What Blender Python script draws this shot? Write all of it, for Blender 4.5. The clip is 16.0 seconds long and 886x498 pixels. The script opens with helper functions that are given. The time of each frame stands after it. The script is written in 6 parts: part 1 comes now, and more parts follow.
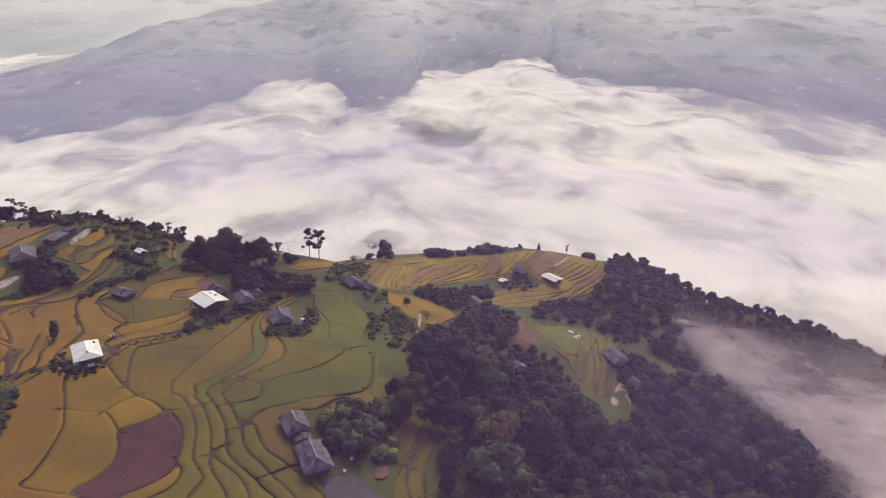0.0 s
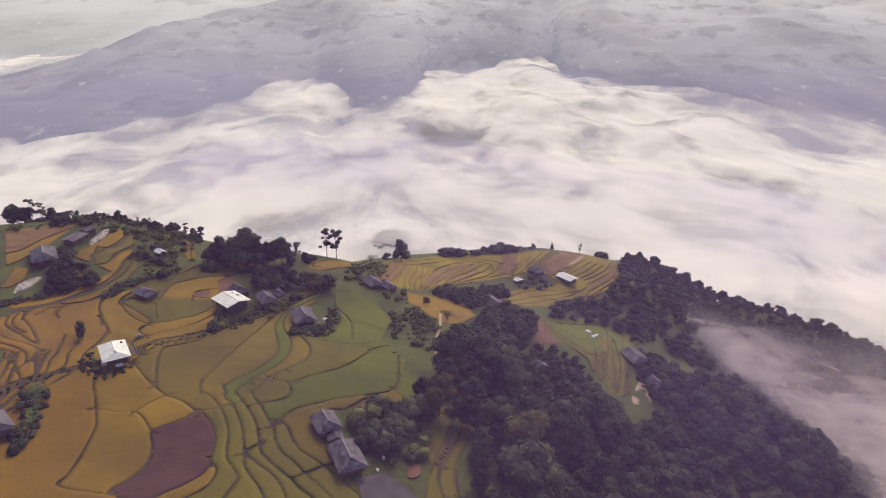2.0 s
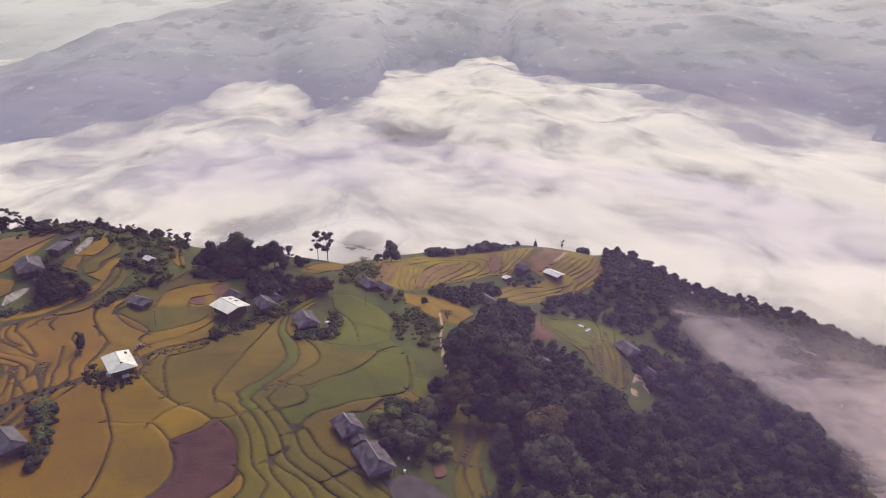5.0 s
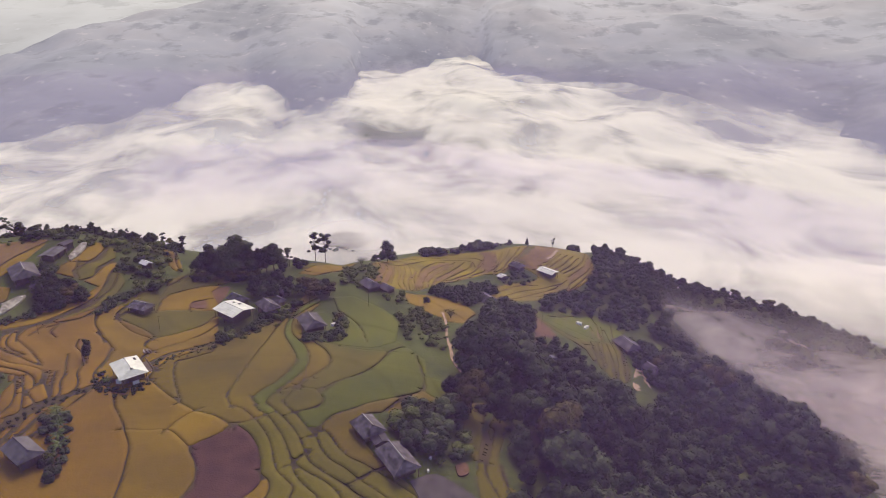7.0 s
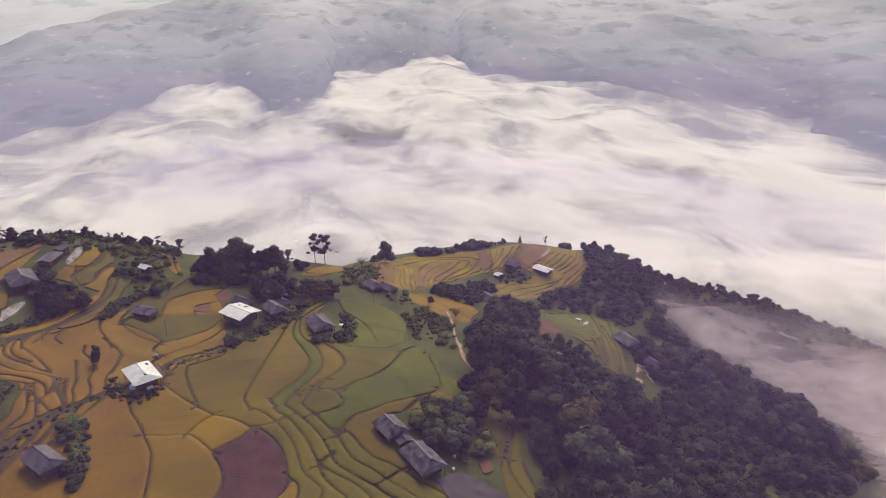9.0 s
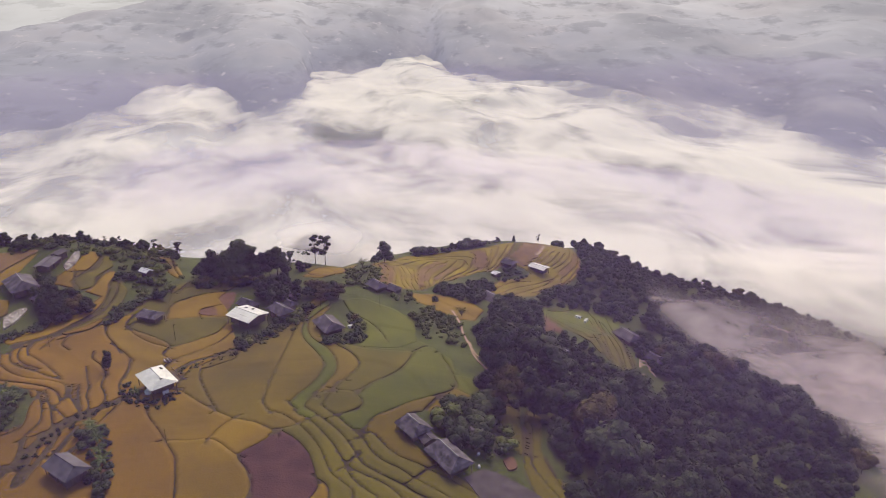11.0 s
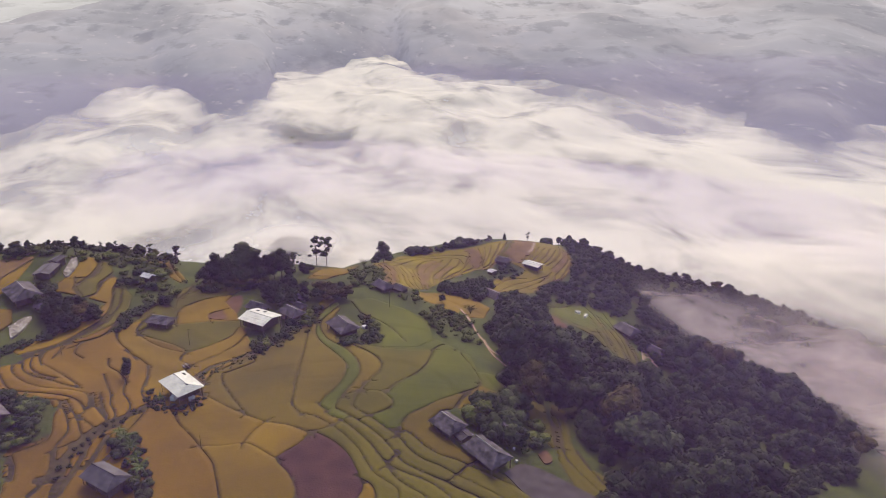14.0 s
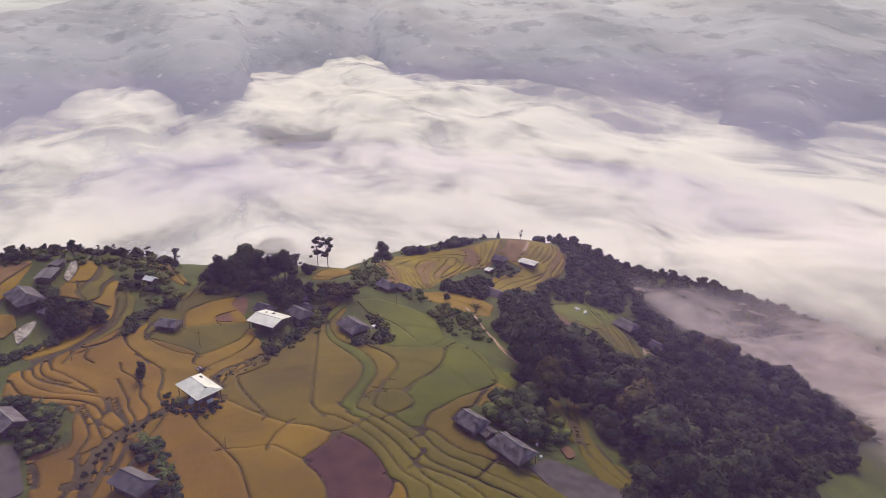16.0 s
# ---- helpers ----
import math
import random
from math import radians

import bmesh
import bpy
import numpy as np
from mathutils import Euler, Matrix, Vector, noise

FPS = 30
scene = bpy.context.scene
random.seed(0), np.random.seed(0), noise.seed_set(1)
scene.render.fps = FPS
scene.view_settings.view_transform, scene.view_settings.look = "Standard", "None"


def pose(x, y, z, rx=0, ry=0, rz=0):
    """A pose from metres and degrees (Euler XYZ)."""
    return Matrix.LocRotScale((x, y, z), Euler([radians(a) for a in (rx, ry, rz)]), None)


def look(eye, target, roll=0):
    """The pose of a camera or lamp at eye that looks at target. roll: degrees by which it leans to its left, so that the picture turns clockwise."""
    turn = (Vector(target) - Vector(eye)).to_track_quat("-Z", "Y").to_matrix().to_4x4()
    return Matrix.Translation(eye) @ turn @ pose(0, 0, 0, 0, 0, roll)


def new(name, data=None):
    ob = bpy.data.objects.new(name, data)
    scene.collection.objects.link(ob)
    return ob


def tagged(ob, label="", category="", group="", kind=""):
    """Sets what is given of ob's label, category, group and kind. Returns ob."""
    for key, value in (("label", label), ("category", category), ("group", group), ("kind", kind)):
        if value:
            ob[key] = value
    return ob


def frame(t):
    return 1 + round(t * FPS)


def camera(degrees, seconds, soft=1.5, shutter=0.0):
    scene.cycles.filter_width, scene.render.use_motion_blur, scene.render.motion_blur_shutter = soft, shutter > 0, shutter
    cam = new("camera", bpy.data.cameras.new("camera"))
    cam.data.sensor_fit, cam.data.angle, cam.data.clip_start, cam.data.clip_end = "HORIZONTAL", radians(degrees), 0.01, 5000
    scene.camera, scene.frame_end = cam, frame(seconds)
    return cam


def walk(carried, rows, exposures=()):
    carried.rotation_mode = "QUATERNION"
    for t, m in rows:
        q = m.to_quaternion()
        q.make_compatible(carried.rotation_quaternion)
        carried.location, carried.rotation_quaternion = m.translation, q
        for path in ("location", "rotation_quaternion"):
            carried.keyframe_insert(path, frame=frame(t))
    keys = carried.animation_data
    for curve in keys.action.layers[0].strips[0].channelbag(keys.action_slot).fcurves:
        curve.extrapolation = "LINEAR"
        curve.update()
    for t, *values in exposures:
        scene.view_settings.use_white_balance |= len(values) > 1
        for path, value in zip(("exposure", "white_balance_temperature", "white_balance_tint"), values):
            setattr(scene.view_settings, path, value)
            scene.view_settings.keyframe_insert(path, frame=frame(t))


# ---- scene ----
import itertools

# The flight: seconds, eye, pitch, roll and yaw in degrees.
cam = camera(66.6, 16.0, soft=0.75)
PATH = [
    (0.0, -1.41, 1.12, 84.23, -21.339, 0.288, -0.443),
    (0.5, -2.68, 1.02, 84.24, -21.342, 0.243, -0.421),
    (1.0, -4.08, 0.94, 84.25, -21.346, 0.199, -0.400),
    (1.5, -5.58, 0.87, 84.27, -21.349, 0.158, -0.378),
    (2.0, -7.18, 0.82, 84.28, -21.353, 0.120, -0.357),
    (2.5, -8.88, 0.79, 84.29, -21.356, 0.083, -0.883),
    (3.0, -10.65, 0.77, 84.30, -21.360, 0.049, -1.512),
    (3.5, -12.49, 0.77, 84.31, -21.364, 0.017, -2.131),
    (4.0, -14.39, 0.79, 84.32, -21.367, -0.013, -2.742),
    (6.5, -24.53, 1.13, 84.38, -21.386, -0.128, -5.684),
    (7.0, -26.64, 1.25, 84.39, -21.389, -0.144, -6.253),
    (7.5, -28.77, 1.39, 84.40, -21.393, -0.159, -6.817),
    (8.0, -30.90, 1.54, 84.41, -21.397, -0.170, -7.376),
    (8.5, -33.05, 1.72, 84.42, -21.401, -0.180, -7.930),
    (9.0, -35.19, 1.90, 84.43, -21.405, -0.188, -8.480),
    (11.5, -45.90, 3.10, 84.47, -21.425, -0.191, -11.187),
    (12.0, -48.04, 3.39, 84.48, -21.429, -0.185, -11.723),
    (12.5, -50.16, 3.69, 84.49, -21.433, -0.177, -12.258),
    (13.0, -52.29, 4.01, 84.50, -21.437, -0.167, -12.794),
    (13.5, -54.41, 4.36, 84.51, -21.441, -0.154, -13.329),
    (14.0, -56.54, 4.71, 84.51, -21.445, -0.139, -13.866),
    (14.5, -58.67, 5.09, 84.52, -21.449, -0.122, -14.404),
    (15.0, -60.81, 5.48, 84.53, -21.453, -0.103, -14.944),
    (15.5, -62.96, 5.89, 84.54, -21.458, -0.081, -15.486),
    (16.0, -65.13, 6.31, 84.54, -21.462, -0.057, -16.031),
]
walk(cam, [(t, pose(x, y, z, 90 + p, 0, w) @ pose(0, 0, 0, 0, 0, r)) for t, x, y, z, p, r, w in PATH],
     exposures=[(0, -0.3, 8050, 5), (16, -0.3, 8050, 5)])

# ---- world and light ----
SUN_EL, SUN_AZ = 46.0, 20.0          # degrees: height, and turn from +y towards +x
world = bpy.data.worlds.new("sky")
scene.world = world
world.use_nodes = True
wt = world.node_tree
sky = wt.nodes.new("ShaderNodeTexSky")
sky.sky_type = "NISHITA"
sky.sun_disc = False
sky.sun_elevation = radians(SUN_EL)
sky.sun_rotation = radians(SUN_AZ)
sky.altitude = 900
sky.air_density, sky.dust_density, sky.ozone_density = 1.0, 4.0, 1.0
wt.links.new(sky.outputs[0], wt.nodes["Background"].inputs[0])
wt.nodes["Background"].inputs[1].default_value = 0.31
sun = new("sun", bpy.data.lights.new("sun", "SUN"))
sun.data.energy, sun.data.angle, sun.data.color = 2.5, radians(18), (1.0, 0.90, 0.76)
sd = Vector((math.sin(radians(SUN_AZ)) * math.cos(radians(SUN_EL)), math.cos(radians(SUN_AZ)) * math.cos(radians(SUN_EL)), math.sin(radians(SUN_EL))))
sun.matrix_world = look(sd * 400, (0, 0, 0))


# ---- materials ----
def nodes_of(mat):
    t = mat.node_tree
    return t, t.nodes, t.links, t.nodes["Principled BSDF"]


def surface(name, dark, light, rough=0.8, scale=1.0, fine=8.0, bump=0.3, bump_size=0.05, vary=0.0, metal=0.0, spec=0.3, sheen=0.0):
    """Two scales of noise between two colours, bump from the fine one, and a shift of value from piece to piece."""
    mat = bpy.data.materials.new(name)
    mat.use_nodes = True
    t, n, l, b = nodes_of(mat)
    geo = n.new("ShaderNodeNewGeometry")
    big, small = n.new("ShaderNodeTexNoise"), n.new("ShaderNodeTexNoise")
    for tex, s, d in ((big, scale, 4), (small, fine, 3)):
        tex.inputs["Scale"].default_value = s
        tex.inputs["Detail"].default_value = d
        l.new(geo.outputs["Position"], tex.inputs["Vector"])
    mix = n.new("ShaderNodeMath"); mix.operation = "MULTIPLY_ADD"
    mix.inputs[1].default_value = 0.5
    half = n.new("ShaderNodeMath"); half.operation = "MULTIPLY"; half.inputs[1].default_value = 0.5
    l.new(small.outputs[0], half.inputs[0])
    l.new(big.outputs[0], mix.inputs[0]); l.new(half.outputs[0], mix.inputs[2])
    ramp = n.new("ShaderNodeValToRGB")
    ramp.color_ramp.elements[0].position, ramp.color_ramp.elements[1].position = 0.40, 0.60
    ramp.color_ramp.elements[0].color, ramp.color_ramp.elements[1].color = (*dark, 1), (*light, 1)
    l.new(mix.outputs[0], ramp.inputs[0])
    out = ramp.outputs[0]
    if vary:
        info = n.new("ShaderNodeObjectInfo")
        span = n.new("ShaderNodeMapRange")
        span.inputs["To Min"].default_value, span.inputs["To Max"].default_value = 1 - vary, 1 + vary
        l.new(info.outputs["Random"], span.inputs["Value"])
        hsv = n.new("ShaderNodeHueSaturation")
        l.new(span.outputs[0], hsv.inputs["Value"]); l.new(out, hsv.inputs["Color"])
        out = hsv.outputs[0]
    l.new(out, b.inputs["Base Color"])
    b.inputs["Roughness"].default_value, b.inputs["Metallic"].default_value = rough, metal
    b.inputs["Specular IOR Level"].default_value = spec
    if bump:
        bp = n.new("ShaderNodeBump")
        bp.inputs["Strength"].default_value, bp.inputs["Distance"].default_value = bump, bump_size
        l.new(small.outputs[0], bp.inputs["Height"]); l.new(bp.outputs[0], b.inputs["Normal"])
    return mat


M = {}
M["soil"] = surface("dark_bank", (0.024, 0.019, 0.008), (0.075, 0.056, 0.022), 0.95, 0.12, 1.6, 0.6, 0.3)
M["gold"] = surface("ripe_rice", (0.097, 0.0577, 0.001), (0.198, 0.119, 0.002), 0.9, 0.07, 2.6, 0.5, 0.14, 0.12)
M["amber"] = surface("amber_rice", (0.1007, 0.0539, 0.001), (0.191, 0.1023, 0.002), 0.9, 0.07, 2.6, 0.5, 0.14, 0.12)
M["yellow"] = surface("yellow_rice", (0.105, 0.078, 0.001), (0.215, 0.155, 0.003), 0.9, 0.07, 2.6, 0.5, 0.14, 0.12)
M["olive"] = surface("ripening_rice", (0.0713, 0.0502, 0.0008), (0.1346, 0.093, 0.0015), 0.9, 0.07, 2.6, 0.5, 0.14, 0.12)
M["lime"] = surface("greenish_rice", (0.0552, 0.0485, 0.0007), (0.1068, 0.0883, 0.0019), 0.9, 0.07, 2.6, 0.5, 0.14, 0.12)
M["green"] = surface("green_rice", (0.046, 0.0568, 0.0008), (0.0902, 0.098, 0.002), 0.9, 0.07, 2.6, 0.5, 0.14, 0.1)
M["brown"] = surface("ploughed_earth", (0.042, 0.017, 0.015), (0.08, 0.036, 0.03), 0.95, 0.25, 3.0, 0.8, 0.2, 0.1)
M["tan"] = surface("dry_earth_terrace", (0.105, 0.06, 0.022), (0.2, 0.118, 0.046), 0.95, 0.25, 3.0, 0.8, 0.2, 0.1)
M["rubble"] = surface("red_earth", (0.075, 0.038, 0.022), (0.16, 0.085, 0.05), 0.95, 0.4, 3.0, 0.6, 0.15)
M["path"] = surface("pale_dirt", (0.22, 0.15, 0.10), (0.40, 0.29, 0.20), 0.95, 0.6, 4.0, 0.4, 0.08)
M["concrete"] = surface("old_concrete", (0.045, 0.037, 0.042), (0.085, 0.072, 0.076), 0.9, 0.5, 5.0, 0.3, 0.03)
M["bark"] = surface("bark", (0.05, 0.04, 0.03), (0.12, 0.095, 0.07), 0.9, 1.0, 8.0, 0.5, 0.03)
M["shingle"] = surface("weathered_shingles", (0.03, 0.024, 0.031), (0.15, 0.13, 0.148), 0.85, 0.7, 5.0, 0.5, 0.04, 0.3)
M["sheet"] = surface("grey_fibre_sheet", (0.065, 0.058, 0.070), (0.135, 0.122, 0.138), 0.8, 0.6, 5.0, 0.3, 0.03, 0.15)
M["white_roof"] = surface("pale_fibre_sheet", (0.55, 0.54, 0.52), (0.72, 0.71, 0.68), 0.7, 0.5, 4.0, 0.2, 0.02, 0.08)
M["timber"] = surface("dark_timber", (0.045, 0.034, 0.026), (0.115, 0.088, 0.066), 0.85, 1.0, 8.0, 0.4, 0.02, 0.2)
M["plank"] = surface("brown_planks", (0.10, 0.07, 0.048), (0.19, 0.14, 0.10), 0.85, 1.0, 8.0, 0.4, 0.02, 0.2)
# Near-black colour painted for shade inside doors, windows and gables; also on roof patches.
M["dark"] = surface("near_black_panel", (0.010, 0.009, 0.008), (0.022, 0.020, 0.018), 0.9, 1.0, 5.0, 0)
M["ridge_cap"] = surface("pale_ridge_cap", (0.20, 0.19, 0.19), (0.33, 0.32, 0.31), 0.75, 1.0, 6.0, 0.2, 0.02)
M["blue_sheet"] = surface("faded_blue_sheet", (0.07, 0.08, 0.1), (0.12, 0.13, 0.16), 0.6, 0.8, 5.0, 0.2, 0.02)
M["plastic"] = surface("white_plastic", (0.6, 0.6, 0.6), (0.75, 0.75, 0.74), 0.5, 1.0, 5.0, 0.1, 0.01)
M["stone"] = surface("pale_stone", (0.36, 0.33, 0.30), (0.60, 0.57, 0.52), 0.9, 1.0, 5.0, 0.4, 0.05, 0.25)
M["scree"] = surface("pale_scree", (0.10, 0.08, 0.07), (0.38, 0.35, 0.32), 0.95, 0.45, 2.2, 0.9, 0.3)


def vapour(name, tint, depth, most, stretch, size, hole, passed=0.12, shift=(0.0, 0.0, 0.0), twist=0.0, rough=0.5):
    """Sheet for cloud, mist and haze: tinted scattering, clear where the layer is thin."""
    mat = bpy.data.materials.new(name)
    mat.use_nodes = True
    t, n, l, b = nodes_of(mat)
    n.remove(b)
    geo = n.new("ShaderNodeNewGeometry")
    mp = n.new("ShaderNodeMapping")
    mp.inputs["Scale"].default_value, mp.inputs["Location"].default_value = stretch, shift
    l.new(geo.outputs["Position"], mp.inputs["Vector"])
    tex = n.new("ShaderNodeTexNoise")
    tex.inputs["Scale"].default_value, tex.inputs["Detail"].default_value, tex.inputs["Roughness"].default_value = 1.0 / size, 7, rough
    tex.inputs["Distortion"].default_value = twist
    l.new(mp.outputs[0], tex.inputs["Vector"])
    at = n.new("ShaderNodeAttribute"); at.attribute_name = "thickness"
    rng = n.new("ShaderNodeMapRange"); rng.interpolation_type = "SMOOTHSTEP"
    rng.inputs["From Min"].default_value, rng.inputs["From Max"].default_value = hole
    l.new(tex.outputs[0], rng.inputs["Value"])
    # optical depth grows with thickness and with the noise
    push = n.new("ShaderNodeMath"); push.operation = "MULTIPLY_ADD"
    push.inputs[1].default_value, push.inputs[2].default_value = 1.5, -0.35
    l.new(tex.outputs[0], push.inputs[0])
    th = n.new("ShaderNodeMath"); th.operation = "MULTIPLY"
    l.new(at.outputs["Fac"], th.inputs[0]); l.new(push.outputs[0], th.inputs[1])
    dv = n.new("ShaderNodeMath"); dv.operation = "MULTIPLY"; dv.inputs[1].default_value = -1.0 / depth
    l.new(th.outputs[0], dv.inputs[0])
    ex = n.new("ShaderNodeMath"); ex.operation = "EXPONENT"; l.new(dv.outputs[0], ex.inputs[0])
    one = n.new("ShaderNodeMath"); one.operation = "SUBTRACT"; one.use_clamp = True
    one.inputs[0].default_value = 1.0
    l.new(ex.outputs[0], one.inputs[1])
    al = n.new("ShaderNodeMath"); al.operation = "MULTIPLY"
    l.new(one.outputs[0], al.inputs[0]); l.new(rng.outputs[0], al.inputs[1])
    top = n.new("ShaderNodeMath"); top.operation = "MULTIPLY"; top.inputs[1].default_value = most
    l.new(al.outputs[0], top.inputs[0])
    df, tr, tp = n.new("ShaderNodeBsdfDiffuse"), n.new("ShaderNodeBsdfTranslucent"), n.new("ShaderNodeBsdfTransparent")
    df.inputs[0].default_value = tr.inputs[0].default_value = (*tint, 1)
    both = n.new("ShaderNodeMixShader"); both.inputs[0].default_value = passed
    l.new(df.outputs[0], both.inputs[1]); l.new(tr.outputs[0], both.inputs[2])
    mx = n.new("ShaderNodeMixShader")
    l.new(top.outputs[0], mx.inputs[0]); l.new(tp.outputs[0], mx.inputs[1]); l.new(both.outputs[0], mx.inputs[2])
    l.new(mx.outputs[0], n["Material Output"].inputs["Surface"])
    return mat


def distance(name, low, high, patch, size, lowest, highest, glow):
    """Far backdrop slopes: haze painted as glow, paler upwards; broad dark ridges, faint fields."""
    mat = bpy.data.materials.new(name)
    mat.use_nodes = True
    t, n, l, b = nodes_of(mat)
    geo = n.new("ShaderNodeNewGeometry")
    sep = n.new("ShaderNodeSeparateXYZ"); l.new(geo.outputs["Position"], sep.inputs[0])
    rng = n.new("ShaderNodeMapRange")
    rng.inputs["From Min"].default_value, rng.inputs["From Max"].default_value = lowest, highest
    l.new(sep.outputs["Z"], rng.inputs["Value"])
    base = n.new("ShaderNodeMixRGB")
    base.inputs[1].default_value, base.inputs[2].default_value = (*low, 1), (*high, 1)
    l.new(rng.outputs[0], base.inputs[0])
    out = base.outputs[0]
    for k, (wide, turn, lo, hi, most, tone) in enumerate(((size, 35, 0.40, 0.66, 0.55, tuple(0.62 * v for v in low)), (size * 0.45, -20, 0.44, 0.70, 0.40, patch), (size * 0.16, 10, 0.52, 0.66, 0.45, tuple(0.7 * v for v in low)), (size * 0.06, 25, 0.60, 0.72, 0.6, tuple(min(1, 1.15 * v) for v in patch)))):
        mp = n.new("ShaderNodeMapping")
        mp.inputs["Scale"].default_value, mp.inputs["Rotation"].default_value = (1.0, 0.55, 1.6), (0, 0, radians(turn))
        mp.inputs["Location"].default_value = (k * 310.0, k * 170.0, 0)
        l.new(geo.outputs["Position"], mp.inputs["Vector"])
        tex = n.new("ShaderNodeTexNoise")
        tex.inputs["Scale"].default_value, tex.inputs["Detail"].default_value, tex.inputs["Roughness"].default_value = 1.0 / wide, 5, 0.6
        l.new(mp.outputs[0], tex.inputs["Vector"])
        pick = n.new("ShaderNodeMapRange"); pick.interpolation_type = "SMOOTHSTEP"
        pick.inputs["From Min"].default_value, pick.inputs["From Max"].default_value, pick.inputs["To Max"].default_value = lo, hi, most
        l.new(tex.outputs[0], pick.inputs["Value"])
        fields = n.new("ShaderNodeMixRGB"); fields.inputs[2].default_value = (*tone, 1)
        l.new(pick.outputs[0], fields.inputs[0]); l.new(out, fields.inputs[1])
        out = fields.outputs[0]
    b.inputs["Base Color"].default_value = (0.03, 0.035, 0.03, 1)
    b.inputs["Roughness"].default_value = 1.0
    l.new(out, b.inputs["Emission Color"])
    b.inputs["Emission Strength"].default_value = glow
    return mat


M["fog_top"] = vapour("fog", (0.83, 0.79, 0.745), 8.5, 0.97, (1.0, 0.62, 0.4), 135.0, (0.18, 0.55), 0.2, (0.31, -0.14, 0.0), 0.5, 0.56)
M["fog_low"] = vapour("deep_fog", (0.56, 0.565, 0.61), 6.0, 1.0, (1.0, 1.0, 1.0), 220.0, (0.0, 0.2))
M["mist"] = vapour("drifting_mist", (0.80, 0.69, 0.70), 5.0, 0.74, (1.0, 1.0, 1.4), 48.0, (0.28, 0.62), 0.5, (0.0, 0.0, 0.0), 0.4, 0.58)
# Lilac tint of an added sheet that lifts the dark tones, as haze would.
M["haze"] = vapour("lilac_haze_tint", (0.52, 0.26, 0.78), 1.0, 0.058, (1.0, 1.0, 1.0), 140.0, (0.0, 0.55))
# Tint of the sheet that lightens the hollow and ridge in place of haze.
M["hollow_haze_sheet"] = vapour("hollow_haze_sheet", (0.46, 0.36, 0.72), 14.0, 0.19, (1.0, 1.0, 1.0), 120.0, (0.1, 0.6))
# Pale sheet put before the knoll to grey its trees in place of haze.
M["hill_haze_sheet"] = vapour("hill_haze_sheet", (0.76, 0.72, 0.72), 1.0, 0.84, (1.0, 1.0, 1.0), 60.0, (0.0, 0.3))
# The slopes' haze is an emission colour that pales with height.
M["mountain"] = distance("slope_painted_haze", (0.215, 0.22, 0.39), (0.74, 0.745, 0.91), (0.48, 0.45, 0.58), 520.0, -150.0, 110.0, 1.06)
# Paler, bluer emission paints the thicker haze on the farthest ridge.
M["mountain_far"] = distance("far_slope_painted_haze", (0.54, 0.56, 0.72), (0.68, 0.70, 0.84), (0.58, 0.59, 0.73), 900.0, -180.0, 40.0, 1.0)


# ---- helpers for meshes ----
def mesh_object(name, verts, faces, material, parent=None, label="", smooth=False, slots=None, indices=None):
    me = bpy.data.meshes.new(name)
    me.from_pydata([tuple(v) for v in verts], [], [tuple(f) for f in faces])
    for m in ([material] if slots is None else slots):
        me.materials.append(m)
    if indices is not None:
        me.polygons.foreach_set("material_index", indices)
    if smooth:
        me.polygons.foreach_set("use_smooth", [True] * len(me.polygons))
    me.update()
    ob = new(name, me)
    if parent is not None:
        ob.parent = parent
    if label:
        ob["label"] = label
    return ob


def part(name, bm, material, parent, label="", smooth=False):
    me = bpy.data.meshes.new(name)
    bm.to_mesh(me)
    bm.free()
    me.materials.append(material)
    if smooth:
        me.polygons.foreach_set("use_smooth", [True] * len(me.polygons))
    ob = new(name, me)
    ob.parent = parent
    if label:
        ob["label"] = label
    return ob


def box(bm, x0, x1, y0, y1, z0, z1, bevel=0.0):
    r = bmesh.ops.create_cube(bm, size=1.0, matrix=Matrix.Translation(((x0 + x1) / 2, (y0 + y1) / 2, (z0 + z1) / 2)) @ Matrix.Diagonal((x1 - x0, y1 - y0, z1 - z0, 1)))
    if bevel:
        es = list({e for v in r["verts"] for e in v.link_edges})
        bmesh.ops.bevel(bm, geom=es, offset=bevel, segments=1, affect="EDGES")


def rod(bm, a, b, r0, r1, sides=6):
    a, b = Vector(a), Vector(b)
    d = b - a
    m = Matrix.Translation((a + b) / 2) @ d.to_track_quat("Z", "Y").to_matrix().to_4x4()
    bmesh.ops.create_cone(bm, cap_ends=True, segments=sides, radius1=r0, radius2=r1, depth=d.length, matrix=m)


def empty(name, m, label, category, group="", kind=""):
    ob = new(name)
    ob.empty_display_size = 0.5
    ob.matrix_world = m
    return tagged(ob, label, category, group, kind)


# ---- the lie of the land ----
LEVEL = (1.098, -32.956, -9.092)
SWELLS = [(-140, 165, 45, -17.3), (-170, 255, 28, -23.18), (-125, 60, 45, -20.01), (-50, 270, 45, -3.9), (190, 225, 45, -36.44), (-50, 165, 28, -4.06), (-170, 105, 28, -14.89), (85, 300, 28, 8.72), (175, 135, 28, -16.8), (-245, 165, 28, 31.17), (-245, 240, 28, 29.33), (190, 300, 28, -22.78), (-230, 120, 28, 17.26), (250, 285, 28, -8.14), (-5, 165, 28, 4.07), (175, 90, 28, -8.36), (100, 360, 28, 13.98), (40, 285, 28, 9.46), (-50, 225, 28, 8.34)]
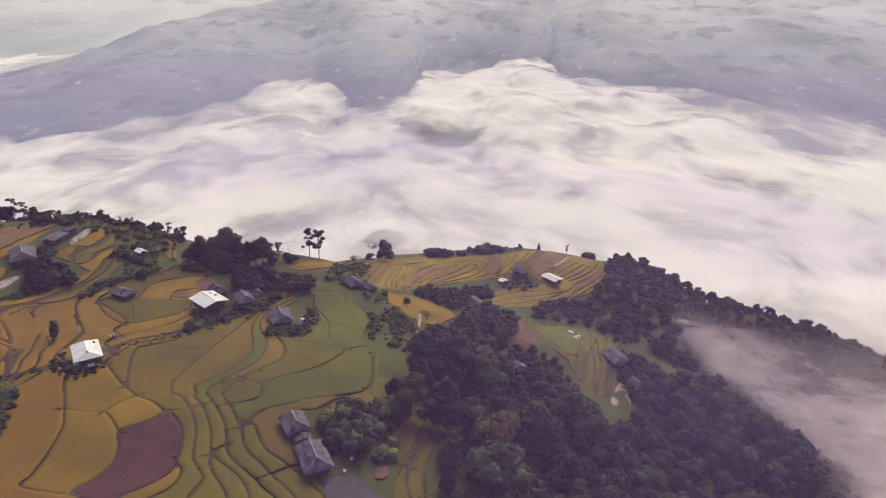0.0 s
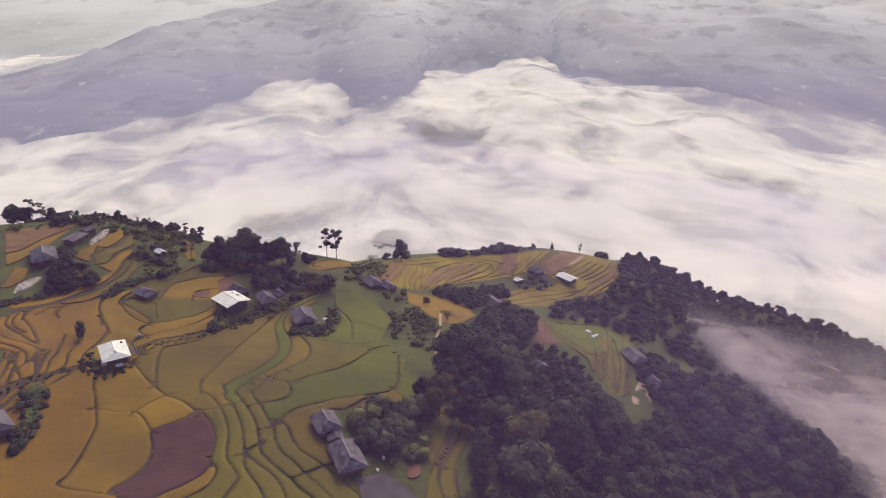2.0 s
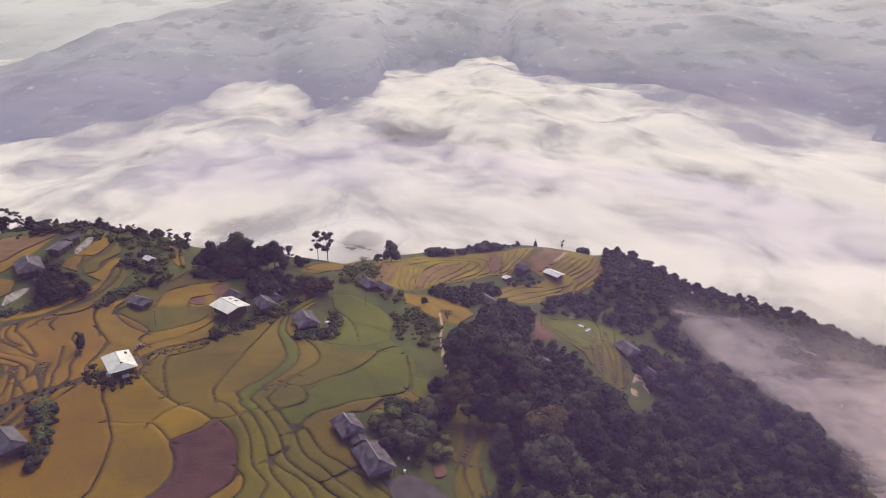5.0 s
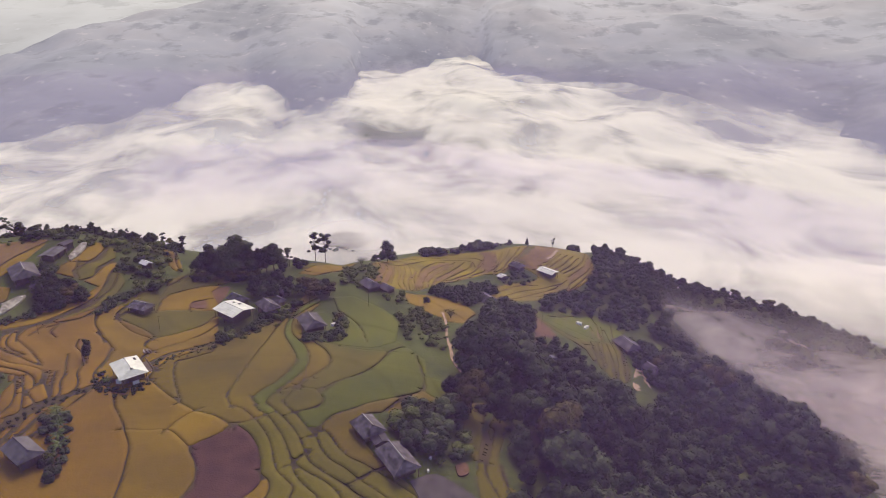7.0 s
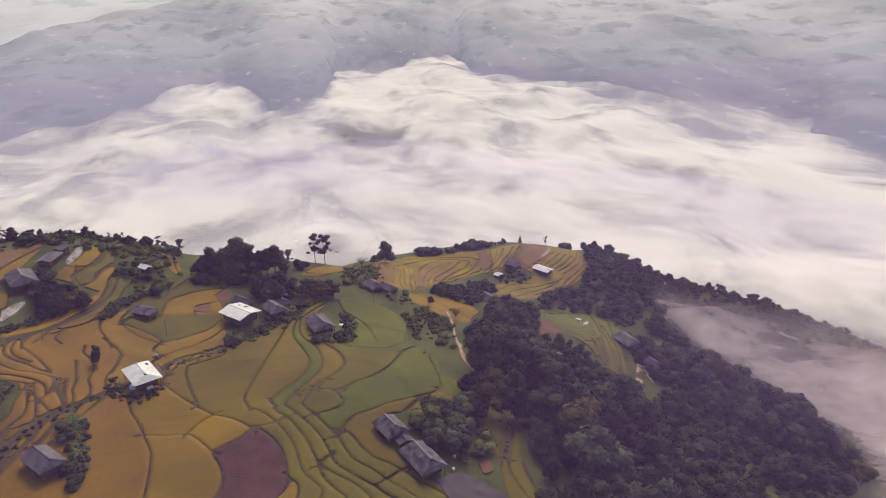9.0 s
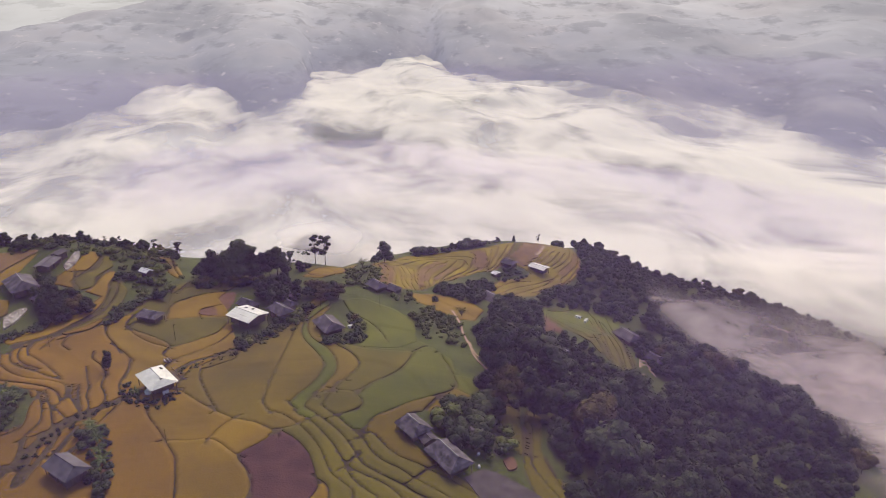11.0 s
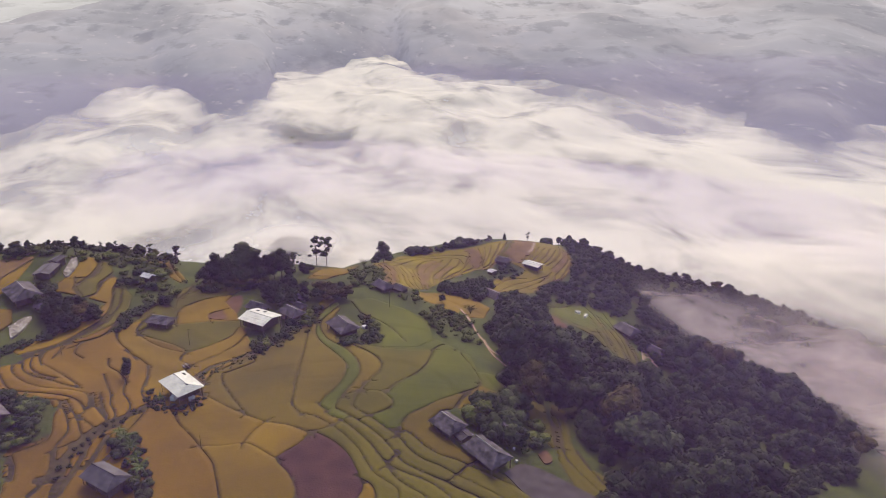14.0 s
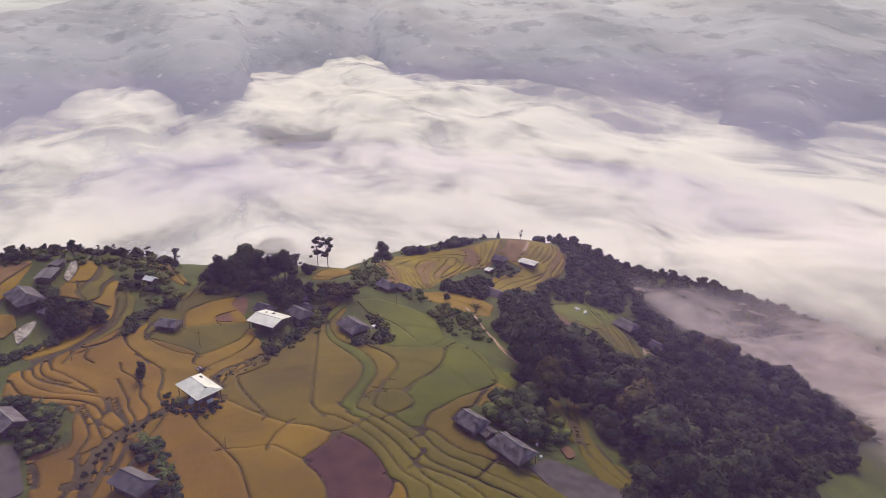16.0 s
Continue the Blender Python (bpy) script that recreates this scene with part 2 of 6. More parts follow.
SWELLS += [(55, 135, 28, -3.68), (160, 330, 28, -3.46), (-170, 195, 28, -8.76), (10, 105, 28, 2.85), (70, 195, 28, 2.59), (-215, 210, 28, 7.48), (190, 270, 28, 20.87), (190, 360, 28, 9.49), (85, 255, 28, 3.5), (-35, 135, 28, 5.47), (40, 60, 28, 6.62), (115, 150, 28, 3.76), (25, 195, 28, 4.42), (-80, 120, 28, -3.4), (10, 240, 28, -2.45), (-80, 210, 28, -5.03), (-125, 225, 28, 0.92), (-170, 150, 28, -3.75), (-140, 285, 28, -1.5), (-97, 122, 15, 2.0)]
CREST_X = [-260, -190, -150, -100, -60, -38, -20, 0, 30, 86, 118, 158, 200, 280]
CREST_Y = [300, 275, 260, 238, 236, 240, 285, 302, 318, 340, 362, 362, 362, 360]
VALLEY = -215.0


def height(x, y):
    x, y = np.asarray(x, float), np.asarray(y, float)
    z = LEVEL[0] + LEVEL[1] * x / 100 + LEVEL[2] * y / 100
    z = z - 0.9 * 16 * np.logaddexp(0, (y - np.interp(x, CREST_X, CREST_Y)) / 16)
    z = z - 1.6 * 10 * np.logaddexp(0, (-172 - x) / 10)
    for a, b, s, v in SWELLS:
        z = z + v * np.exp(-((x - a) ** 2 + (y - b) ** 2) / (2 * s * s))
    # far from the hill the land runs out into the valley floor
    far = np.clip((np.hypot(x + 10, y - 190) - 330) / 250, 0, 1)
    z = z * (1 - far) + (VALLEY - 10) * far
    return 25 * np.logaddexp(z / 25, VALLEY / 25)


def ground(x, y):
    return float(height(x, y))


def ripple(x, y, scale, seed=0.0):
    """A few crossed waves: a soft, seeded unevenness in -1..1."""
    rs = np.random.RandomState(int(seed * 10) + 5)
    out, w = 0, 0
    for k in range(7):
        a, f, p = rs.uniform(0, math.tau), (1.0 + 0.75 * k) / scale, rs.uniform(0, math.tau)
        out = out + np.sin((x * math.cos(a) + y * math.sin(a)) * f * math.tau + p + 1.3 * np.sin(y * f * 2.1 + p)) / (1 + 0.8 * k)
        w += 1 / (1 + 0.8 * k)
    return out / w


# ---- rice terraces: outlines of the terraced ground, and the banks between the fields ----
ZONES, BANKS, SEEDS = [], [], []


def zone(*runs):
    ZONES.append([p for run in runs for p in run])


def bank(width, *points):
    BANKS.append((width, points))


def crop(kind, *points):
    SEEDS.extend((x, y, kind) for x, y in points)


zone([(-105.4, 107.2), (-108.2, 116.6), (-107.6, 119.4), (-104.1, 119.8), (-102.3, 122.3), (-103.9, 131.1), (-105.9, 135.3), (-112, 137.5), (-119.2, 142.6), (-120.5, 152.2), (-117.2, 155.8), (-121.4, 162.5), (-116.6, 168.4), (-111.2, 174.1), (-107.7, 182.6), (-106.4, 188.4), (-112.2, 191.4), (-120.4, 194.7), (-121.7, 197.4), (-118.7, 207.9)],
     [(-118.8, 215.6), (-118.1, 220.8), (-110.3, 216.9), (-107, 206.4), (-104.8, 202), (-100.5, 193.7), (-99.9, 184.2), (-101.6, 179.7), (-99.9, 172.3), (-97.2, 180.6), (-93.4, 190.5), (-91.2, 189.8), (-88.9, 186.7), (-89.6, 198.5), (-85.2, 204.5), (-73, 208.6), (-65.8, 206.1), (-72.7, 197.3), (-75.4, 190.6), (-72.4, 183.7)],
     [(-70.4, 175.7), (-68.8, 167.7), (-67.3, 159.8), (-60.6, 164), (-52.5, 178.2), (-48.1, 189.8), (-43.3, 190.7), (-43.2, 183.2), (-46.3, 175.1), (-46.3, 159.3), (-36.8, 156.5), (-34.5, 165.5), (-38.1, 179.5), (-39.8, 189.3), (-33.2, 190.1), (-24.6, 180.9), (-20.1, 170.8), (-21.9, 155.6), (-18.9, 150.8), (-15.2, 144.1)],
     [(-15.6, 136), (-10.5, 134.5), (-11.6, 127.5), (-17.7, 122.6), (-22.7, 118.7), (-29.1, 117.6), (-32, 114.7), (-30.9, 110), (-28.1, 104.8), (-24.2, 99.8), (-20.1, 95.9), (-17.6, 91.4), (-6, 86), (-30, 76), (-110, 76)])
zone([(-151.3, 211.3), (-141.7, 217.1), (-131.9, 219.4), (-130.7, 216), (-130.6, 203.6), (-133, 189.5), (-134.9, 184.5)])
zone([(-133.3, 185.8), (-127.5, 184.4), (-125.1, 176.7), (-126.4, 171.3), (-128.7, 171)])
zone([(-120.9, 162.8), (-117.8, 168.5), (-116.9, 167.5), (-119.1, 162.3)])
zone([(-52, 206.3), (-46.5, 217.1), (-32.8, 222.1), (-38.7, 212.1), (-45.6, 205.3)])
zone([(-102.4, 223.3), (-95.2, 228.5), (-90.6, 215.8), (-86.9, 205.8), (-89.6, 205.6), (-92.9, 210), (-95.4, 217.8)])
zone([(-27.4, 230.7), (-24.0, 239.9), (-11.1, 268.0), (4.5, 274.7), (17.4, 276.4), (28.5, 279.9), (40.7, 286.5), (50.7, 292.7), (78.4, 304.2), (75.4, 286.5), (72.9, 275.2), (67.7, 263.7), (59.7, 253.1), (51.7, 243.9), (43.3, 236.8), (35.7, 230.6), (23.5, 223.2), (14.9, 218.3), (13.1, 224.7), (14.4, 231.1), (22.6, 242.6), (28.4, 246.9), (37.8, 250.8), (41.3, 254.4), (39.7, 257.9), (35.8, 262.1), (33.9, 264.4), (29.7, 259.4), (25.2, 253.8), (17.7, 252.6), (9.1, 244.3), (0.4, 232.0), (-7.3, 214.9), (-12.4, 204.4), (-18.4, 201.1), (-22.9, 201.0), (-27.4, 201.8), (-29.1, 203.8)])
zone([(-51.3, 211.6), (-48.6, 220.2), (-32.2, 225.5), (-34.9, 217.2), (-39.1, 211.5), (-44.5, 209.9), (-49.0, 208.5)])
zone([(-18.2, 198.8), (-7.3, 200.7), (1.6, 197.9), (4.4, 188.6), (-1.4, 176.6), (-6.9, 175.9), (-12, 182.8), (-17.3, 190.2)])
zone([(23.8, 216.1), (28.8, 211.3), (39.4, 217.5), (48.6, 227.7), (54.3, 230.7), (56.0, 225.8), (57.9, 221.6), (62.3, 221.0), (67.6, 220.6), (60.5, 207.0), (56.2, 198.8), (54.0, 186.5), (52.2, 176.8), (49.1, 169.8), (45.5, 166.8), (42.7, 166.9), (41.9, 169.4), (40.3, 172.5), (38.8, 175.8), (38.5, 182.6), (35.7, 185.7), (32.6, 188.1), (29.6, 194.0), (26.6, 200.3), (24.7, 207.9)])
zone([(-6.4, 128), (-3, 129.5), (-3.6, 123.4), (-5.7, 117.1), (-6.1, 112.2), (-7.4, 108.9), (-8.9, 105.4), (-10.2, 109.6), (-10, 119.1)])
zone([(-1.7, 125.3), (0.9, 121.9), (-3.5, 109.8), (-3.2, 101), (-0, 94.8), (4.2, 89.1), (-7.1, 89.3), (-9.9, 94.7), (-10, 101.1), (-8.2, 107.1), (-5.8, 115.8)])
bank(0.6, (-85.7, 132), (-82.2, 128), (-80.2, 123), (-77.7, 118.7), (-75.6, 114.6), (-73.2, 109.7), (-72.4, 106.2), (-71.5, 100.5), (-71, 95), (-70.8, 91.8), (-60.3, 89.7))
bank(2.2, (-100.5, 108.9), (-98.9, 109), (-97.5, 114.3), (-95.6, 119.9), (-93.8, 123), (-92, 125), (-89.1, 127.5), (-86.5, 131.3), (-84.1, 133.8))
bank(1.2, (-86.1, 132.1), (-85.5, 131.8), (-84.1, 133.8), (-79.7, 134), (-76.4, 134.9), (-76.8, 134.2))
bank(0.7, (-77.2, 134.4), (-77.3, 135.2), (-72.2, 128.9), (-68.1, 124.4), (-63.8, 120.5), (-59.5, 118.1), (-55.5, 114.2), (-55.2, 113.7))
bank(0.35, (-63.6, 120.7), (-64.3, 119.9), (-65.8, 118.3), (-66.9, 116.7), (-67.9, 114.1))
bank(0.35, (-76, 114.8), (-75.3, 114.9), (-71.3, 114.2), (-67.1, 114), (-62.6, 108.7), (-61.7, 107.9))
bank(0.8, (-54.7, 114.5), (-58.4, 111.2), (-61.9, 108.1), (-59.9, 103.2), (-59, 98.3), (-60.4, 94), (-62.2, 91.1), (-58.8, 88.8), (-54.2, 86.8))
bank(0.5, (-54.7, 114.5), (-51.8, 111.2), (-49.5, 106.8), (-48.5, 102.7), (-48.1, 99.5), (-48, 96.5), (-50.5, 93), (-53.9, 90), (-54.2, 86.8))
bank(0.6, (-48.1, 99.5), (-46.4, 97.4), (-46.1, 94.5), (-47.2, 91.9), (-49.9, 89.3), (-51.1, 86.6), (-54.2, 86.8))
bank(0.7, (-68.1, 154.3), (-66.7, 149.3), (-71.6, 145.3), (-73.5, 143.9), (-73.1, 139.5), (-71.4, 133.8), (-69.4, 128.6), (-67.8, 124.4), (-67.9, 123.9))
bank(2, (-76.8, 139.5), (-79.2, 141.8), (-76.2, 148.1), (-71.8, 151.3), (-67.2, 154.8), (-65, 157.4), (-60.7, 165.5), (-55.7, 171.8), (-50.6, 182.2), (-51, 182.8))
bank(0.8, (-77.3, 135), (-77.4, 137.1), (-76.2, 143.5), (-73.3, 147), (-70.7, 149.6), (-71.3, 151.9))
bank(0.6, (-49.9, 185.6), (-48.4, 184.4), (-52.1, 173.9), (-53.8, 163.1), (-54.8, 154.6), (-56.7, 141.8), (-58.1, 131.6), (-58.5, 125.5), (-57.2, 122))
bank(0.6, (-43, 188.4), (-44.5, 187.9), (-48.8, 180.2), (-51.2, 169.6), (-50.9, 160.7), (-48.1, 150.9), (-46, 142.8), (-46.5, 136.9), (-48.9, 130.9), (-51.9, 126.8), (-53.1, 123.9), (-52.3, 122.3))
bank(0.6, (-42.4, 187.9), (-41.5, 188.1), (-46.4, 180.3), (-49.7, 172.6), (-49, 161.5), (-44.6, 150.4), (-43, 141.8), (-43.8, 135.1), (-46.9, 129.1), (-48.4, 126.8), (-48, 125.9))
bank(0.6, (-42.9, 155.7), (-43.3, 154.6), (-40.1, 148.8), (-38.2, 142.9), (-38.4, 137.8), (-41.7, 132.1), (-44.7, 127.1), (-44.4, 127))
bank(0.8, (-23.9, 147.2), (-27.4, 138.6), (-31.3, 133.6), (-35.5, 130.1), (-37.6, 128), (-38.9, 125.9), (-41.9, 126.9), (-44.9, 127.1), (-44.6, 126.8))
bank(0.8, (-23.9, 147.2), (-20.6, 151), (-17.1, 149.2), (-17.7, 148.2))
bank(0.4, (-16.3, 146.6), (-17.3, 145.6), (-16.9, 138.5), (-16.6, 133), (-17.5, 128.9), (-19.7, 126.6))
bank(0.6, (-19.7, 126.6), (-23.4, 124.5), (-28.2, 121.9), (-32.8, 118.9), (-36.2, 116.8), (-38.2, 113.7), (-38.8, 111.2), (-39.8, 110.4))
bank(0.6, (-19.7, 126.6), (-22.3, 124.1), (-24.2, 121.5), (-26.2, 118.5), (-26, 117.9))
bank(0.4, (-26.1, 101.9), (-25.4, 102.3), (-28, 100.8), (-29.3, 99.8), (-31.3, 98))
bank(0.6, (-43.2, 155.3), (-42.8, 155.5), (-36.3, 149.8), (-29.4, 147.3), (-23.9, 147.2))
bank(0.4, (-46.3, 159.3), (-41.5, 154.1), (-34.9, 150.6), (-28, 149.6), (-22.1, 154.7), (-21.3, 155.1))
bank(0.4, (-43.5, 189.6), (-42.6, 189.4), (-40.9, 182.9), (-41.4, 176.4), (-46.4, 175.4))
bank(0.4, (-38.1, 179.5), (-32, 167.4), (-29.8, 155))
bank(0.6, (-87.1, 175.5), (-87.5, 185.2), (-84.1, 190.1), (-78.6, 194.3), (-73, 195.7), (-73.5, 196))
bank(0.5, (-73.3, 186.4), (-75.8, 185), (-79.1, 182.5), (-78.9, 178), (-78.6, 177))
bank(0.5, (-95.1, 168.7), (-93.8, 173.5), (-87.1, 175.5), (-78.7, 177.2), (-73, 177.1), (-70.6, 177.7))
bank(0.5, (-95.1, 168.7), (-91.4, 163.7), (-87.5, 159.9), (-82.8, 156.9))
bank(0.5, (-69.6, 173.1), (-71.2, 172.4), (-72.7, 167), (-75.9, 162.9), (-79.4, 160), (-82.8, 156.9), (-83.4, 152.8), (-80.3, 149.7))
bank(0.7, (-68.7, 168.3), (-69.1, 167.8), (-71.6, 160.5), (-75.9, 154.9), (-80, 150.7), (-81.9, 145.2), (-78.9, 142))
bank(0.6, (-89.5, 192.5), (-89, 192.7), (-83.9, 199.2), (-76.2, 203.3), (-69.6, 204.8), (-67.3, 203.8))
bank(0.4, (-85.2, 204.5), (-86.3, 199.1), (-88.4, 193.6), (-88.3, 193.3))
bank(0.4, (-79.1, 206.3), (-79.6, 206.8), (-80.6, 201.3), (-80.3, 201.5))
bank(0.6, (-117.2, 203.5), (-113.4, 204.9), (-112.1, 210.1), (-113, 217.3), (-112.7, 218.4))
bank(0.6, (-117.2, 203.5), (-115.3, 196.4), (-113.2, 193.1), (-113.3, 191.6))
bank(0.6, (-112.2, 191.4), (-109.9, 194.2), (-109.5, 199.8), (-108.8, 203.9), (-107.2, 207.3), (-107.3, 206.9))
bank(0.5, (-140, 192.5), (-136.8, 196.2), (-135.4, 202.7), (-133.1, 210.1), (-131.3, 217), (-130.8, 217))
bank(0.5, (-99.8, 224.9), (-100.1, 225.4), (-96.2, 217.5), (-92.9, 210))
bank(0.5, (-94, 226), (-94.8, 225.5), (-91.3, 212.9), (-88.5, 206.7), (-88.4, 205.4))
bank(0.6, (-3.5, 123), (-4.2, 123.1), (-4.9, 117.5), (-5.3, 111.6), (-7.3, 106.4), (-6.7, 106.2))
bank(0.6, (-4.5, 119.3), (-3.1, 117.6), (-7.2, 105.3), (-7, 99.8), (-4.6, 91.4), (-4.3, 89))
bank(0.5, (-0.7, 118.1), (-0.3, 118.3), (-4, 107.6), (-3.6, 98.2), (-1.3, 89.2))
bank(0.4, (-17.5, 128.9), (-14.7, 126.5), (-11.1, 126), (-7.5, 124.7))
bank(0.4, (-55.9, 114.3), (-55.1, 114.9), (-51.7, 115.6), (-49.8, 117.3), (-49.2, 117.6))
bank(0.5, (-54.2, 86.8), (-50.3, 79.9), (-44.8, 69.9))
bank(0.5, (-58.6, 125.7), (-57.3, 122.2), (-54.6, 120.3), (-51.7, 116.5), (-49.1, 111.8), (-47.4, 107.7), (-46.4, 103.6), (-45.4, 100.2), (-43.5, 97.6), (-42.2, 95.6), (-42.5, 93.2), (-43.1, 90.6), (-43.3, 88), (-42.2, 80.8), (-41.9, 75.8))
bank(0.5, (-53.2, 124.1), (-52.4, 122.5), (-51.5, 119.6), (-49.6, 117.7), (-47.5, 114.1), (-45.3, 109.6), (-43.8, 105.4), (-42.9, 102.3), (-42.3, 99.6), (-40.7, 96.8), (-38.6, 94.2), (-36.8, 91.4), (-35.8, 89), (-33.3, 82), (-32.4, 75.8))
bank(0.5, (-44.2, 128.4), (-43.8, 128), (-47.2, 126.8), (-49.4, 124.4), (-50.1, 122), (-48.3, 119.6), (-45.4, 115.2), (-43.3, 111.6), (-41.9, 108.1), (-40.8, 104.9), (-39.9, 102.6), (-38, 100.5), (-35.4, 98.3), (-33.5, 96.7), (-31.6, 94.7), (-29.2, 92.9), (-27.4, 91), (-22.6, 85), (-19.9, 86.2))
bank(0.35, (-43.1, 101.9), (-42.5, 102.3), (-41.7, 104), (-40.8, 104.6), (-40.6, 104.9))
bank(0.4, (-42.6, 102.5), (-42.3, 102), (-40.1, 99.8), (-37.6, 98), (-35.9, 96.4), (-34.2, 93.8), (-32.6, 90.1), (-30.2, 83.7), (-27.4, 76.8))
bank(0.5, (-41.8, 131.5), (-42.9, 131.5), (-44.4, 127.9), (-45.9, 124.4), (-46.6, 122.1), (-45.6, 119.9), (-43.9, 117.7), (-42.1, 114.5), (-40.7, 112.3), (-39.4, 110.1), (-38.3, 106.8), (-37.2, 104.5), (-35.4, 102.4), (-33.8, 101.1), (-32.1, 99.2), (-29.6, 96.7), (-27.2, 94.6), (-24.8, 92.1), (-20.1, 86.1), (-16.4, 87.5))
bank(0.4, (-39.7, 126.3), (-39.9, 125.8), (-38.7, 123.1), (-38.6, 120.9), (-40.3, 119.2), (-43.9, 117.7))
bank(0.5, (-38.9, 112.1), (-37.4, 111.3), (-36, 108.8), (-35, 106.8), (-33.3, 104.3), (-31.5, 103), (-29.7, 101.8), (-27.3, 100), (-24.4, 97.7), (-22.1, 95.4), (-20.2, 93.1), (-16.6, 87.4), (-14.3, 82.3))
bank(0.95, (-27.0, 231.2), (-26.4, 217.6), (-27.8, 204.3))
bank(0.95, (-24.7, 231.0), (-23.8, 221.5), (-25.3, 210.2), (-26.1, 203.4))
bank(0.95, (-22.4, 231.4), (-21.4, 222.5), (-23.1, 209.8), (-24.4, 201.4))
bank(0.95, (-20.0, 231.4), (-20.4, 217.7), (-21.7, 207.5))
bank(0.95, (-18.0, 234.8), (-18.0, 222.3), (-19.3, 209.3), (-18.7, 203.4))
bank(0.95, (-15.7, 237.7), (-16.1, 224.0), (-17.5, 213.1), (-17.1, 204.4))
bank(0.95, (-13.7, 240.9), (-13.8, 226.4), (-15.6, 212.7), (-15.7, 204.1))
bank(0.95, (-11.2, 237.9), (-13.2, 222.3), (-13.4, 213.4), (-12.2, 206.8))
bank(0.95, (-13.8, 205.4), (-11.6, 217.1), (-11.0, 229.5), (-7.6, 246.6), (-2.7, 258.4), (1.3, 261.5))
bank(0.95, (-11.5, 207.4), (-10.6, 218.2), (-8.0, 233.8), (-3.4, 249.3), (2.2, 259.4))
bank(0.95, (-8.7, 216.0), (-7.3, 227.6), (-2.7, 244.6), (2.9, 255.9), (6.2, 261.8))
bank(0.95, (-6.5, 220.6), (-2.9, 236.1), (3.1, 249.3), (8.0, 258.2), (10.4, 262.5))
bank(0.95, (-3.9, 225.0), (1.7, 240.5), (7.6, 251.3), (11.9, 257.0), (14.3, 262.2))
bank(0.95, (0.9, 235.3), (7.0, 245.5), (13.0, 252.9), (16.0, 258.2), (18.2, 263.6))
bank(0.95, (5.0, 240.5), (12.4, 249.6), (18.2, 255.1))
bank(0.95, (-24.4, 232.7), (-12.0, 259.1), (0.9, 267.1), (13.5, 268.7), (18.6, 266.7), (18.4, 261.9))
bank(0.95, (-20.8, 231.4), (-7.3, 258.9), (5.5, 265.4), (14.0, 264.7), (14.9, 260.4))
bank(0.95, (19.3, 275.4), (21.0, 271.0), (18.9, 263.0), (18.5, 256.2))
bank(0.95, (26.5, 275.4), (25.4, 267.8), (23.1, 262.2), (19.7, 256.4))
bank(0.95, (29.5, 275.3), (27.1, 267.8), (23.9, 261.1), (20.2, 255.3))
bank(0.95, (33.4, 278.2), (30.7, 271.4), (27.0, 264.0), (22.9, 256.7))
bank(0.95, (39.0, 282.0), (34.7, 272.8), (30.4, 265.7), (26.9, 259.2), (23.1, 255.1))
bank(0.95, (44.3, 287.5), (38.5, 275.8), (33.8, 268.2), (30.2, 261.5), (25.4, 254.9))
bank(0.95, (50.7, 292.7), (44.1, 279.0), (37.7, 269.7), (33.2, 264.9))
bank(0.95, (55.9, 295.9), (48.1, 278.8), (40.9, 269.1), (36.1, 263.2))
bank(0.95, (54.4, 279.3), (46.9, 268.3), (42.7, 260.4), (40.5, 254.3))
bank(0.95, (57.7, 280.9), (49.8, 269.1), (44.5, 261.3))
bank(0.95, (61.2, 281.6), (53.3, 270.4), (46.6, 261.8))
bank(0.95, (64.1, 282.0), (57.2, 270.8), (50.7, 263.4))
bank(0.95, (66.8, 281.7), (59.5, 269.8), (52.9, 262.2))
bank(0.95, (75.4, 297.9), (67.9, 279.1), (60.9, 268.3), (54.9, 261.9))
bank(0.95, (73.7, 288.2), (68.7, 275.9), (61.3, 265.5), (56.3, 259.6))
bank(0.95, (73.0, 281.5), (67.6, 269.7), (60.0, 259.2), (54.5, 252.5), (52.2, 248.0), (46.4, 242.6), (37.1, 235.7))
bank(0.95, (72.0, 275.8), (68.2, 267.5), (61.4, 257.9), (54.7, 249.2), (47.5, 242.5), (37.8, 234.1))
bank(0.95, (14.0, 229.1), (22.3, 241.3), (27.6, 245.7))
bank(0.95, (13.3, 223.0), (24.0, 238.6), (31.4, 244.8), (37.9, 246.9))
bank(0.95, (15.4, 220.8), (28.2, 236.8), (39.6, 244.2), (50.2, 251.1))
bank(0.95, (23.0, 225.5), (35.3, 237.4), (46.2, 246.1), (53.0, 254.3))
bank(0.8, (52.8, 213.2), (49.7, 202.1), (47.5, 193.1), (44.6, 183.2), (43.0, 175.5))
bank(0.8, (53.6, 210.7), (49.7, 196.8), (48.2, 187.1), (45.5, 176.8), (44.0, 171.3))
bank(0.8, (54.0, 208.0), (51.8, 196.8), (50.3, 186.4), (47.1, 175.9), (44.8, 169.6))
bank(0.8, (53.3, 196.8), (52.5, 187.6), (49.1, 176.9), (47.7, 171.0))
bank(0.8, (49.1, 191.9), (47.4, 182.9), (44.8, 173.2))
bank(0.8, (25.9, 216.0), (27.7, 204.1), (31.4, 196.4), (35.6, 190.9), (41.5, 190.6), (47.5, 193.1), (52.7, 195.5), (55.4, 195.9))
bank(0.8, (28.9, 208.1), (37.1, 210.6), (44.7, 216.8))
bank(0.8, (35.1, 189.7), (37.8, 186.2), (42.2, 187.2))
bank(0.7, (53.7, 222.6), (52.1, 211.5), (48.2, 198.3))
bank(0.7, (42.5, 189.0), (41.0, 181.2), (39.8, 175.1))
bank(0.7, (45.1, 190.7), (43.2, 181.6), (41.3, 173.0))
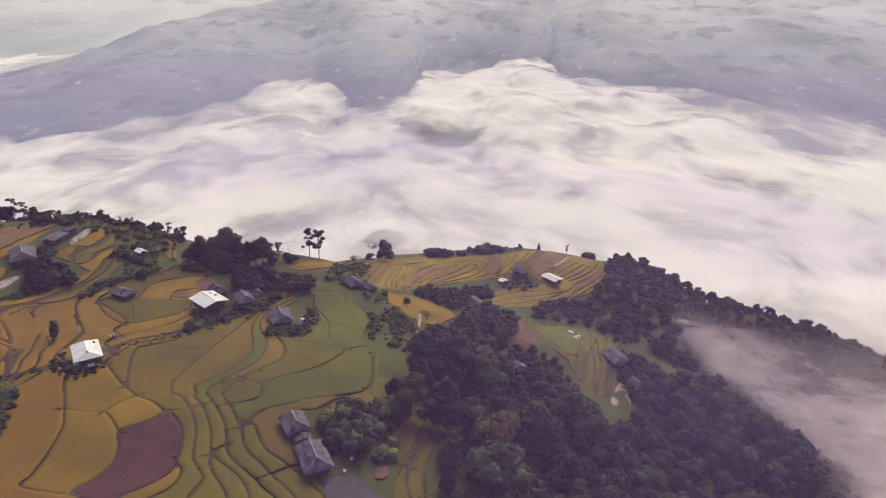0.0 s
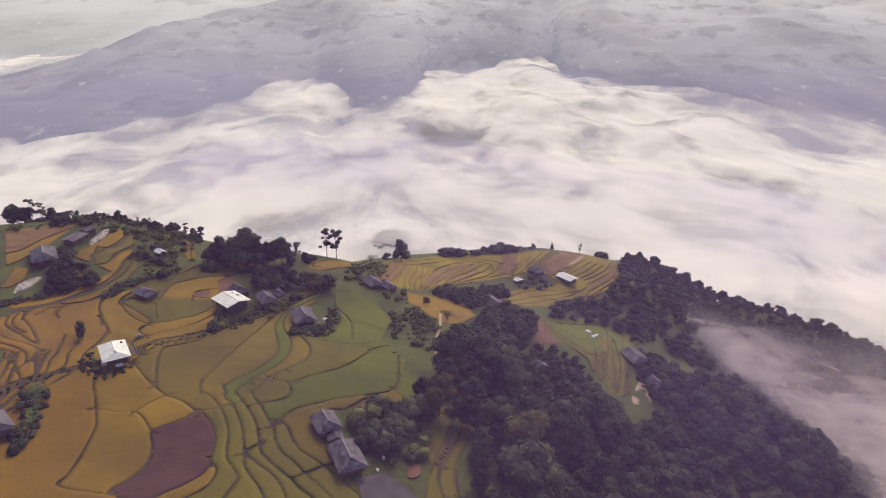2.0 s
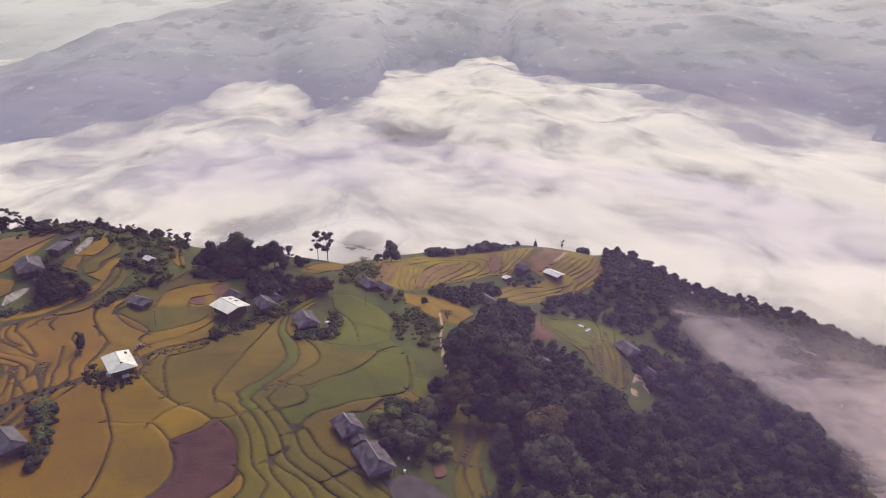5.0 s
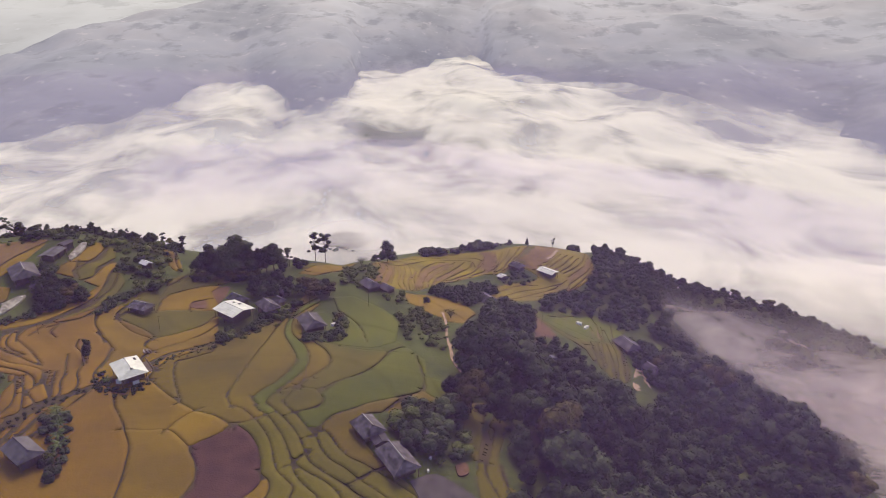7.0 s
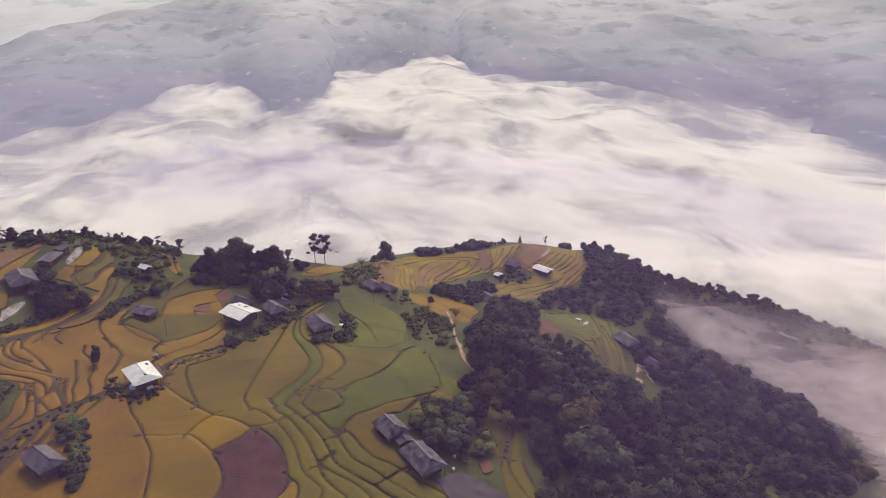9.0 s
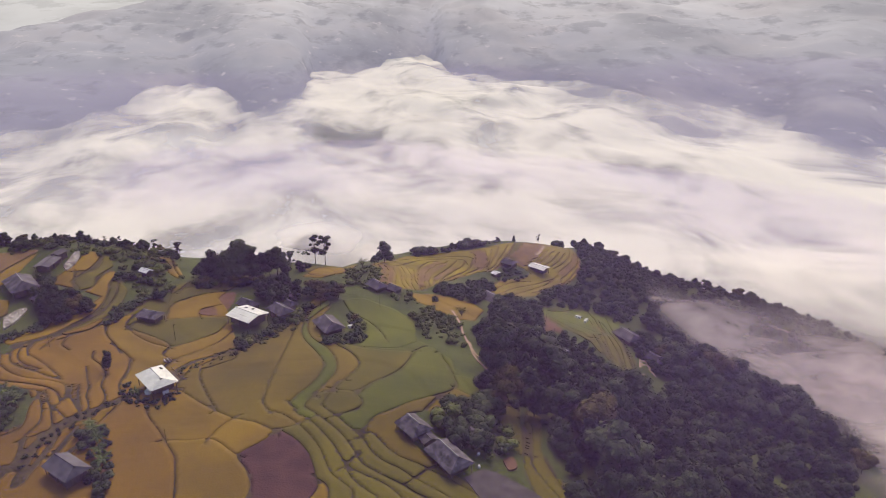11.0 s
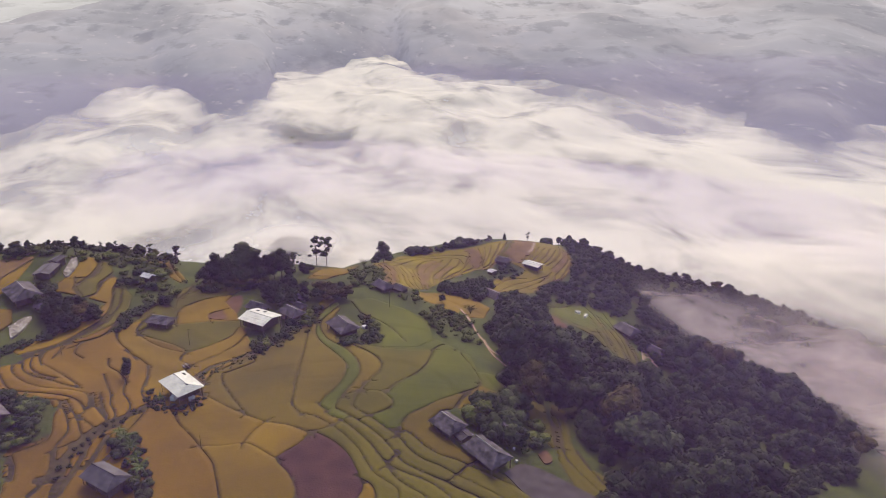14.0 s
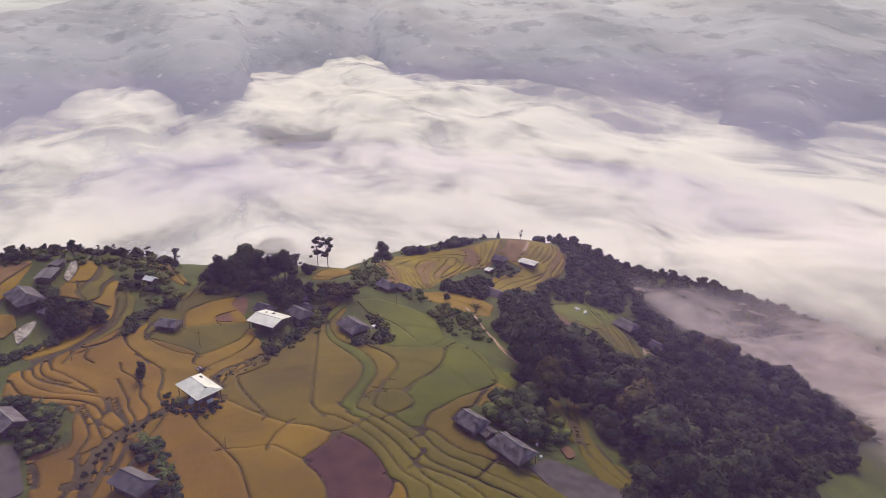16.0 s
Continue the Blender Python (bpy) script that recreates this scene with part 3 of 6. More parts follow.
bank(0.7, (54.2, 195.5), (52.8, 185.4), (50.2, 175.8), (48.1, 170.3))
bank(0.7, (59.4, 216.6), (56.4, 206.9), (53.5, 197.0))
bank(0.7, (33.0, 214.5), (39.8, 209.1), (48.4, 208.9), (45.9, 196.8))
bank(0.7, (27.1, 212.4), (32.5, 202.8), (37.9, 197.7), (44.0, 194.6))
bank(0.9, (-118.3, 157.1), (-117.7, 151.4), (-114.5, 146.2), (-109.5, 142.0), (-103.6, 139.7), (-99.9, 137.5), (-98.4, 134.4), (-97.8, 131.4))
bank(0.9, (-117.0, 159.0), (-116.0, 152.6), (-113.3, 148.4), (-108.2, 145.0), (-104.2, 142.0), (-102.4, 140.9))
bank(0.9, (-115.4, 159.7), (-114.6, 153.3), (-112.0, 149.1), (-108.4, 146.6))
bank(0.9, (-113.5, 160.4), (-113.2, 155.1), (-110.8, 152.0), (-107.3, 148.2), (-102.8, 142.6))
bank(0.9, (-118.8, 148.2), (-116.2, 143.4), (-113.3, 140.9), (-107.6, 138.8), (-102.7, 136.4), (-100.0, 133.7), (-98.7, 131.1))
bank(0.9, (-109.0, 136.8), (-104.8, 135.5), (-103.5, 133.6), (-103.6, 130.5), (-103.0, 126.7), (-102.1, 122.6), (-102.3, 120.0), (-103.7, 118.5), (-105.3, 117.7))
bank(0.9, (-103.5, 133.8), (-100.8, 127.8), (-99.2, 122.3), (-99.9, 119.1), (-100.2, 117.1))
bank(0.9, (-102.3, 134.0), (-100.7, 130.6), (-99.1, 127.5), (-96.7, 121.2))
bank(0.9, (-99.1, 127.5), (-98.1, 129.1), (-98.1, 131.0), (-96.8, 130.8))
bank(0.9, (-98.1, 126.9), (-95.8, 124.1), (-94.4, 121.5), (-95.3, 119.8))
bank(0.9, (-98.1, 136.5), (-96.8, 131.8), (-94.6, 127.6), (-93.3, 125.3), (-92.7, 123.2))
bank(0.9, (-96.7, 136.3), (-95.6, 132.4), (-93.7, 127.4), (-92.9, 124.2))
bank(0.9, (-97.9, 145.4), (-96.2, 140.3), (-94.7, 136.1), (-94.0, 132.2), (-92.5, 128.5), (-91.7, 124.5), (-92.8, 123.9))
bank(0.9, (-93.2, 142.9), (-92.6, 137.2), (-90.8, 133.1), (-90.0, 130.1), (-90.4, 126.5), (-90.6, 123.6), (-91.2, 123.1))
bank(0.9, (-89.9, 150.0), (-89.1, 143.9), (-89.2, 137.7), (-88.1, 134.2), (-86.8, 131.5), (-86.8, 128.5), (-87.6, 124.9), (-88.6, 121.9), (-89.3, 120.4))
bank(0.9, (-95.7, 158.3), (-92.7, 154.9), (-90.0, 150.6))
bank(0.9, (-110.9, 157.8), (-109.5, 163.1), (-103.7, 167.3), (-101.7, 173.4), (-101.2, 179.4))
bank(0.9, (-115.9, 160.6), (-112.1, 163.9), (-107.3, 169.4), (-103.8, 177.5), (-103.0, 184.0))
bank(0.9, (-116.7, 155.5), (-113.9, 161.6), (-110.0, 165.3), (-106.5, 171.6), (-105.0, 180.3))
bank(0.9, (-99.7, 168.3), (-100.3, 172.7), (-98.9, 176.2), (-96.8, 180.0), (-97.0, 185.3))
bank(0.9, (-98.8, 153.7), (-98.1, 150.7), (-95.5, 147.4), (-93.2, 142.9))
bank(0.9, (-94.1, 120.6), (-92.5, 122.3), (-90.6, 122.5), (-89.2, 120.8))
bank(0.9, (-100.0, 116.7), (-97.5, 118.3), (-96.3, 119.4), (-94.1, 120.6))
bank(1.1, (-94.1, 120.6), (-94.9, 118.0), (-95.0, 114.0), (-95.5, 110.4), (-95.9, 108.3), (-96.5, 105.7), (-97.0, 104.3))
bank(1.1, (-92.0, 120.0), (-92.6, 116.9), (-93.1, 113.8), (-93.9, 110.9))
bank(1.1, (-97.5, 118.3), (-97.3, 115.1), (-97.1, 109.9), (-97.6, 106.5), (-97.4, 104.3))
bank(1.1, (-100.1, 116.6), (-99.4, 113.1), (-99.2, 110.9), (-99.9, 107.6), (-101.0, 105.4))
bank(1.1, (-89.6, 119.8), (-90.2, 115.1), (-91.4, 112.1))
bank(1.1, (-107.0, 116.0), (-105.5, 112.7), (-104.9, 109.7))
bank(0.9, (-119.2, 158.6), (-113.2, 162.5), (-108.3, 170.6), (-105.3, 178.1), (-104.7, 184.6), (-105.2, 191.5), (-106.2, 197.3), (-106.0, 202.4))
bank(0.9, (-115.7, 159.3), (-110.4, 165.3), (-106.3, 172.6), (-103.8, 180.2), (-102.7, 186.2), (-103.3, 194.0), (-104.8, 201.1))
bank(0.9, (-112.7, 161.3), (-108.1, 166.1), (-104.4, 171.0), (-101.4, 176.8), (-99.7, 181.0))
bank(0.9, (-108.0, 162.2), (-103.3, 167.6), (-99.7, 173.4), (-97.5, 178.2))
bank(0.9, (-114.4, 193.3), (-116.0, 196.9), (-114.8, 201.8), (-113.4, 207.7), (-113.2, 214.1), (-113.9, 217.5))
bank(0.9, (-111.4, 190.9), (-109.7, 195.1), (-110.5, 200.2), (-109.4, 204.7), (-108.0, 209.9))
bank(0.9, (-95.9, 177.6), (-98.2, 175.4), (-100.4, 171.4), (-100.0, 167.9), (-98.3, 163.5), (-95.8, 159.5), (-93.4, 154.6))
bank(0.9, (-94.2, 181.8), (-95.5, 175.8), (-95.6, 170.5), (-90.8, 166.2), (-85.7, 162.0), (-82.9, 158.6))
bank(0.9, (-107.0, 163.8), (-107.1, 158.9), (-105.3, 156.4))
bank(0.9, (-112.7, 154.0), (-114.2, 158.6), (-112.7, 161.3))
crop("olive", (-48.3, 149.4), (-50.4, 139.3), (-46.0, 159.5))
crop("gold", (-117.8, 194.6), (-116.9, 211.2), (-105.2, 188.4), (-110.1, 168.0), (-97.6, 166.3), (-116.8, 165.0))
crop("lime", (-112.6, 199.5), (-111.1, 213.4), (-101.4, 184.5), (-102.9, 174.8), (-102.9, 192.2))
crop("amber", (-117.0, 152.7), (-111.1, 143.8), (-114.9, 151.1), (-108.2, 148.9), (-104.3, 138.2), (-101.0, 132.8), (-108.4, 138.2), (-101.9, 125.5), (-98.9, 123.0), (-96.6, 123.7), (-95.3, 126.6), (-101.9, 112.0), (-98.2, 114.4), (-96.1, 114.9), (-93.8, 117.1), (-90.7, 117.6), (-97.6, 108.5), (-103.0, 121.0))
crop("gold", (-95.3, 131.1), (-93.2, 135.9), (-90.4, 138.3), (-88.8, 129.3), (-103.8, 154.2), (-90.8, 126.2), (-99.9, 142.2), (-88.2, 153.0), (-96.6, 166.5), (-106.7, 166.8), (-103.6, 169.9))
crop("amber", (-82, 109), (-104, 143), (-112, 145), (-105, 142), (-100, 134), (-96, 128))
crop("gold", (-67, 104), (-72, 119), (-61, 113), (-48, 96), (-81, 184), (-74, 156), (-100, 126), (-96, 124), (-97, 117), (-104, 114), (-93, 118), (-97, 154), (-93, 160), (-92, 140), (-94, 183), (-8, 196), (-41, 219), (-93, 215), (-127, 178), (-132, 206))
crop("olive", (-61, 139), (-53, 141), (-45, 156), (-35, 112), (-74, 135), (-24, 121), (-93, 159), (-101, 144), (-97, 138), (-88, 137), (-114, 201), (-104, 168))
crop("brown", (-56, 106))
crop("tan", (-139, 207))
crop("lime", (-49, 107), (-46, 105), (-46, 119), (-38, 100), (-82, 168), (-36, 139), (-84, 201), (-76, 206), (-113, 201), (-111, 210), (-105, 191), (-102, 191), (-97, 220), (-8, 112), (-5, 98), (-49, 114), (-46, 109), (-42, 107), (-38, 105), (-44, 98), (-36, 97), (-29, 96), (-44, 125), (-51, 118), (-47, 117), (-43, 101), (-47, 98), (-48, 106), (-84, 195), (-73, 199), (-63, 204), (-87, 191))
crop("green", (-29, 169), (-31, 140), (-26, 132), (-40, 121), (-15, 132), (-47, 182), (-29, 174))

crop("yellow", (-1.1, 270.6), (-14.4, 232.8), (-18.2, 217.7), (-19.6, 220.3), (2.8, 263.4), (27.4, 272.6), (29.3, 269.6), (32.6, 269.8), (63.2, 279.3), (58.6, 273.7), (64.1, 275.4), (67.4, 267.6), (41.4, 238.3), (67.1, 278.5), (56.6, 275.7), (51.6, 268.2), (4.9, 246.6), (9.5, 253.3), (13.9, 257.3), (-15.4, 212.9), (-20.4, 236.9), (-12.7, 210.9))
crop("lime", (40.1, 276.7), (49.2, 260.1), (25.6, 235.9), (33.8, 240.5), (18.1, 232.5), (54.8, 265.7))
crop("green", (38.9, 206.3), (49.4, 217.3), (54.8, 203.0))
crop("lime", (46.6, 188.2), (47.8, 181.3), (40.8, 188.9), (50.3, 202.5), (46.7, 174.1), (44.8, 176.4), (44.9, 181.5), (-41.0, 221.0))
STEP = 0.4
GX = np.arange(-165.0, 105.0, STEP)
GY = np.arange(74.0, 332.0, STEP)
NX, NY = len(GX), len(GY)
PX, PY = np.meshgrid(GX, GY, indexing="ij")
PH = height(PX, PY)


def eased(points):
    """A smooth line through the points (Catmull-Rom)."""
    p = np.array(points, float)
    if len(p) < 3:
        return np.array([p[0] + (p[-1] - p[0]) * k / 6 for k in range(7)])
    q = np.vstack([2 * p[0] - p[1], p, 2 * p[-1] - p[-2]])
    out = []
    for i in range(1, len(q) - 2):
        a, b, c, d = q[i - 1:i + 3]
        for s in np.linspace(0, 1, 6, endpoint=False):
            out.append(0.5 * (2 * b + (c - a) * s + (2 * a - 5 * b + 4 * c - d) * s * s + (3 * b - a - 3 * c + d) * s ** 3))
    out.append(p[-1])
    return np.array(out)


def inside(poly, x, y):
    hit = np.zeros(x.shape, bool)
    q = np.array(poly)
    for (x0, y0), (x1, y1) in zip(q, np.roll(q, -1, 0)):
        if y0 == y1:
            continue
        hit ^= ((y0 > y) != (y1 > y)) & (x < (x1 - x0) * (y - y0) / (y1 - y0) + x0)
    return hit


GAP = np.full((NX, NY), 9.0)          # distance to the nearest bank's edge
LINE = np.full((NX, NY), 9.0)         # and to its middle


def stroke(line, width):
    reach = 3.0
    for (x0, y0), (x1, y1) in zip(line[:-1], line[1:]):
        i0, i1 = np.searchsorted(GX, [min(x0, x1) - reach, max(x0, x1) + reach])
        j0, j1 = np.searchsorted(GY, [min(y0, y1) - reach, max(y0, y1) + reach])
        if i1 <= i0 or j1 <= j0:
            continue
        x, y = PX[i0:i1, j0:j1], PY[i0:i1, j0:j1]
        dx, dy = x1 - x0, y1 - y0
        s = np.clip(((x - x0) * dx + (y - y0) * dy) / (dx * dx + dy * dy + 1e-9), 0, 1)
        d = np.hypot(x - x0 - s * dx, y - y0 - s * dy) - width / 2
        GAP[i0:i1, j0:j1] = np.minimum(GAP[i0:i1, j0:j1], d)
        LINE[i0:i1, j0:j1] = np.minimum(LINE[i0:i1, j0:j1], d + width / 2)


FIELD = np.zeros((NX, NY), bool)
for z in ZONES:
    FIELD |= inside(z, PX, PY)
for w, pts in BANKS:
    line = eased(pts)
    if w < 1:                         # run the ends out to the next bank
        a, b = line[0] - line[1], line[-1] - line[-2]
        line = np.vstack([line[0] + a * 1.3 / np.hypot(*a), line, line[-1] + b * 1.3 / np.hypot(*b)])
    stroke(line, max(0.12, w * 0.3) if w < 1 else w * 0.8)
for z in ZONES:
    stroke(np.array(z + [z[0]]), 0.2)
OPEN = FIELD & (GAP > 0.02) & (LINE > 0.22)

# fields are what the banks leave between them
MARK = np.full((NX, NY), -1, int)
plots = []
for i, j in zip(*np.nonzero(OPEN)):
    if MARK[i, j] >= 0:
        continue
    k, heap, got = len(plots), [(i, j)], []
    MARK[i, j] = k
    while heap:
        a, b = heap.pop()
        got.append((a, b))
        for c, d in ((a + 1, b), (a - 1, b), (a, b + 1), (a, b - 1)):
            if 0 <= c < NX and 0 <= d < NY and OPEN[c, d] and MARK[c, d] < 0:
                MARK[c, d] = k
                heap.append((c, d))
    plots.append(np.array(got))
DGX, DGY = np.gradient(GAP, STEP)
DGL = np.hypot(DGX, DGY) + 1e-6
LABELS = {"yellow": "golden-yellow ripe rice on curved hill terraces", "gold": "golden ripe rice field on a terrace between dark banks", "amber": "amber ripe rice field on a narrow curved terrace",
          "olive": "olive-yellow ripening rice field between dark banks", "lime": "yellow-green rice field on a curved terrace",
          "green": "green unripe rice field on a gently sloping terrace", "brown": "bare brown ploughed field between rice terraces", "tan": "dry reddish-tan bare terrace on the hill"}
SUNK = np.zeros((NX, NY))
for k, got in enumerate(plots):
    if len(got) < 10:
        continue
    gi, gj = got[:, 0], got[:, 1]
    own = [kind for x, y, kind in SEEDS if MARK[min(max(int(round((x - GX[0]) / STEP)), 0), NX - 1), min(max(int(round((y - GY[0]) / STEP)), 0), NY - 1)] == k]
    cx, cy = PX[gi, gj].mean(), PY[gi, gj].mean()
    kind = own[0] if own else min(SEEDS, key=lambda s: (s[0] - cx) ** 2 + (s[1] - cy) ** 2)[2]
    low = MARK == k
    cells = low[:-1, :-1] & low[1:, :-1] & low[:-1, 1:] & low[1:, 1:]
    ci, cj = np.nonzero(cells)
    if len(ci) < 6:
        continue
    tall = {"brown": 0.0, "tan": 0.0, "gold": 0.07, "yellow": 0.07, "amber": 0.07}.get(kind, 0.05)
    hs = PH[gi, gj]
    flat = np.clip(0.7 * (hs.mean() - hs), -0.1, 0.14)
    top = np.full((NX, NY), np.nan)
    top[gi, gj] = hs + flat + tall + 0.06 * ripple(PX[gi, gj], PY[gi, gj], 5.0, k % 7)
    SUNK[gi, gj] = np.minimum(0, flat) - 0.06
    ids, verts, faces, idx = {}, [], [], []
    rim = {}
    for i, j in zip(ci, cj):
        quad = []
        for c, d in ((i, j), (i + 1, j), (i + 1, j + 1), (i, j + 1)):
            if (c, d) not in ids:
                ids[c, d] = len(verts)
                verts.append([GX[c], GY[d], top[c, d]])
            quad.append((c, d))
        faces.append([ids[q] for q in quad])
        for a, b in zip(quad, quad[1:] + quad[:1]):
            if (b, a) in rim:
                del rim[b, a]
            else:
                rim[a, b] = True
    edge = {q for e in rim for q in e}
    for c, d in edge:                     # draw the outline onto the bank's edge
        g = min(max(GAP[c, d] - 0.02, 0), 0.8)
        v = verts[ids[c, d]]
        v[0] -= DGX[c, d] / DGL[c, d] * g
        v[1] -= DGY[c, d] / DGL[c, d] * g
    foot = {}
    idx = [0] * len(faces)
    for (a, b) in rim:
        for q in (a, b):
            if q not in foot:
                v = verts[ids[q]]
                foot[q] = len(verts)
                verts.append([v[0], v[1], min(v[2], PH[q]) - 0.35])
        faces.append([ids[b], ids[a], foot[a], foot[b]])
        idx.append(1)
    ob = mesh_object("ploughed_field" if kind in ("brown", "tan") else "rice_field", verts, faces, None, slots=[M[kind], M["soil"]], indices=idx, smooth=True)
    me = ob.data
    me.polygons.foreach_set("use_smooth", [m == 0 for m in idx])
    tagged(ob, LABELS[kind], "field", "rice terraces" if kind not in ("brown", "tan") else "ploughed plots")

# ---- the ground: one sheet, fine where the terraces are, out to the horizon ----
def spread(fine, low, high, start, growth):
    out, s = [], start
    a = fine[0]
    while a > low:
        a -= s
        s *= growth
        out.append(a)
    left = out[::-1]
    out, s, b = [], start, fine[-1]
    while b < high:
        b += s
        s *= growth
        out.append(b)
    return np.array(left + list(fine) + out)


AX, AY = spread(GX[::2], -4600, 4600, 1.2, 1.12), spread(GY[::2], -900, 4700, 1.2, 1.12)
QX, QY = np.meshgrid(AX, AY, indexing="ij")
QZ = height(QX, QY) + 0.12 * ripple(QX, QY, 7.0, 3) + 0.25 * ripple(QX, QY, 23.0, 4)
oi, oj = int(np.searchsorted(AX, GX[0] - 1e-6)), int(np.searchsorted(AY, GY[0] - 1e-6))
CX2, CY2, SUNK2, FIELD2 = PX[::2, ::2], PY[::2, ::2], SUNK[::2, ::2], FIELD[::2, ::2]
QZ[oi:oi + CX2.shape[0], oj:oj + CX2.shape[1]] += SUNK2 - np.where(FIELD2, 0.12 * ripple(CX2, CY2, 7.0, 3) + 0.25 * ripple(CX2, CY2, 23.0, 4), 0)
na, nb = len(AX), len(AY)
gidx = np.arange(na * nb).reshape(na, nb)
gf = np.stack([gidx[:-1, :-1], gidx[1:, :-1], gidx[1:, 1:], gidx[:-1, 1:]], -1).reshape(-1, 4)
M["ground"] = surface("grassy_earth", (0.032, 0.043, 0.008), (0.072, 0.088, 0.016), 0.95, 0.09, 1.2, 0.7, 0.3)
on_terrace = np.zeros((na, nb), bool)
on_terrace[oi:oi + CX2.shape[0], oj:oj + CX2.shape[1]] = FIELD2
in_terraces = ((on_terrace[:-1, :-1] & on_terrace[1:, 1:]) * np.where((QX[1:, 1:] > -30) & (QY[1:, 1:] > 202 - 0.1 * QX[1:, 1:]), 2, 1)).ravel().astype(int).tolist()
land = mesh_object("ground", np.stack([QX, QY, QZ], -1).reshape(-1, 3).tolist(), gf.tolist(), None, slots=[M["ground"], M["soil"], M["tan"]], indices=in_terraces, smooth=True)
tagged(land, "grassy brown hillside falling to a cloud-filled valley", "ground", kind="structure")


# ---- far slopes and the sea of cloud ----
def fan(near, far, rows, a0, a1, cols):
    d = near * (far / near) ** np.linspace(0, 1, rows)
    a = np.radians(np.linspace(a0, a1, cols))
    D, A = np.meshgrid(d, a, indexing="ij")
    return D, A, -30 + D * np.sin(A), D * np.cos(A)


def grid_faces(r, c):
    g = np.arange(r * c).reshape(r, c)
    return np.stack([g[:-1, :-1], g[:-1, 1:], g[1:, 1:], g[1:, :-1]], -1).reshape(-1, 4).tolist()


def bearing(a, table):
    return np.interp(np.degrees(a), [p[0] for p in table], [p[1] for p in table])


def fractal(x, y, wide, deep, level, octaves):
    return np.array([noise.fractal((a / wide, b / deep, level), 1.0, 2.0, octaves) for a, b in zip(x.ravel(), y.ravel())]).reshape(x.shape)


SHORE = [(-60, 1150), (-32, 1225), (-28.3, 1290), (-25, 1270), (-21.7, 1300), (-19.1, 1340), (-17, 1440), (-14.7, 1535), (-12.2, 1700), (-9.6, 1850), (-7.5, 1660), (-6.1, 1530), (-4, 1500), (-2.2, 1570), (-1.2, 1720), (-0.3, 2080), (0.8, 2120), (2.2, 2110), (5.6, 2290), (7.6, 2380), (9.2, 2480), (10.6, 2060), (13.6, 1870), (18, 1840), (22.7, 1640), (27, 1510), (33.4, 1660), (36.8, 1530), (39.5, 1292), (42.2, 1225), (45.4, 1386), (48, 1450), (60, 1300)]
RIDGE_D = [(-60, 1500), (-38, 1500), (-33, 1650), (-28, 2000), (-24, 2400), (-10, 3100), (0, 3400), (30, 3400), (60, 3400)]
RIDGE_Z = [(-60, -150), (-38, -146), (-33, -135), (-28, -118), (-24, -82), (-18, -30), (-10, 26), (0, 110), (30, 150), (60, 150)]
SEA = -150.0


def feathered(A):
    """The shore of the cloud by bearing, drawn out into tufts."""
    a = np.degrees(A)
    fine = np.array([noise.fractal((v * 0.55, 3.7, 0.0), 0.7, 2.1, 4) for v in a.ravel()]).reshape(a.shape)
    return bearing(A, SHORE) * (1.03 + 0.03 * fine)


def mountain_height(D, A, x, y, tufts=False):
    s, d, z = (feathered(A[:1]) if tufts else bearing(A[:1], SHORE)) * np.ones_like(D), bearing(A, RIDGE_D), bearing(A, RIDGE_Z)
    d = np.maximum(d, s + 500)
    k = (D - s) / (d - s)
    up = SEA + np.where(k < 0, 170 * k, (z - SEA) * np.where(k < 1, k, 1 - (k - 1) * 1.5))
    spurs = 1 - 2 * np.abs(fractal(x + 0.5 * y, y - 0.25 * x, 520.0, 900.0, 4.0, 4))
    relief = ripple(x, y, 900.0, 1) * 0.5 + spurs * 0.55 + ripple(x, y, 150.0, 6) * 0.06
    return up + relief * np.clip(8 + 60 * k, 5, 60) * np.clip(1.6 - k, 0.2, 1)


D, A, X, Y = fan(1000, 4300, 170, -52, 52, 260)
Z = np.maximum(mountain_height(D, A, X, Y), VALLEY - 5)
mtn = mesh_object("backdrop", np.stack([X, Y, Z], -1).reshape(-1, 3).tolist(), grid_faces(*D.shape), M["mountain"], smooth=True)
tagged(mtn, "blue-grey mountainside with glowing painted haze and faint fields beyond the clouds", "mountain", kind="structure")
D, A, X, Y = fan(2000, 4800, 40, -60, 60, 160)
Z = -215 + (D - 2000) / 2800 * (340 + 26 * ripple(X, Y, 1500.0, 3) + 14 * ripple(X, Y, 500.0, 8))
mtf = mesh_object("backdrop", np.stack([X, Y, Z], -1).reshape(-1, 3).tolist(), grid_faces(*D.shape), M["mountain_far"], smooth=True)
tagged(mtf, "pale distant ridge with its morning haze painted as glow", "mountain", kind="structure")


def cloud_top(x, y):
    k = np.clip((y - 380) / 900, 0.25, 1)
    wx, wy = x + 70 * fractal(x, y, 420.0, 420.0, 7.0, 2), y + 90 * fractal(x, y, 420.0, 420.0, 9.0, 2)
    swell = fractal(wx, wy, 290.0, 520.0, 0.3, 3)
    puff = fractal(wx, wy, 110.0, 230.0, 1.3, 4)
    roll = np.abs(fractal(wx, wy, 170.0, 330.0, 2.0, 4))
    bank = np.clip((x - 190) / 120, 0, 1) * np.clip((y - 180) / 120, 0, 1) * np.clip((560 - y) / 160, 0, 1)
    bank = bank * bank * (3 - 2 * bank)
    return SEA + k * (19 * swell + 6 * puff + 10 * roll - 3) + 20 * bank


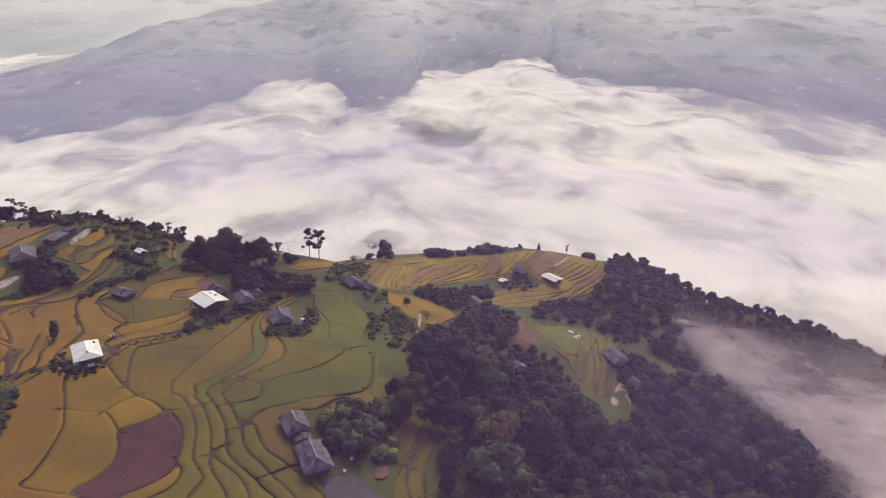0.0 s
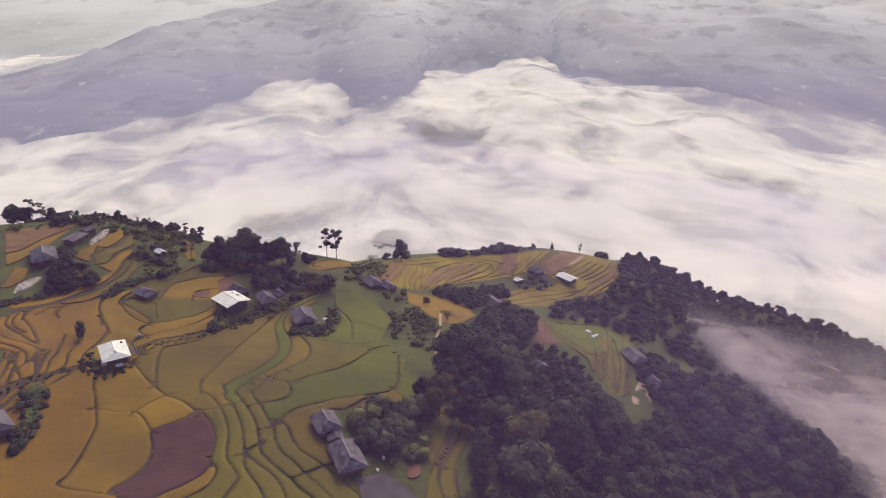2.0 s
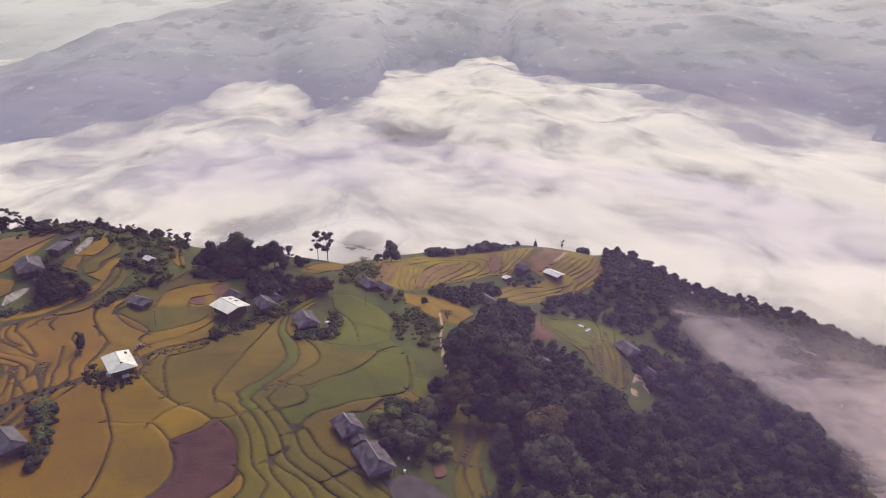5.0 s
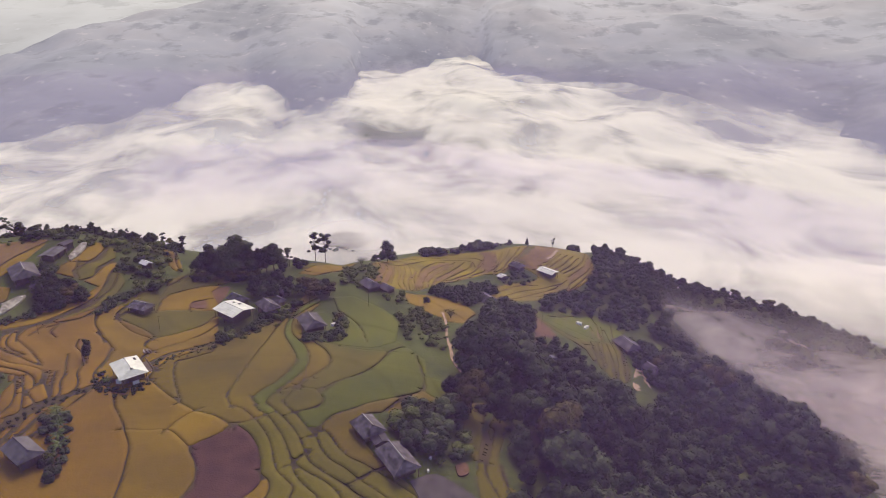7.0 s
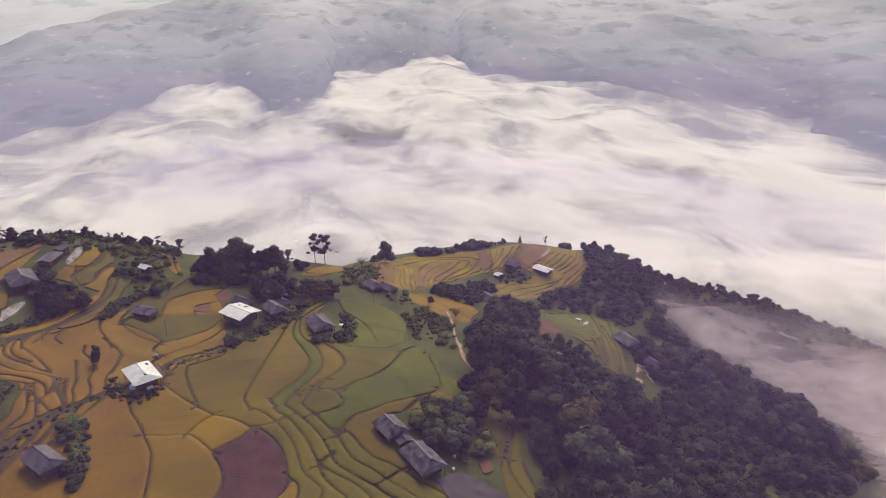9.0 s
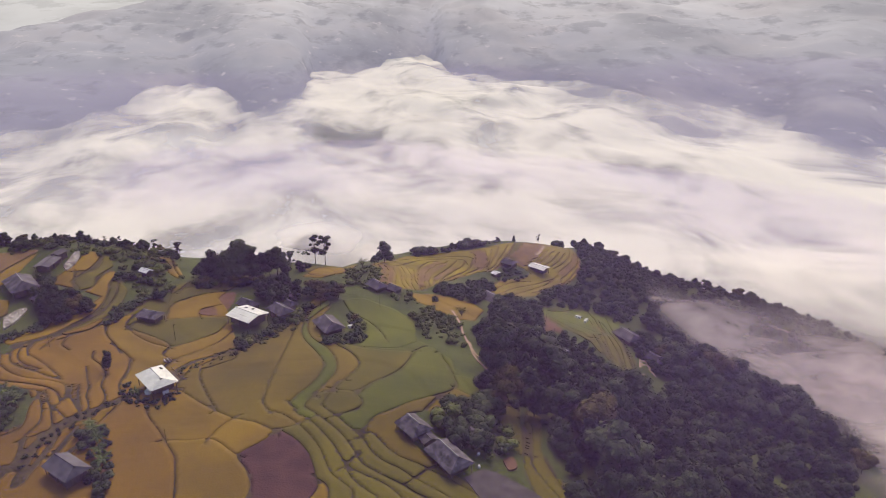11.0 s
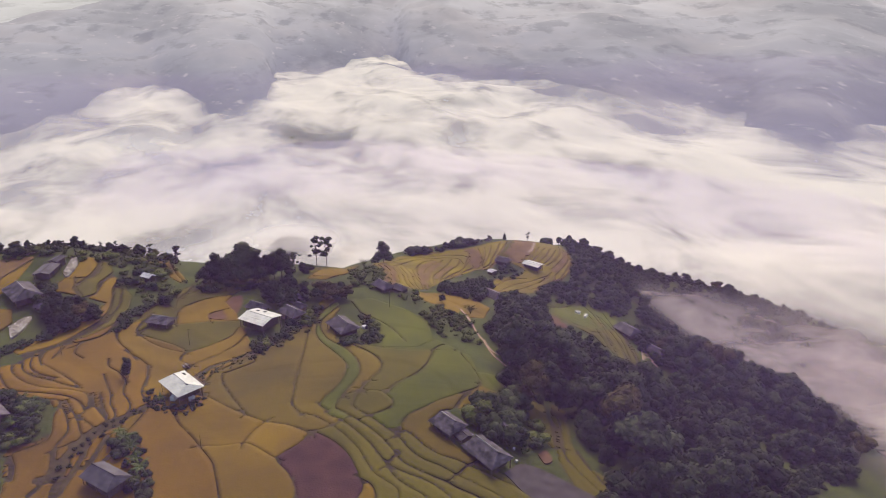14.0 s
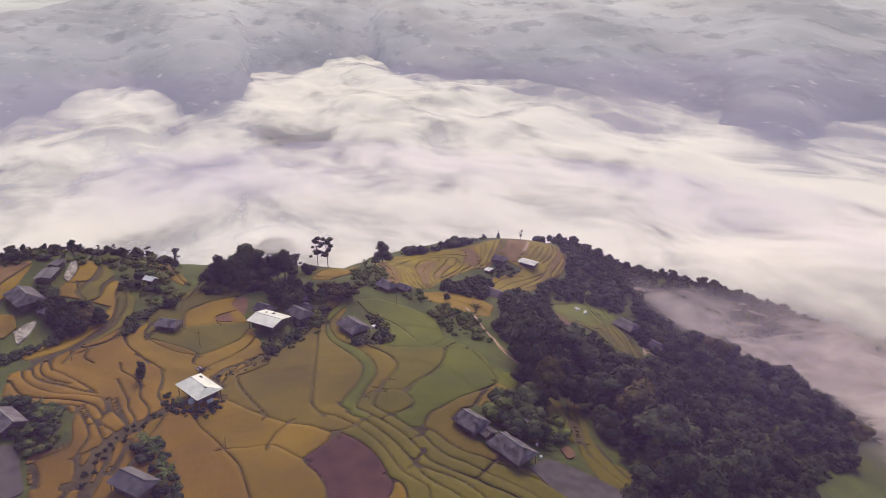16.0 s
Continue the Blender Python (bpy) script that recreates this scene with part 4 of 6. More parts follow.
# rifts in the cloud, through which the darker layer below shows: x, y, breadth, depth, slant, share
RIFTS = [(-223, 1189, 62, 220, -0.1, 0.9), (-85, 833, 40, 100, -0.25, 0.9), (18, 714, 46, 44, -0.6, 0.75), (165, 1228, 46, 90, 0.2, 0.7), (310, 1360, 75, 80, 0.3, 0.85), (-7, 1044, 40, 220, 0.25, 0.5), (-300, 960, 90, 60, 0.0, 0.75), (-120, 1000, 170, 260, -0.1, 0.55), (560, 1050, 150, 60, 0.3, 0.5), (250, 640, 120, 30, 0.2, 0.5), (620, 1350, 160, 120, 0.2, 0.6)]


def cloud_sheet(name, below, near, far, rows, a0, a1, cols, material, label):
    D, A, X, Y = fan(near, far, rows, a0, a1, cols)
    Z = cloud_top(X, Y) - below
    under = np.maximum(height(X, Y), np.where(D > 1000, mountain_height(D, A, X, Y, True), -1e3))
    ob = mesh_object(name, np.stack([X, Y, Z], -1).reshape(-1, 3).tolist(), grid_faces(*D.shape), material, smooth=True)
    th = ob.data.attributes.new("thickness", "FLOAT", "POINT")
    shore = np.exp(-((D - bearing(A, SHORE)) / 420) ** 2)
    deep = np.maximum(Z - under + shore * (7 * fractal(X, Y, 70.0, 240.0, 31.0, 5) - 2), 0)
    if not below:
        deep = np.minimum(deep, 45)
        wob = 0.7 * fractal(X, Y, 110.0, 130.0, 14.0, 4)
        for a, b, w, d, slant, share in RIFTS:
            u, v = (X - a - slant * (Y - b)) / w, (Y - b) / d
            deep = deep * (1 - 0.9 * share * np.exp(-(u * u + v * v) * (1 + wob) - wob.clip(0, 1)))
    th.data.foreach_set("value", deep.ravel().astype(np.float32))
    return tagged(ob, label, "cloud", kind="structure")


cloud_sheet("cloud_sea", 0, 230, 2900, 340, -58, 64, 380, M["fog_top"], "soft white sea of morning cloud filling the valley")
cloud_sheet("cloud_sea", 20, 230, 2700, 110, -58, 64, 140, M["fog_low"], "grey-blue lower layer of the valley cloud")


TONGUE = [(102, 260), (115, 236), (127, 212), (132, 180), (128, 148), (122, 110), (118, 60)]


def mist_haze_sheet(lift, seed, label):
    """One level of the mist: a tongue rising behind the near woods."""
    X, Y = np.meshgrid(np.linspace(60, 300, 120), np.linspace(30, 330, 150), indexing="ij")
    near = np.full(X.shape, 1e9)
    for (x0, y0), (x1, y1) in zip(TONGUE[:-1], TONGUE[1:]):
        dx, dy = x1 - x0, y1 - y0
        k = np.clip(((X - x0) * dx + (Y - y0) * dy) / (dx * dx + dy * dy), 0, 1)
        near = np.minimum(near, np.hypot(X - x0 - k * dx, Y - y0 - k * dy))
    wide = np.interp(Y, [60, 140, 200, 270], [56, 42, 32, 18])
    Z = np.interp(Y, [60, 110, 180, 330], [-34, -40, -52, -56]) + lift + 3 * ripple(X, Y, 90.0, seed)
    wisp = 1 + 0.9 * fractal(X, Y, 46.0, 46.0, 5.0 + 0.15 * seed, 4)
    body = 16 * np.clip(wisp, 0, 2) * np.exp(-(near / wide) ** 2) + 0.8 * np.clip((X - 125) / 60, 0, 1) * np.clip(wisp, 0, 2)
    body = body * np.clip((Z - height(X, Y)) / 9, 0, 1) * np.clip((300 - X) / 70, 0, 1) * np.clip((330 - Y) / 60, 0, 1) * np.clip((Y - 30) / 30, 0, 1)
    ob = mesh_object("mist_haze_sheet", np.stack([X, Y, Z], -1).reshape(-1, 3).tolist(), grid_faces(120, 150), M["mist"], smooth=True)
    at = ob.data.attributes.new("thickness", "FLOAT", "POINT")
    at.data.foreach_set("value", body.ravel().astype(np.float32))
    tagged(ob, label, "mist", kind="structure")


for k, lift in enumerate((-17, -7, 3)):
    mist_haze_sheet(lift, k + 1, "pinkish-white veil of mist drifting up the wooded slope")


def haze_tint_sheet(level, seed):
    """See-through lilac sheet added over the hillside to lift dark tones like haze."""
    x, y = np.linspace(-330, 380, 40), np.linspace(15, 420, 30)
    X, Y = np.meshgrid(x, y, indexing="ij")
    ob = mesh_object("haze_tint_sheet", np.stack([X, Y, level + 3 * ripple(X, Y, 160.0, seed)], -1).reshape(-1, 3).tolist(), grid_faces(40, 30), M["haze"], smooth=True)
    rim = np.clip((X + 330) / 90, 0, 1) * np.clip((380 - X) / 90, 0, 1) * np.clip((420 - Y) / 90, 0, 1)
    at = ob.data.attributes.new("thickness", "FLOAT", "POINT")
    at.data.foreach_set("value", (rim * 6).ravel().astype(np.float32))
    tagged(ob, "see-through lilac sheet over the hillside, painting in haze", "haze", kind="structure")


haze_tint_sheet(40, 5)


def hollow_haze_sheet(level, seed):
    """See-through sheet painting haze into the hollow below the terraces, denser over lower ground."""
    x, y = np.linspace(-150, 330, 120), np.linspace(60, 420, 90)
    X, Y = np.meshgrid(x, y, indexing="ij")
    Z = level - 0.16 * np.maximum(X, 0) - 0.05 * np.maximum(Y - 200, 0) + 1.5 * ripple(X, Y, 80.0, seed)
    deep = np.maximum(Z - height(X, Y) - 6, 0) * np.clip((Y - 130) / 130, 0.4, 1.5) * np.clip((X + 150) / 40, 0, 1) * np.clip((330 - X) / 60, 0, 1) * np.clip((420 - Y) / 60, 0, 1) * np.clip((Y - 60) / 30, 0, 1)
    ob = mesh_object("haze_tint_sheet", np.stack([X, Y, np.maximum(Z, height(X, Y) + 2)], -1).reshape(-1, 3).tolist(), grid_faces(120, 90), M["hollow_haze_sheet"], smooth=True)
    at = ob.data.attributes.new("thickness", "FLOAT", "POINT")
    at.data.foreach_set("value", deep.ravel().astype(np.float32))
    tagged(ob, "lilac-grey see-through sheet painting haze over the wooded hollow", "haze", kind="structure")


hollow_haze_sheet(7, 6)


def veiled_hill(x, y, top, wide):
    """Small wooded knoll just out of the cloud, paled by an added see-through sheet."""
    r, a = np.meshgrid(np.linspace(0, 1, 14), np.linspace(0, math.tau, 33), indexing="ij")
    X, Y = x + wide * r * np.cos(a), y + wide * 1.2 * r * np.sin(a)
    Z = top - 2 + (1 - r ** 1.7) * 2 - 46 * r ** 1.7 + 2.5 * ripple(X, Y, 40.0, 21) * (1 - r)
    hill = mesh_object("ground", np.stack([X, Y, Z], -1).reshape(-1, 3).tolist(), grid_faces(14, 33), M["soil"], smooth=True)
    tagged(hill, "small wooded knoll rising out of the cloud", "hill", kind="structure")
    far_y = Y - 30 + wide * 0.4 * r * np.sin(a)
    veil = mesh_object("mist_haze_sheet", np.stack([x + (X - x) * 1.15, far_y, np.full_like(r, top + 9)], -1).reshape(-1, 3).tolist(), grid_faces(14, 33), M["hill_haze_sheet"], smooth=True)
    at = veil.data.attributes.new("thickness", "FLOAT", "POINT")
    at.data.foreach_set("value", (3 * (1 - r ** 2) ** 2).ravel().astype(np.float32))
    tagged(veil, "see-through grey sheet paling the wooded knoll as haze would", "mist", kind="structure")
    return X, Y, Z


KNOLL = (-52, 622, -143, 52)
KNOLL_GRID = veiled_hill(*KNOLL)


# ---- trees ----
def leafage(name, dark, light, vary=0.3):
    """Leaves: each clump a little lighter or darker, and each tree of its own shade."""
    mat = bpy.data.materials.new(name)
    mat.use_nodes = True
    t, n, l, b = nodes_of(mat)
    geo, info = n.new("ShaderNodeNewGeometry"), n.new("ShaderNodeObjectInfo")
    tex = n.new("ShaderNodeTexNoise")
    tex.inputs["Scale"].default_value, tex.inputs["Detail"].default_value = 0.16, 3
    l.new(geo.outputs["Position"], tex.inputs["Vector"])
    a = n.new("ShaderNodeMath"); a.operation = "MULTIPLY_ADD"; a.inputs[1].default_value = 0.3
    c = n.new("ShaderNodeMath"); c.operation = "MULTIPLY"; c.inputs[1].default_value = 0.7
    l.new(tex.outputs[0], c.inputs[0]); l.new(geo.outputs["Random Per Island"], a.inputs[0]); l.new(c.outputs[0], a.inputs[2])
    ramp = n.new("ShaderNodeValToRGB")
    ramp.color_ramp.elements[0].position, ramp.color_ramp.elements[1].position = 0.3, 0.7
    ramp.color_ramp.elements[0].color, ramp.color_ramp.elements[1].color = (*dark, 1), (*light, 1)
    l.new(a.outputs[0], ramp.inputs[0])
    span = n.new("ShaderNodeMapRange")
    span.inputs["To Min"].default_value, span.inputs["To Max"].default_value = 1 - vary, 1 + vary
    l.new(info.outputs["Random"], span.inputs["Value"])
    hsv = n.new("ShaderNodeHueSaturation")
    l.new(span.outputs[0], hsv.inputs["Value"]); l.new(ramp.outputs[0], hsv.inputs["Color"])
    l.new(hsv.outputs[0], b.inputs["Base Color"])
    b.inputs["Roughness"].default_value, b.inputs["Specular IOR Level"].default_value = 0.85, 0.12
    twig = n.new("ShaderNodeTexNoise")
    twig.inputs["Scale"].default_value, twig.inputs["Detail"].default_value, twig.inputs["Roughness"].default_value = 1.6, 4, 0.65
    l.new(geo.outputs["Position"], twig.inputs["Vector"])
    bp = n.new("ShaderNodeBump")
    bp.inputs["Strength"].default_value, bp.inputs["Distance"].default_value = 0.9, 0.5
    l.new(twig.outputs[0], bp.inputs["Height"]); l.new(bp.outputs[0], b.inputs["Normal"])
    return mat


M["leaf"] = leafage("leaves", (0.025, 0.032, 0.021), (0.068, 0.083, 0.038), 0.4)
M["leaf_dry"] = leafage("yellowish_leaves", (0.045, 0.040, 0.014), (0.12, 0.10, 0.034), 0.3)
M["bamboo"] = leafage("bamboo_leaves", (0.050, 0.066, 0.016), (0.14, 0.158, 0.045), 0.25)
M["banana"] = leafage("banana_leaves", (0.04, 0.06, 0.018), (0.12, 0.15, 0.045), 0.2)

ICO = bmesh.new()
bmesh.ops.create_icosphere(ICO, subdivisions=2, radius=1.0)
ICO_V = np.array([v.co[:] for v in ICO.verts])
ICO_F = np.array([[v.index for v in f.verts] for f in ICO.faces])
ICO.free()
RAW = bmesh.new()
bmesh.ops.create_icosphere(RAW, subdivisions=1, radius=1.0)
RAW_V = np.array([v.co[:] for v in RAW.verts])
RAW_F = np.array([[v.index for v in f.verts] for f in RAW.faces])
RAW.free()


def crown_arrays(seed, lobes, leaves, size, core=0.8, full=True):
    """A crown of lobes: (x, y, z, r). A knobbly heart, and leaf clumps standing off it with gaps between."""
    rs = np.random.RandomState(seed)
    V, F, base = [], [], 0
    for x, y, z, r in lobes:
        ball, sides = (ICO_V, ICO_F) if full else (RAW_V, RAW_F)
        knob = 1 + 0.13 * rs.randn(len(ball), 1)
        V.append(ball * knob * r * (core + 0.06) * (1, 1, 0.85) + (x, y, z))
        F.extend(([a + base, b + base, c + base] for a, b, c in sides))
        base += len(ball)
    weight = np.array([r * r for *_, r in lobes])
    pick = rs.choice(len(lobes), leaves, p=weight / weight.sum())
    for k in pick:
        x, y, z, r = lobes[k]
        d = rs.randn(3)
        d[2] = abs(d[2]) * 0.9 - 0.25
        d /= np.linalg.norm(d)
        c = np.array((x, y, z)) + d * r * (0.78 + 0.32 * rs.rand()) * (1, 1, 0.88)
        nrm = d + 0.25 * rs.randn(3) + (0, 0, 0.15)
        nrm /= np.linalg.norm(nrm)
        u = np.cross(nrm, rs.randn(3)); u /= np.linalg.norm(u)
        v = np.cross(nrm, u)
        s = size * (0.6 + 0.8 * rs.rand())
        V.append(np.array([c - u * s, c - v * s * 0.6 + nrm * s * 0.15, c + u * s, c + v * s * 0.6 - nrm * s * 0.2]))
        F.append([base, base + 1, base + 2, base + 3])
        base += 4
    return np.vstack(V), F


def lobes_broad(seed, h, wide=1.0):
    rs = np.random.RandomState(seed)
    out = [(0, 0, h * 0.66, h * 0.24 * wide)]
    n = 8
    for k in range(n):
        a = math.tau * k / n + rs.uniform(-0.4, 0.4)
        q = h * rs.uniform(0.13, 0.25) * wide
        out.append((q * math.cos(a), q * math.sin(a), h * rs.uniform(0.26, 0.82), h * rs.uniform(0.12, 0.2)))
    out.append((h * rs.uniform(-0.08, 0.08), h * rs.uniform(-0.08, 0.08), h * 0.86, h * rs.uniform(0.11, 0.15)))
    return out


def lobes_sparse(seed, h):
    rs = np.random.RandomState(seed)
    out = []
    for k in range(15):
        up = rs.uniform(0.32, 0.97)
        a, q = rs.uniform(0, math.tau), h * rs.uniform(0.02, 0.19) * (1.25 - 0.6 * up)
        out.append((q * math.cos(a), q * math.sin(a), h * up, h * rs.uniform(0.04, 0.085)))
    return out


def lobes_slim(seed, h):
    rs = np.random.RandomState(seed)
    return [(rs.uniform(-0.05, 0.05) * h, rs.uniform(-0.05, 0.05) * h, h * (0.3 + 0.16 * k), h * (0.17, 0.19, 0.17, 0.13, 0.08)[k]) for k in range(5)]


def lobes_conifer(seed, h):
    return [(0, 0, h * (0.2 + 0.17 * k), h * (0.22, 0.18, 0.14, 0.1, 0.06)[k]) for k in range(5)]


def lobes_bush(seed, h):
    rs = np.random.RandomState(seed)
    return [(rs.uniform(-0.45, 0.45) * h, rs.uniform(-0.45, 0.45) * h, h * rs.uniform(0.25, 0.6), h * rs.uniform(0.25, 0.38)) for k in range(6)]


def trunk_mesh(seed, h, lobes, thick):
    rs = np.random.RandomState(seed + 50)
    bm = bmesh.new()
    p, r = Vector((0, 0, -0.5)), thick
    for k in range(3):
        q = Vector((rs.uniform(-0.03, 0.03) * h, rs.uniform(-0.03, 0.03) * h, h * (0.2, 0.42, 0.66)[k]))
        rod(bm, p, q, r, r * 0.72)
        p, r = q, r * 0.72
    for x, y, z, lr in lobes[1:7]:
        a = Vector((0, 0, min(z * 0.62, h * 0.5)))
        rod(bm, a, (x, y, z), thick * 0.38, thick * 0.14, 5)
    me = bpy.data.meshes.new("trunk")
    bm.to_mesh(me)
    bm.free()
    me.materials.append(M["bark"])
    return me


def crown_data(seed, lobes, leaves, size, mat, core=0.8):
    v, f = crown_arrays(seed, lobes, leaves, size, core)
    me = bpy.data.meshes.new("crown")
    me.from_pydata(v.tolist(), [], f)
    me.polygons.foreach_set("use_smooth", [True] * len(f))
    me.materials.append(mat)
    return me


KINDS = {}


def kind_of_tree(kind, seed, h, lobes, leaves, size, mat, label, thick=0.16, core=0.8, category="tree"):
    KINDS.setdefault(kind, []).append((h, trunk_mesh(seed, h, lobes, thick), crown_data(seed, lobes, leaves, size, mat, core), label, category))


for s in range(6):
    kind_of_tree("broad", s, 8.0, lobes_broad(s, 8.0), 1300, 0.29, M["leaf"] if s != 4 else M["leaf_dry"],
                 "dark green leafy tree with a dense rounded crown on the slope" if s != 4 else "yellowish-green leafy tree standing among darker woodland", core=0.7)
for s in range(3):
    kind_of_tree("sparse", s + 20, 9.0, lobes_sparse(s + 20, 9.0), 620, 0.24, M["leaf"], "slender tree with a sparse open crown on the ridge", 0.12, 0.55)
kind_of_tree("slim", 31, 6.0, lobes_slim(31, 6.0), 420, 0.25, M["leaf"], "slim dark upright tree standing in a rice field", 0.1)
kind_of_tree("conifer", 32, 6.0, lobes_conifer(32, 6.0), 380, 0.25, M["leaf"], "small pointed dark conifer on the hilltop", 0.1)
for s in range(3):
    kind_of_tree("bush", s + 40, 2.6, lobes_bush(s + 40, 2.6), 330, 0.2, M["leaf"], "dense dark green bush beside the terraces", 0.05, 0.85, "bush")
kind_of_tree("thicket", 45, 3.0, lobes_bush(45, 3.0), 330, 0.22, M["bamboo"], "lighter green shrub on the grassy bank", 0.05, 0.8, "bush")


def bamboo_arrays(seed, h):
    rs = np.random.RandomState(seed)
    V, F, b = [], [], 0
    for k in range(16):
        a, lean = rs.uniform(0, math.tau), rs.uniform(0.1, 0.55)
        for i in range(26):
            s = (i + rs.rand()) / 26
            s = 0.25 + 0.75 * s
            c = np.array((math.cos(a) * lean * h * s * s, math.sin(a) * lean * h * s * s, h * (s - 0.22 * s ** 3 * (1 + lean)))) + 0.12 * rs.randn(3)
            u = np.array((math.cos(a + rs.randn()), math.sin(a + rs.randn()), -0.5)); u /= np.linalg.norm(u)
            w = np.cross(u, rs.randn(3)); w /= np.linalg.norm(w)
            L = rs.uniform(0.25, 0.5)
            V.append(np.array([c, c + u * L * 0.5 + w * 0.09, c + u * L, c + u * L * 0.5 - w * 0.09]))
            F.append([b, b + 1, b + 2, b + 3]); b += 4
    return np.vstack(V), F


def banana_arrays(seed, h):
    rs = np.random.RandomState(seed)
    V, F, b = [], [], 0
    for k in range(9):
        a, droop, L = math.tau * k / 9 + rs.uniform(-0.3, 0.3), rs.uniform(0.5, 1.1), h * rs.uniform(0.5, 0.75)
        side = np.array((-math.sin(a), math.cos(a), 0))
        for i in range(6):
            s = i / 5
            c = np.array((math.cos(a) * L * s * 0.85, math.sin(a) * L * s * 0.85, h * 0.45 + L * (0.95 * s - droop * 1.1 * s * s)))
            w = h * 0.085 * math.sin(math.pi * min(0.97, 0.12 + 0.85 * s))
            V.append(np.array([c - side * w - (0, 0, w * 0.5), c, c + side * w - (0, 0, w * 0.5)]))
            if i:
                F.append([b - 3, b - 2, b + 1, b]); F.append([b - 2, b - 1, b + 2, b + 1])
            b += 3
    return np.vstack(V), F


for kind, maker, mat, h, label in (("bamboo", bamboo_arrays, "bamboo", 5.0, "feathery light green bamboo clump"), ("banana", banana_arrays, "banana", 3.2, "banana plant with long drooping green leaves")):
    for s in range(2):
        v, f = maker(s + 60, h)
        me = bpy.data.meshes.new("crown")
        me.from_pydata(v.tolist(), [], f)
        me.materials.append(M[mat])
        bm = bmesh.new()
        for k in range(1 if kind == "banana" else 7):
            a = k * 0.9
            rod(bm, (0, 0, -0.3), (0 if kind == "banana" else math.cos(a) * h * 0.12, 0 if kind == "banana" else math.sin(a) * h * 0.12, h * (0.5 if kind == "banana" else 0.7)), 0.11 if kind == "banana" else 0.04, 0.07 if kind == "banana" else 0.025)
        tm = bpy.data.meshes.new("trunk")
        bm.to_mesh(tm)
        bm.free()
        tm.materials.append(M["bamboo"])
        KINDS.setdefault(kind, []).append((h, tm, me, label, "bamboo" if kind == "bamboo" else "banana plant"))

RT = random.Random(7)
BUILT = {}
NAMES = {"broad": "tree", "sparse": "tree", "slim": "tree", "conifer": "conifer", "bush": "bush", "thicket": "shrub", "bamboo": "bamboo_clump", "banana": "banana_plant"}


def plant(kind, x, y, tall, group=""):
    i = RT.randrange(len(KINDS[kind]))
    h, tm, cm, label, category = KINDS[kind][i]
    s = tall / h
    w = s * RT.uniform(1.0, 1.3)
    m = Matrix.Translation((x, y, ground(x, y) - 0.15)) @ Matrix.Rotation(RT.uniform(0, math.tau), 4, "Z") @ Matrix.Diagonal((w, w, s, 1))
    ob = new(NAMES[kind])
    ob.empty_display_size = 0.3
    ob.matrix_world = m
    for nm, me in (("trunk", tm), ("crown", cm)):
        p = new(nm, me)
        p.parent = ob
    return tagged(ob, label, category, group or {"banana": "banana plants", "bamboo": "bamboo clumps"}.get(kind, "trees on the ridge"))


def scatter(outline, gap, seed):
    """Places in an outline, none closer than the gap."""
    rs = random.Random(seed)
    xs, ys = [p[0] for p in outline], [p[1] for p in outline]
    q = np.array(outline)
    got, cells = [], {}
    for _ in range(int((max(xs) - min(xs)) * (max(ys) - min(ys)) / gap / gap * 6) + 20):
        x, y = rs.uniform(min(xs), max(xs)), rs.uniform(min(ys), max(ys))
        if not inside(outline, np.array([x]), np.array([y]))[0]:
            continue
        c = (int(x // gap), int(y // gap))
        if any(math.hypot(x - a, y - b) < gap for i in (-1, 0, 1) for j in (-1, 0, 1) for a, b in cells.get((c[0] + i, c[1] + j), ())):
            continue
        cells.setdefault(c, []).append((x, y))
        got.append((x, y))
    return got


LIGHT = [crown_arrays(s + 80, lobes_broad(s + 80, 8.0, 0.85), 1050, 0.29, 0.7) for s in range(6)]
FAINT = [crown_arrays(s + 90, lobes_broad(s + 90, 8.0, 1.0)[:8], 260, 0.45, 0.75, False) for s in range(6)]
LOW = [crown_arrays(s + 100, lobes_bush(s + 100, 2.6), 200, 0.2, 0.85, False) for s in range(5)]


def woods(spots, low, high, material, label, seed, forms=LIGHT, own=8.0, sink=0.25, name="woods", category="woods", grove=0.0, floor=ground):
    """Far woodland as one mass of crowns on the slope."""
    rs = random.Random(seed)
    V, F, base = [], [], 0
    for x, y in spots:
        v, f = forms[rs.randrange(len(forms))]
        s, a = rs.uniform(low, high) * (1 + grove * float(ripple(x, y, 60.0, 17))) / own, rs.uniform(0, math.tau)
        w = s * rs.uniform(0.95, 1.25)
        c, d = math.cos(a), math.sin(a)
        V.append(np.stack([(v[:, 0] * c - v[:, 1] * d) * w + x, (v[:, 0] * d + v[:, 1] * c) * w + y, v[:, 2] * s + floor(x, y) - sink * s * own], -1))
        F.extend([[k + base for k in q] for q in f])
        base += len(v)
    ob = mesh_object(name, np.vstack(V).tolist(), F, material, smooth=True)
    return tagged(ob, label, category, kind="stuff")


# single trees
plant("broad", -69.9, 206.3, 13.2)
plant("broad", -63.7, 207.1, 8.8)
plant("broad", -59.2, 207.7, 10.3)
plant("broad", -77.8, 205.1, 10.3)
plant("broad", -80.4, 204.6, 8.0)
plant("broad", -66.7, 205.7, 9.2)
plant("broad", -73.3, 205.4, 10.3)
plant("broad", -82.2, 204.7, 5.7)
plant("sparse", -55, 212.3, 7.8)
plant("broad", -52.6, 212.3, 3.9)
plant("sparse", -47.3, 224.9, 11.7)
plant("sparse", -43.8, 225.1, 12.35)
plant("broad", -21.6, 240.4, 9.1)
plant("broad", -26.5, 229.1, 3.9)
plant("bamboo", -31.3, 221.9, 4.0)
